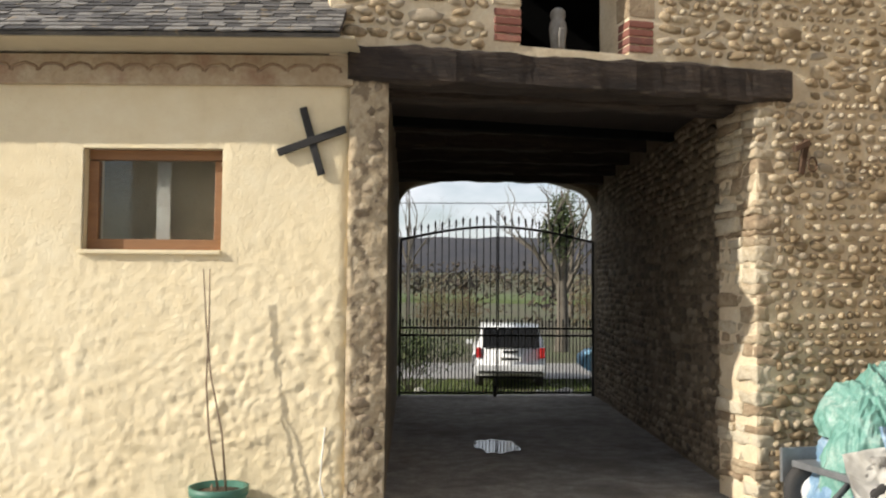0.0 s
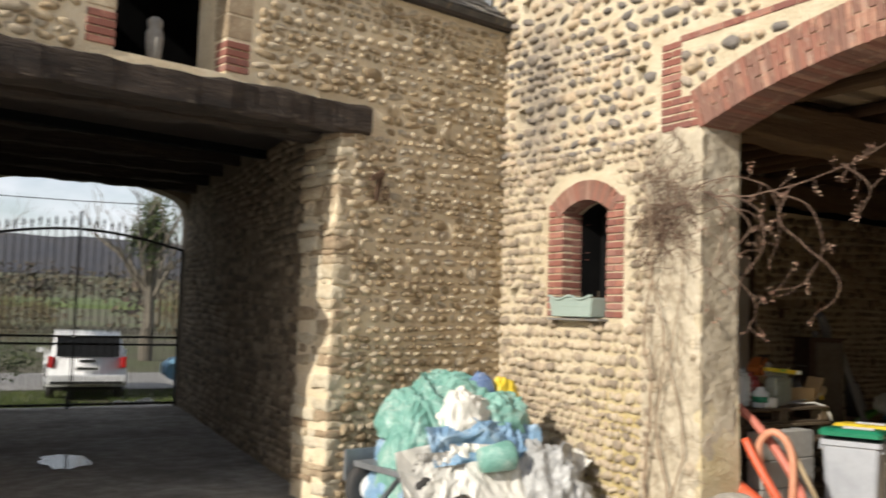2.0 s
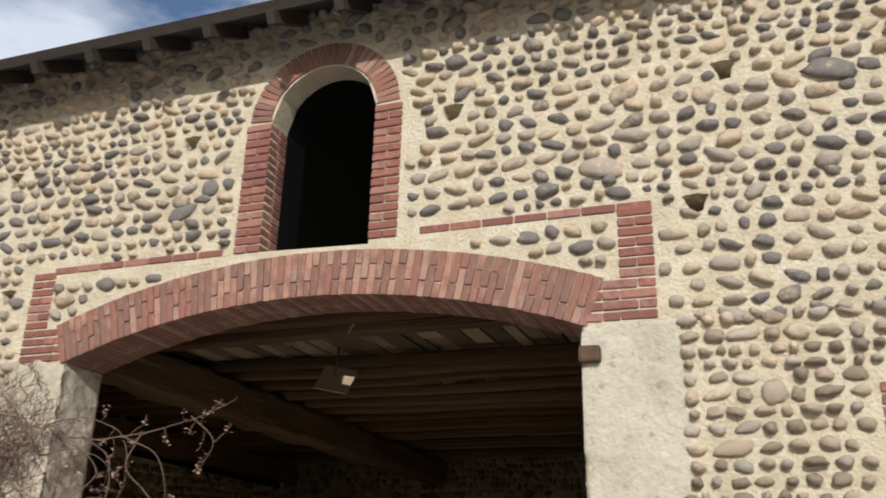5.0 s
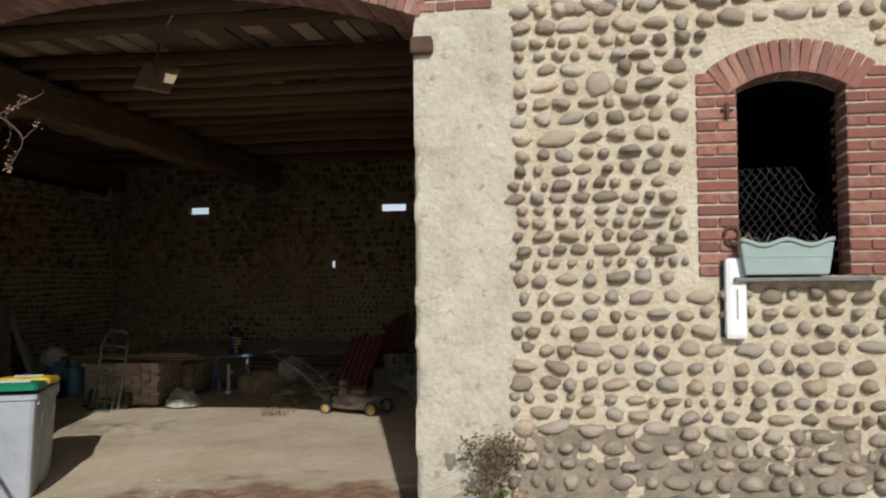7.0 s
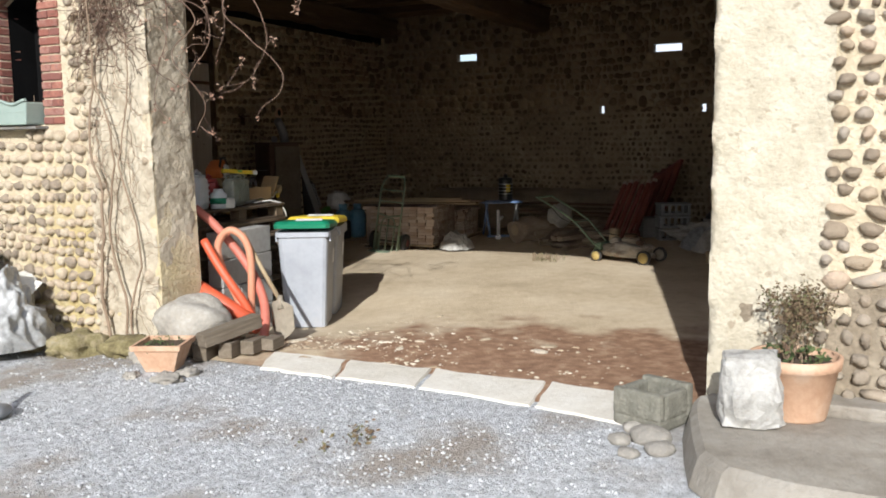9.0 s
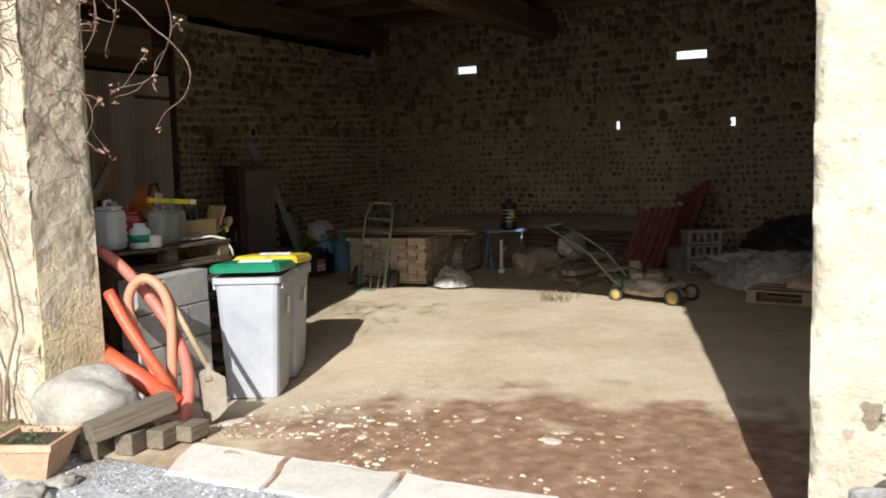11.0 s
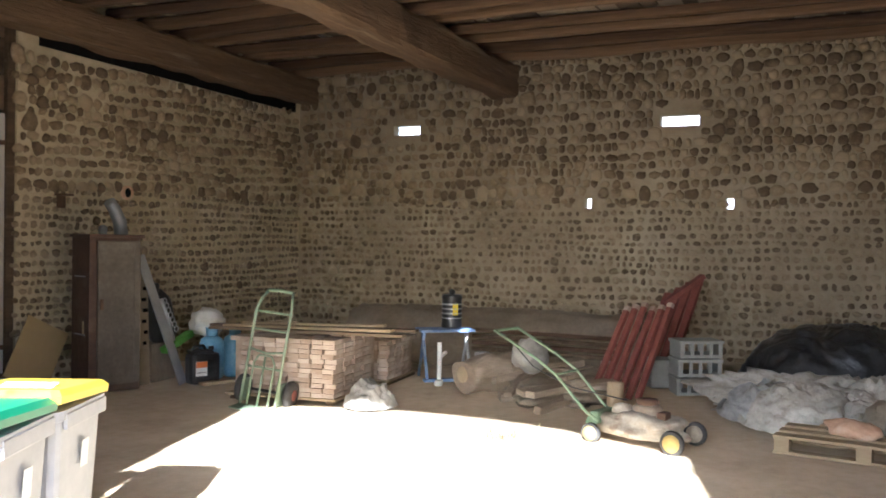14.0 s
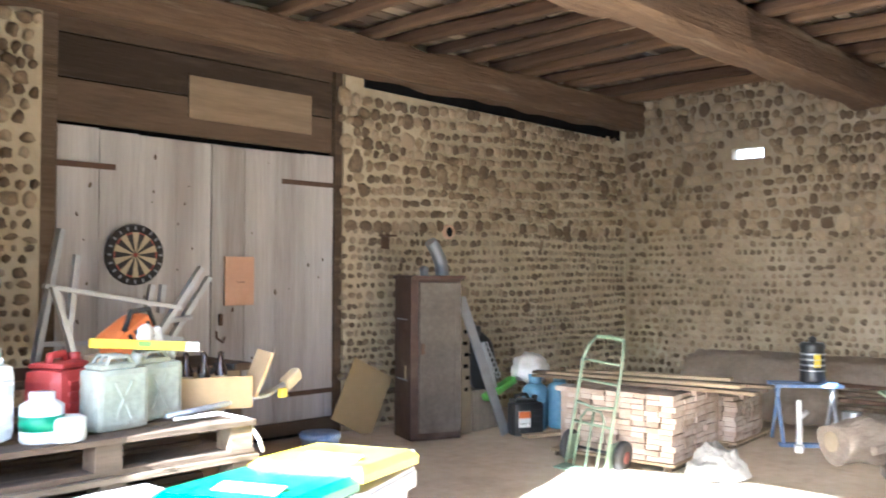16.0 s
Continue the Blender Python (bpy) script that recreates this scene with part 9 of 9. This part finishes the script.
rough_patch("trim_front_mortar", 3.24, 5.22, -0.02, 4.62, "front_mortar", 0.009, 61, lift=0.004, ragged=0.0, label="lumpy pale mortar between the cobbles", step=0.02, m=FRONT)
rough_patch("trim_pier", -0.15, 0.135, -0.02, 3.24, "pier", 0.022, 51, lift=0.012, ragged=0.01, label="eroded brown rubble of the narrow pier", step=0.016, m=FRONT, deep="left")
pier_p = courses(-0.13, 0.02, 0.05, 3.2, lambda u, z, w, h: u + w < 0.13 and rng.random() < 0.35 + 0.3 * (z < 1.8), 0.10, 0.11, 0.016, rng, 0, 0.01, 0.0, 0.44)
cobbles(wall_front, "pier_stones", pier_p, "cobble_dark", rng, 0.022, "weathered stones of the pier", 0.2)

# corner stones of the sunlit pier, reaching through the jamb
z = 0.0
while z < 3.28:
    hq = min(random.choice((0.05, 0.06, 0.07, 0.08, 0.10, 0.13)), 3.30 - z)
    cuts = [-0.02, random.uniform(0.16, 0.34), 0.56] if random.random() < 0.8 else [-0.02, random.uniform(0.10, 0.2), random.uniform(0.28, 0.4), 0.56]
    for kq, (v0, v1) in enumerate(zip(cuts, cuts[1:])):
        wq = random.choice((0.10, 0.13, 0.16, 0.20, 0.26)) if kq == 0 else 0.12
        bm = boxmesh((0, 0, 0), (wq, v1 - v0 - 0.005, hq - 0.004))
        bmesh.ops.bevel(bm, geom=bm.edges[:], offset=0.008, segments=1, affect="EDGES")
        bmesh.ops.subdivide_edges(bm, edges=[e for e in bm.edges if e.calc_length() > 0.06], cuts=2, use_grid_fill=True)
        for v in bm.verts:
            v.co += 0.030 * Vector((noise.noise(v.co * 11 + Vector((z * 9, kq, 0))), noise.noise(v.co * 11 + Vector((3, z * 9, kq))), noise.noise(v.co * 9 + Vector((kq, 7, z * 9)))))
        for f in bm.faces:
            f.smooth = True
        part("quoin", bm, "quoin", wall_front, "", X((3.165 + random.uniform(-0.030, 0.020) + 0.01 * min(1, z / 1.4) + wq / 2, (v0 + v1) / 2, z + hq / 2)) @ RZ(random.uniform(-2, 2)))
    z += hq
fill_p = courses(3.27, 3.50, 0.05, 3.25, lambda u, z, w, h: True, 0.085, 0.10, 0.012, rng, 0.1, 0.01, 0.0, 0.45)
cobbles(wall_front, "pier_stones", fill_p, "cobble_brown", rng, 0.03, "brown cobbles beside the corner stones")

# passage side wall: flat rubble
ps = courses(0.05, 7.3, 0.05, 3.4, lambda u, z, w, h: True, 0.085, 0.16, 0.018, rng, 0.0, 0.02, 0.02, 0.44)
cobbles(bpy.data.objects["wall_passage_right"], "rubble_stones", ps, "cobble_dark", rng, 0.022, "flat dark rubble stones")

# inside walls
slot_keep = near_holes([*SLOTS, rect(-8.55, -8.35, 2.9, 3.1)], 0.075)
BACK_WALL, SIDE_WALL = bpy.data.objects["wall_barn_back"], bpy.data.objects["wall_barn_side"]
low = courses(-9.92, -1.5, 0.15, 1.98, slot_keep, 0.092, 0.066, 0.030, rng, 0.0, 0.014, 0.012, 0.36)
high = courses(-9.92, -1.5, 1.98, 3.86, slot_keep, 0.114, 0.084, 0.030, rng, 0.0, 0.030, 0.04, 0.40)
# lower courses take the copy with floor light painted in
cobbles(BACK_WALL, "low_cobbles", low, "cobble_floor_lit", rng, 0.03, "lower cobbles in regular courses, floor light put into paler spots")
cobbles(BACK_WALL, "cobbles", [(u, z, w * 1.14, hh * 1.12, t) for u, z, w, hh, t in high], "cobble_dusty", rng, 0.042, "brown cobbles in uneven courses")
side_keep = near_holes([rect(9.12, 11.90, -0.2, 3.8), rect(13.28, 13.44, 1.91, 2.07), rect(12.0, 16.8, 3.36, 3.7)], 0.0)
low = courses(7.2, 16.7, 0.1, 2.0, side_keep, 0.090, 0.062, 0.032, rng, 0.0, 0.014, 0.02, 0.34)
high = courses(7.2, 16.7, 2.0, 3.38, side_keep, 0.112, 0.080, 0.038, rng, 0.0, 0.030, 0.05, 0.37)
cobbles(SIDE_WALL, "low_cobbles", low, "cobble_floor_lit", rng, 0.03, "lower cobbles in yellow mortar, floor light put into paler spots")
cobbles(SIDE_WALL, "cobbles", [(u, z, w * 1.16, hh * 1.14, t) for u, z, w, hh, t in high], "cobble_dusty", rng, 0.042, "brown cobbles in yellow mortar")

# loose gravel in the yard
gv_, gf_ = [], []
oct_v = np.array([(1, 0, 0), (-1, 0, 0), (0, 1, 0), (0, -1, 0), (0, 0, 1), (0, 0, -1)], float)
oct_f = [(0, 2, 4), (2, 1, 4), (1, 3, 4), (3, 0, 4), (2, 0, 5), (1, 2, 5), (3, 1, 5), (0, 3, 5)]
for k in range(22000):
    x, y = rng.uniform(0.3, 6.6), rng.uniform(1.2, 8.4)
    if x > 5.3 and y < 2.2:
        continue
    if noise.noise((x * 0.8, y * 0.8, 12)) > 0.15 and rng.random() < 0.8:
        continue
    r = rng.uniform(0.004, 0.011)
    a = rng.uniform(0, 6.28)
    p = oct_v * (r * rng.uniform(0.8, 1.5), r * rng.uniform(0.7, 1.1), r * rng.uniform(0.5, 0.9))
    c, s = math.cos(a), math.sin(a)
    q = np.stack([x + c * p[:, 0] - s * p[:, 1], y + s * p[:, 0] + c * p[:, 1], yard_height(x, y) + 0.004 + p[:, 2]], 1)
    base = len(gv_)
    gv_ += q.tolist()
    gf_ += [tuple(i + base for i in f) for f in oct_f]
me = bpy.data.meshes.new("loose_gravel")
me.from_pydata(gv_, [], gf_)
tagged(put("loose_gravel", me, "chip"), "loose pale grey stone chippings", "gravel", kind="stuff")
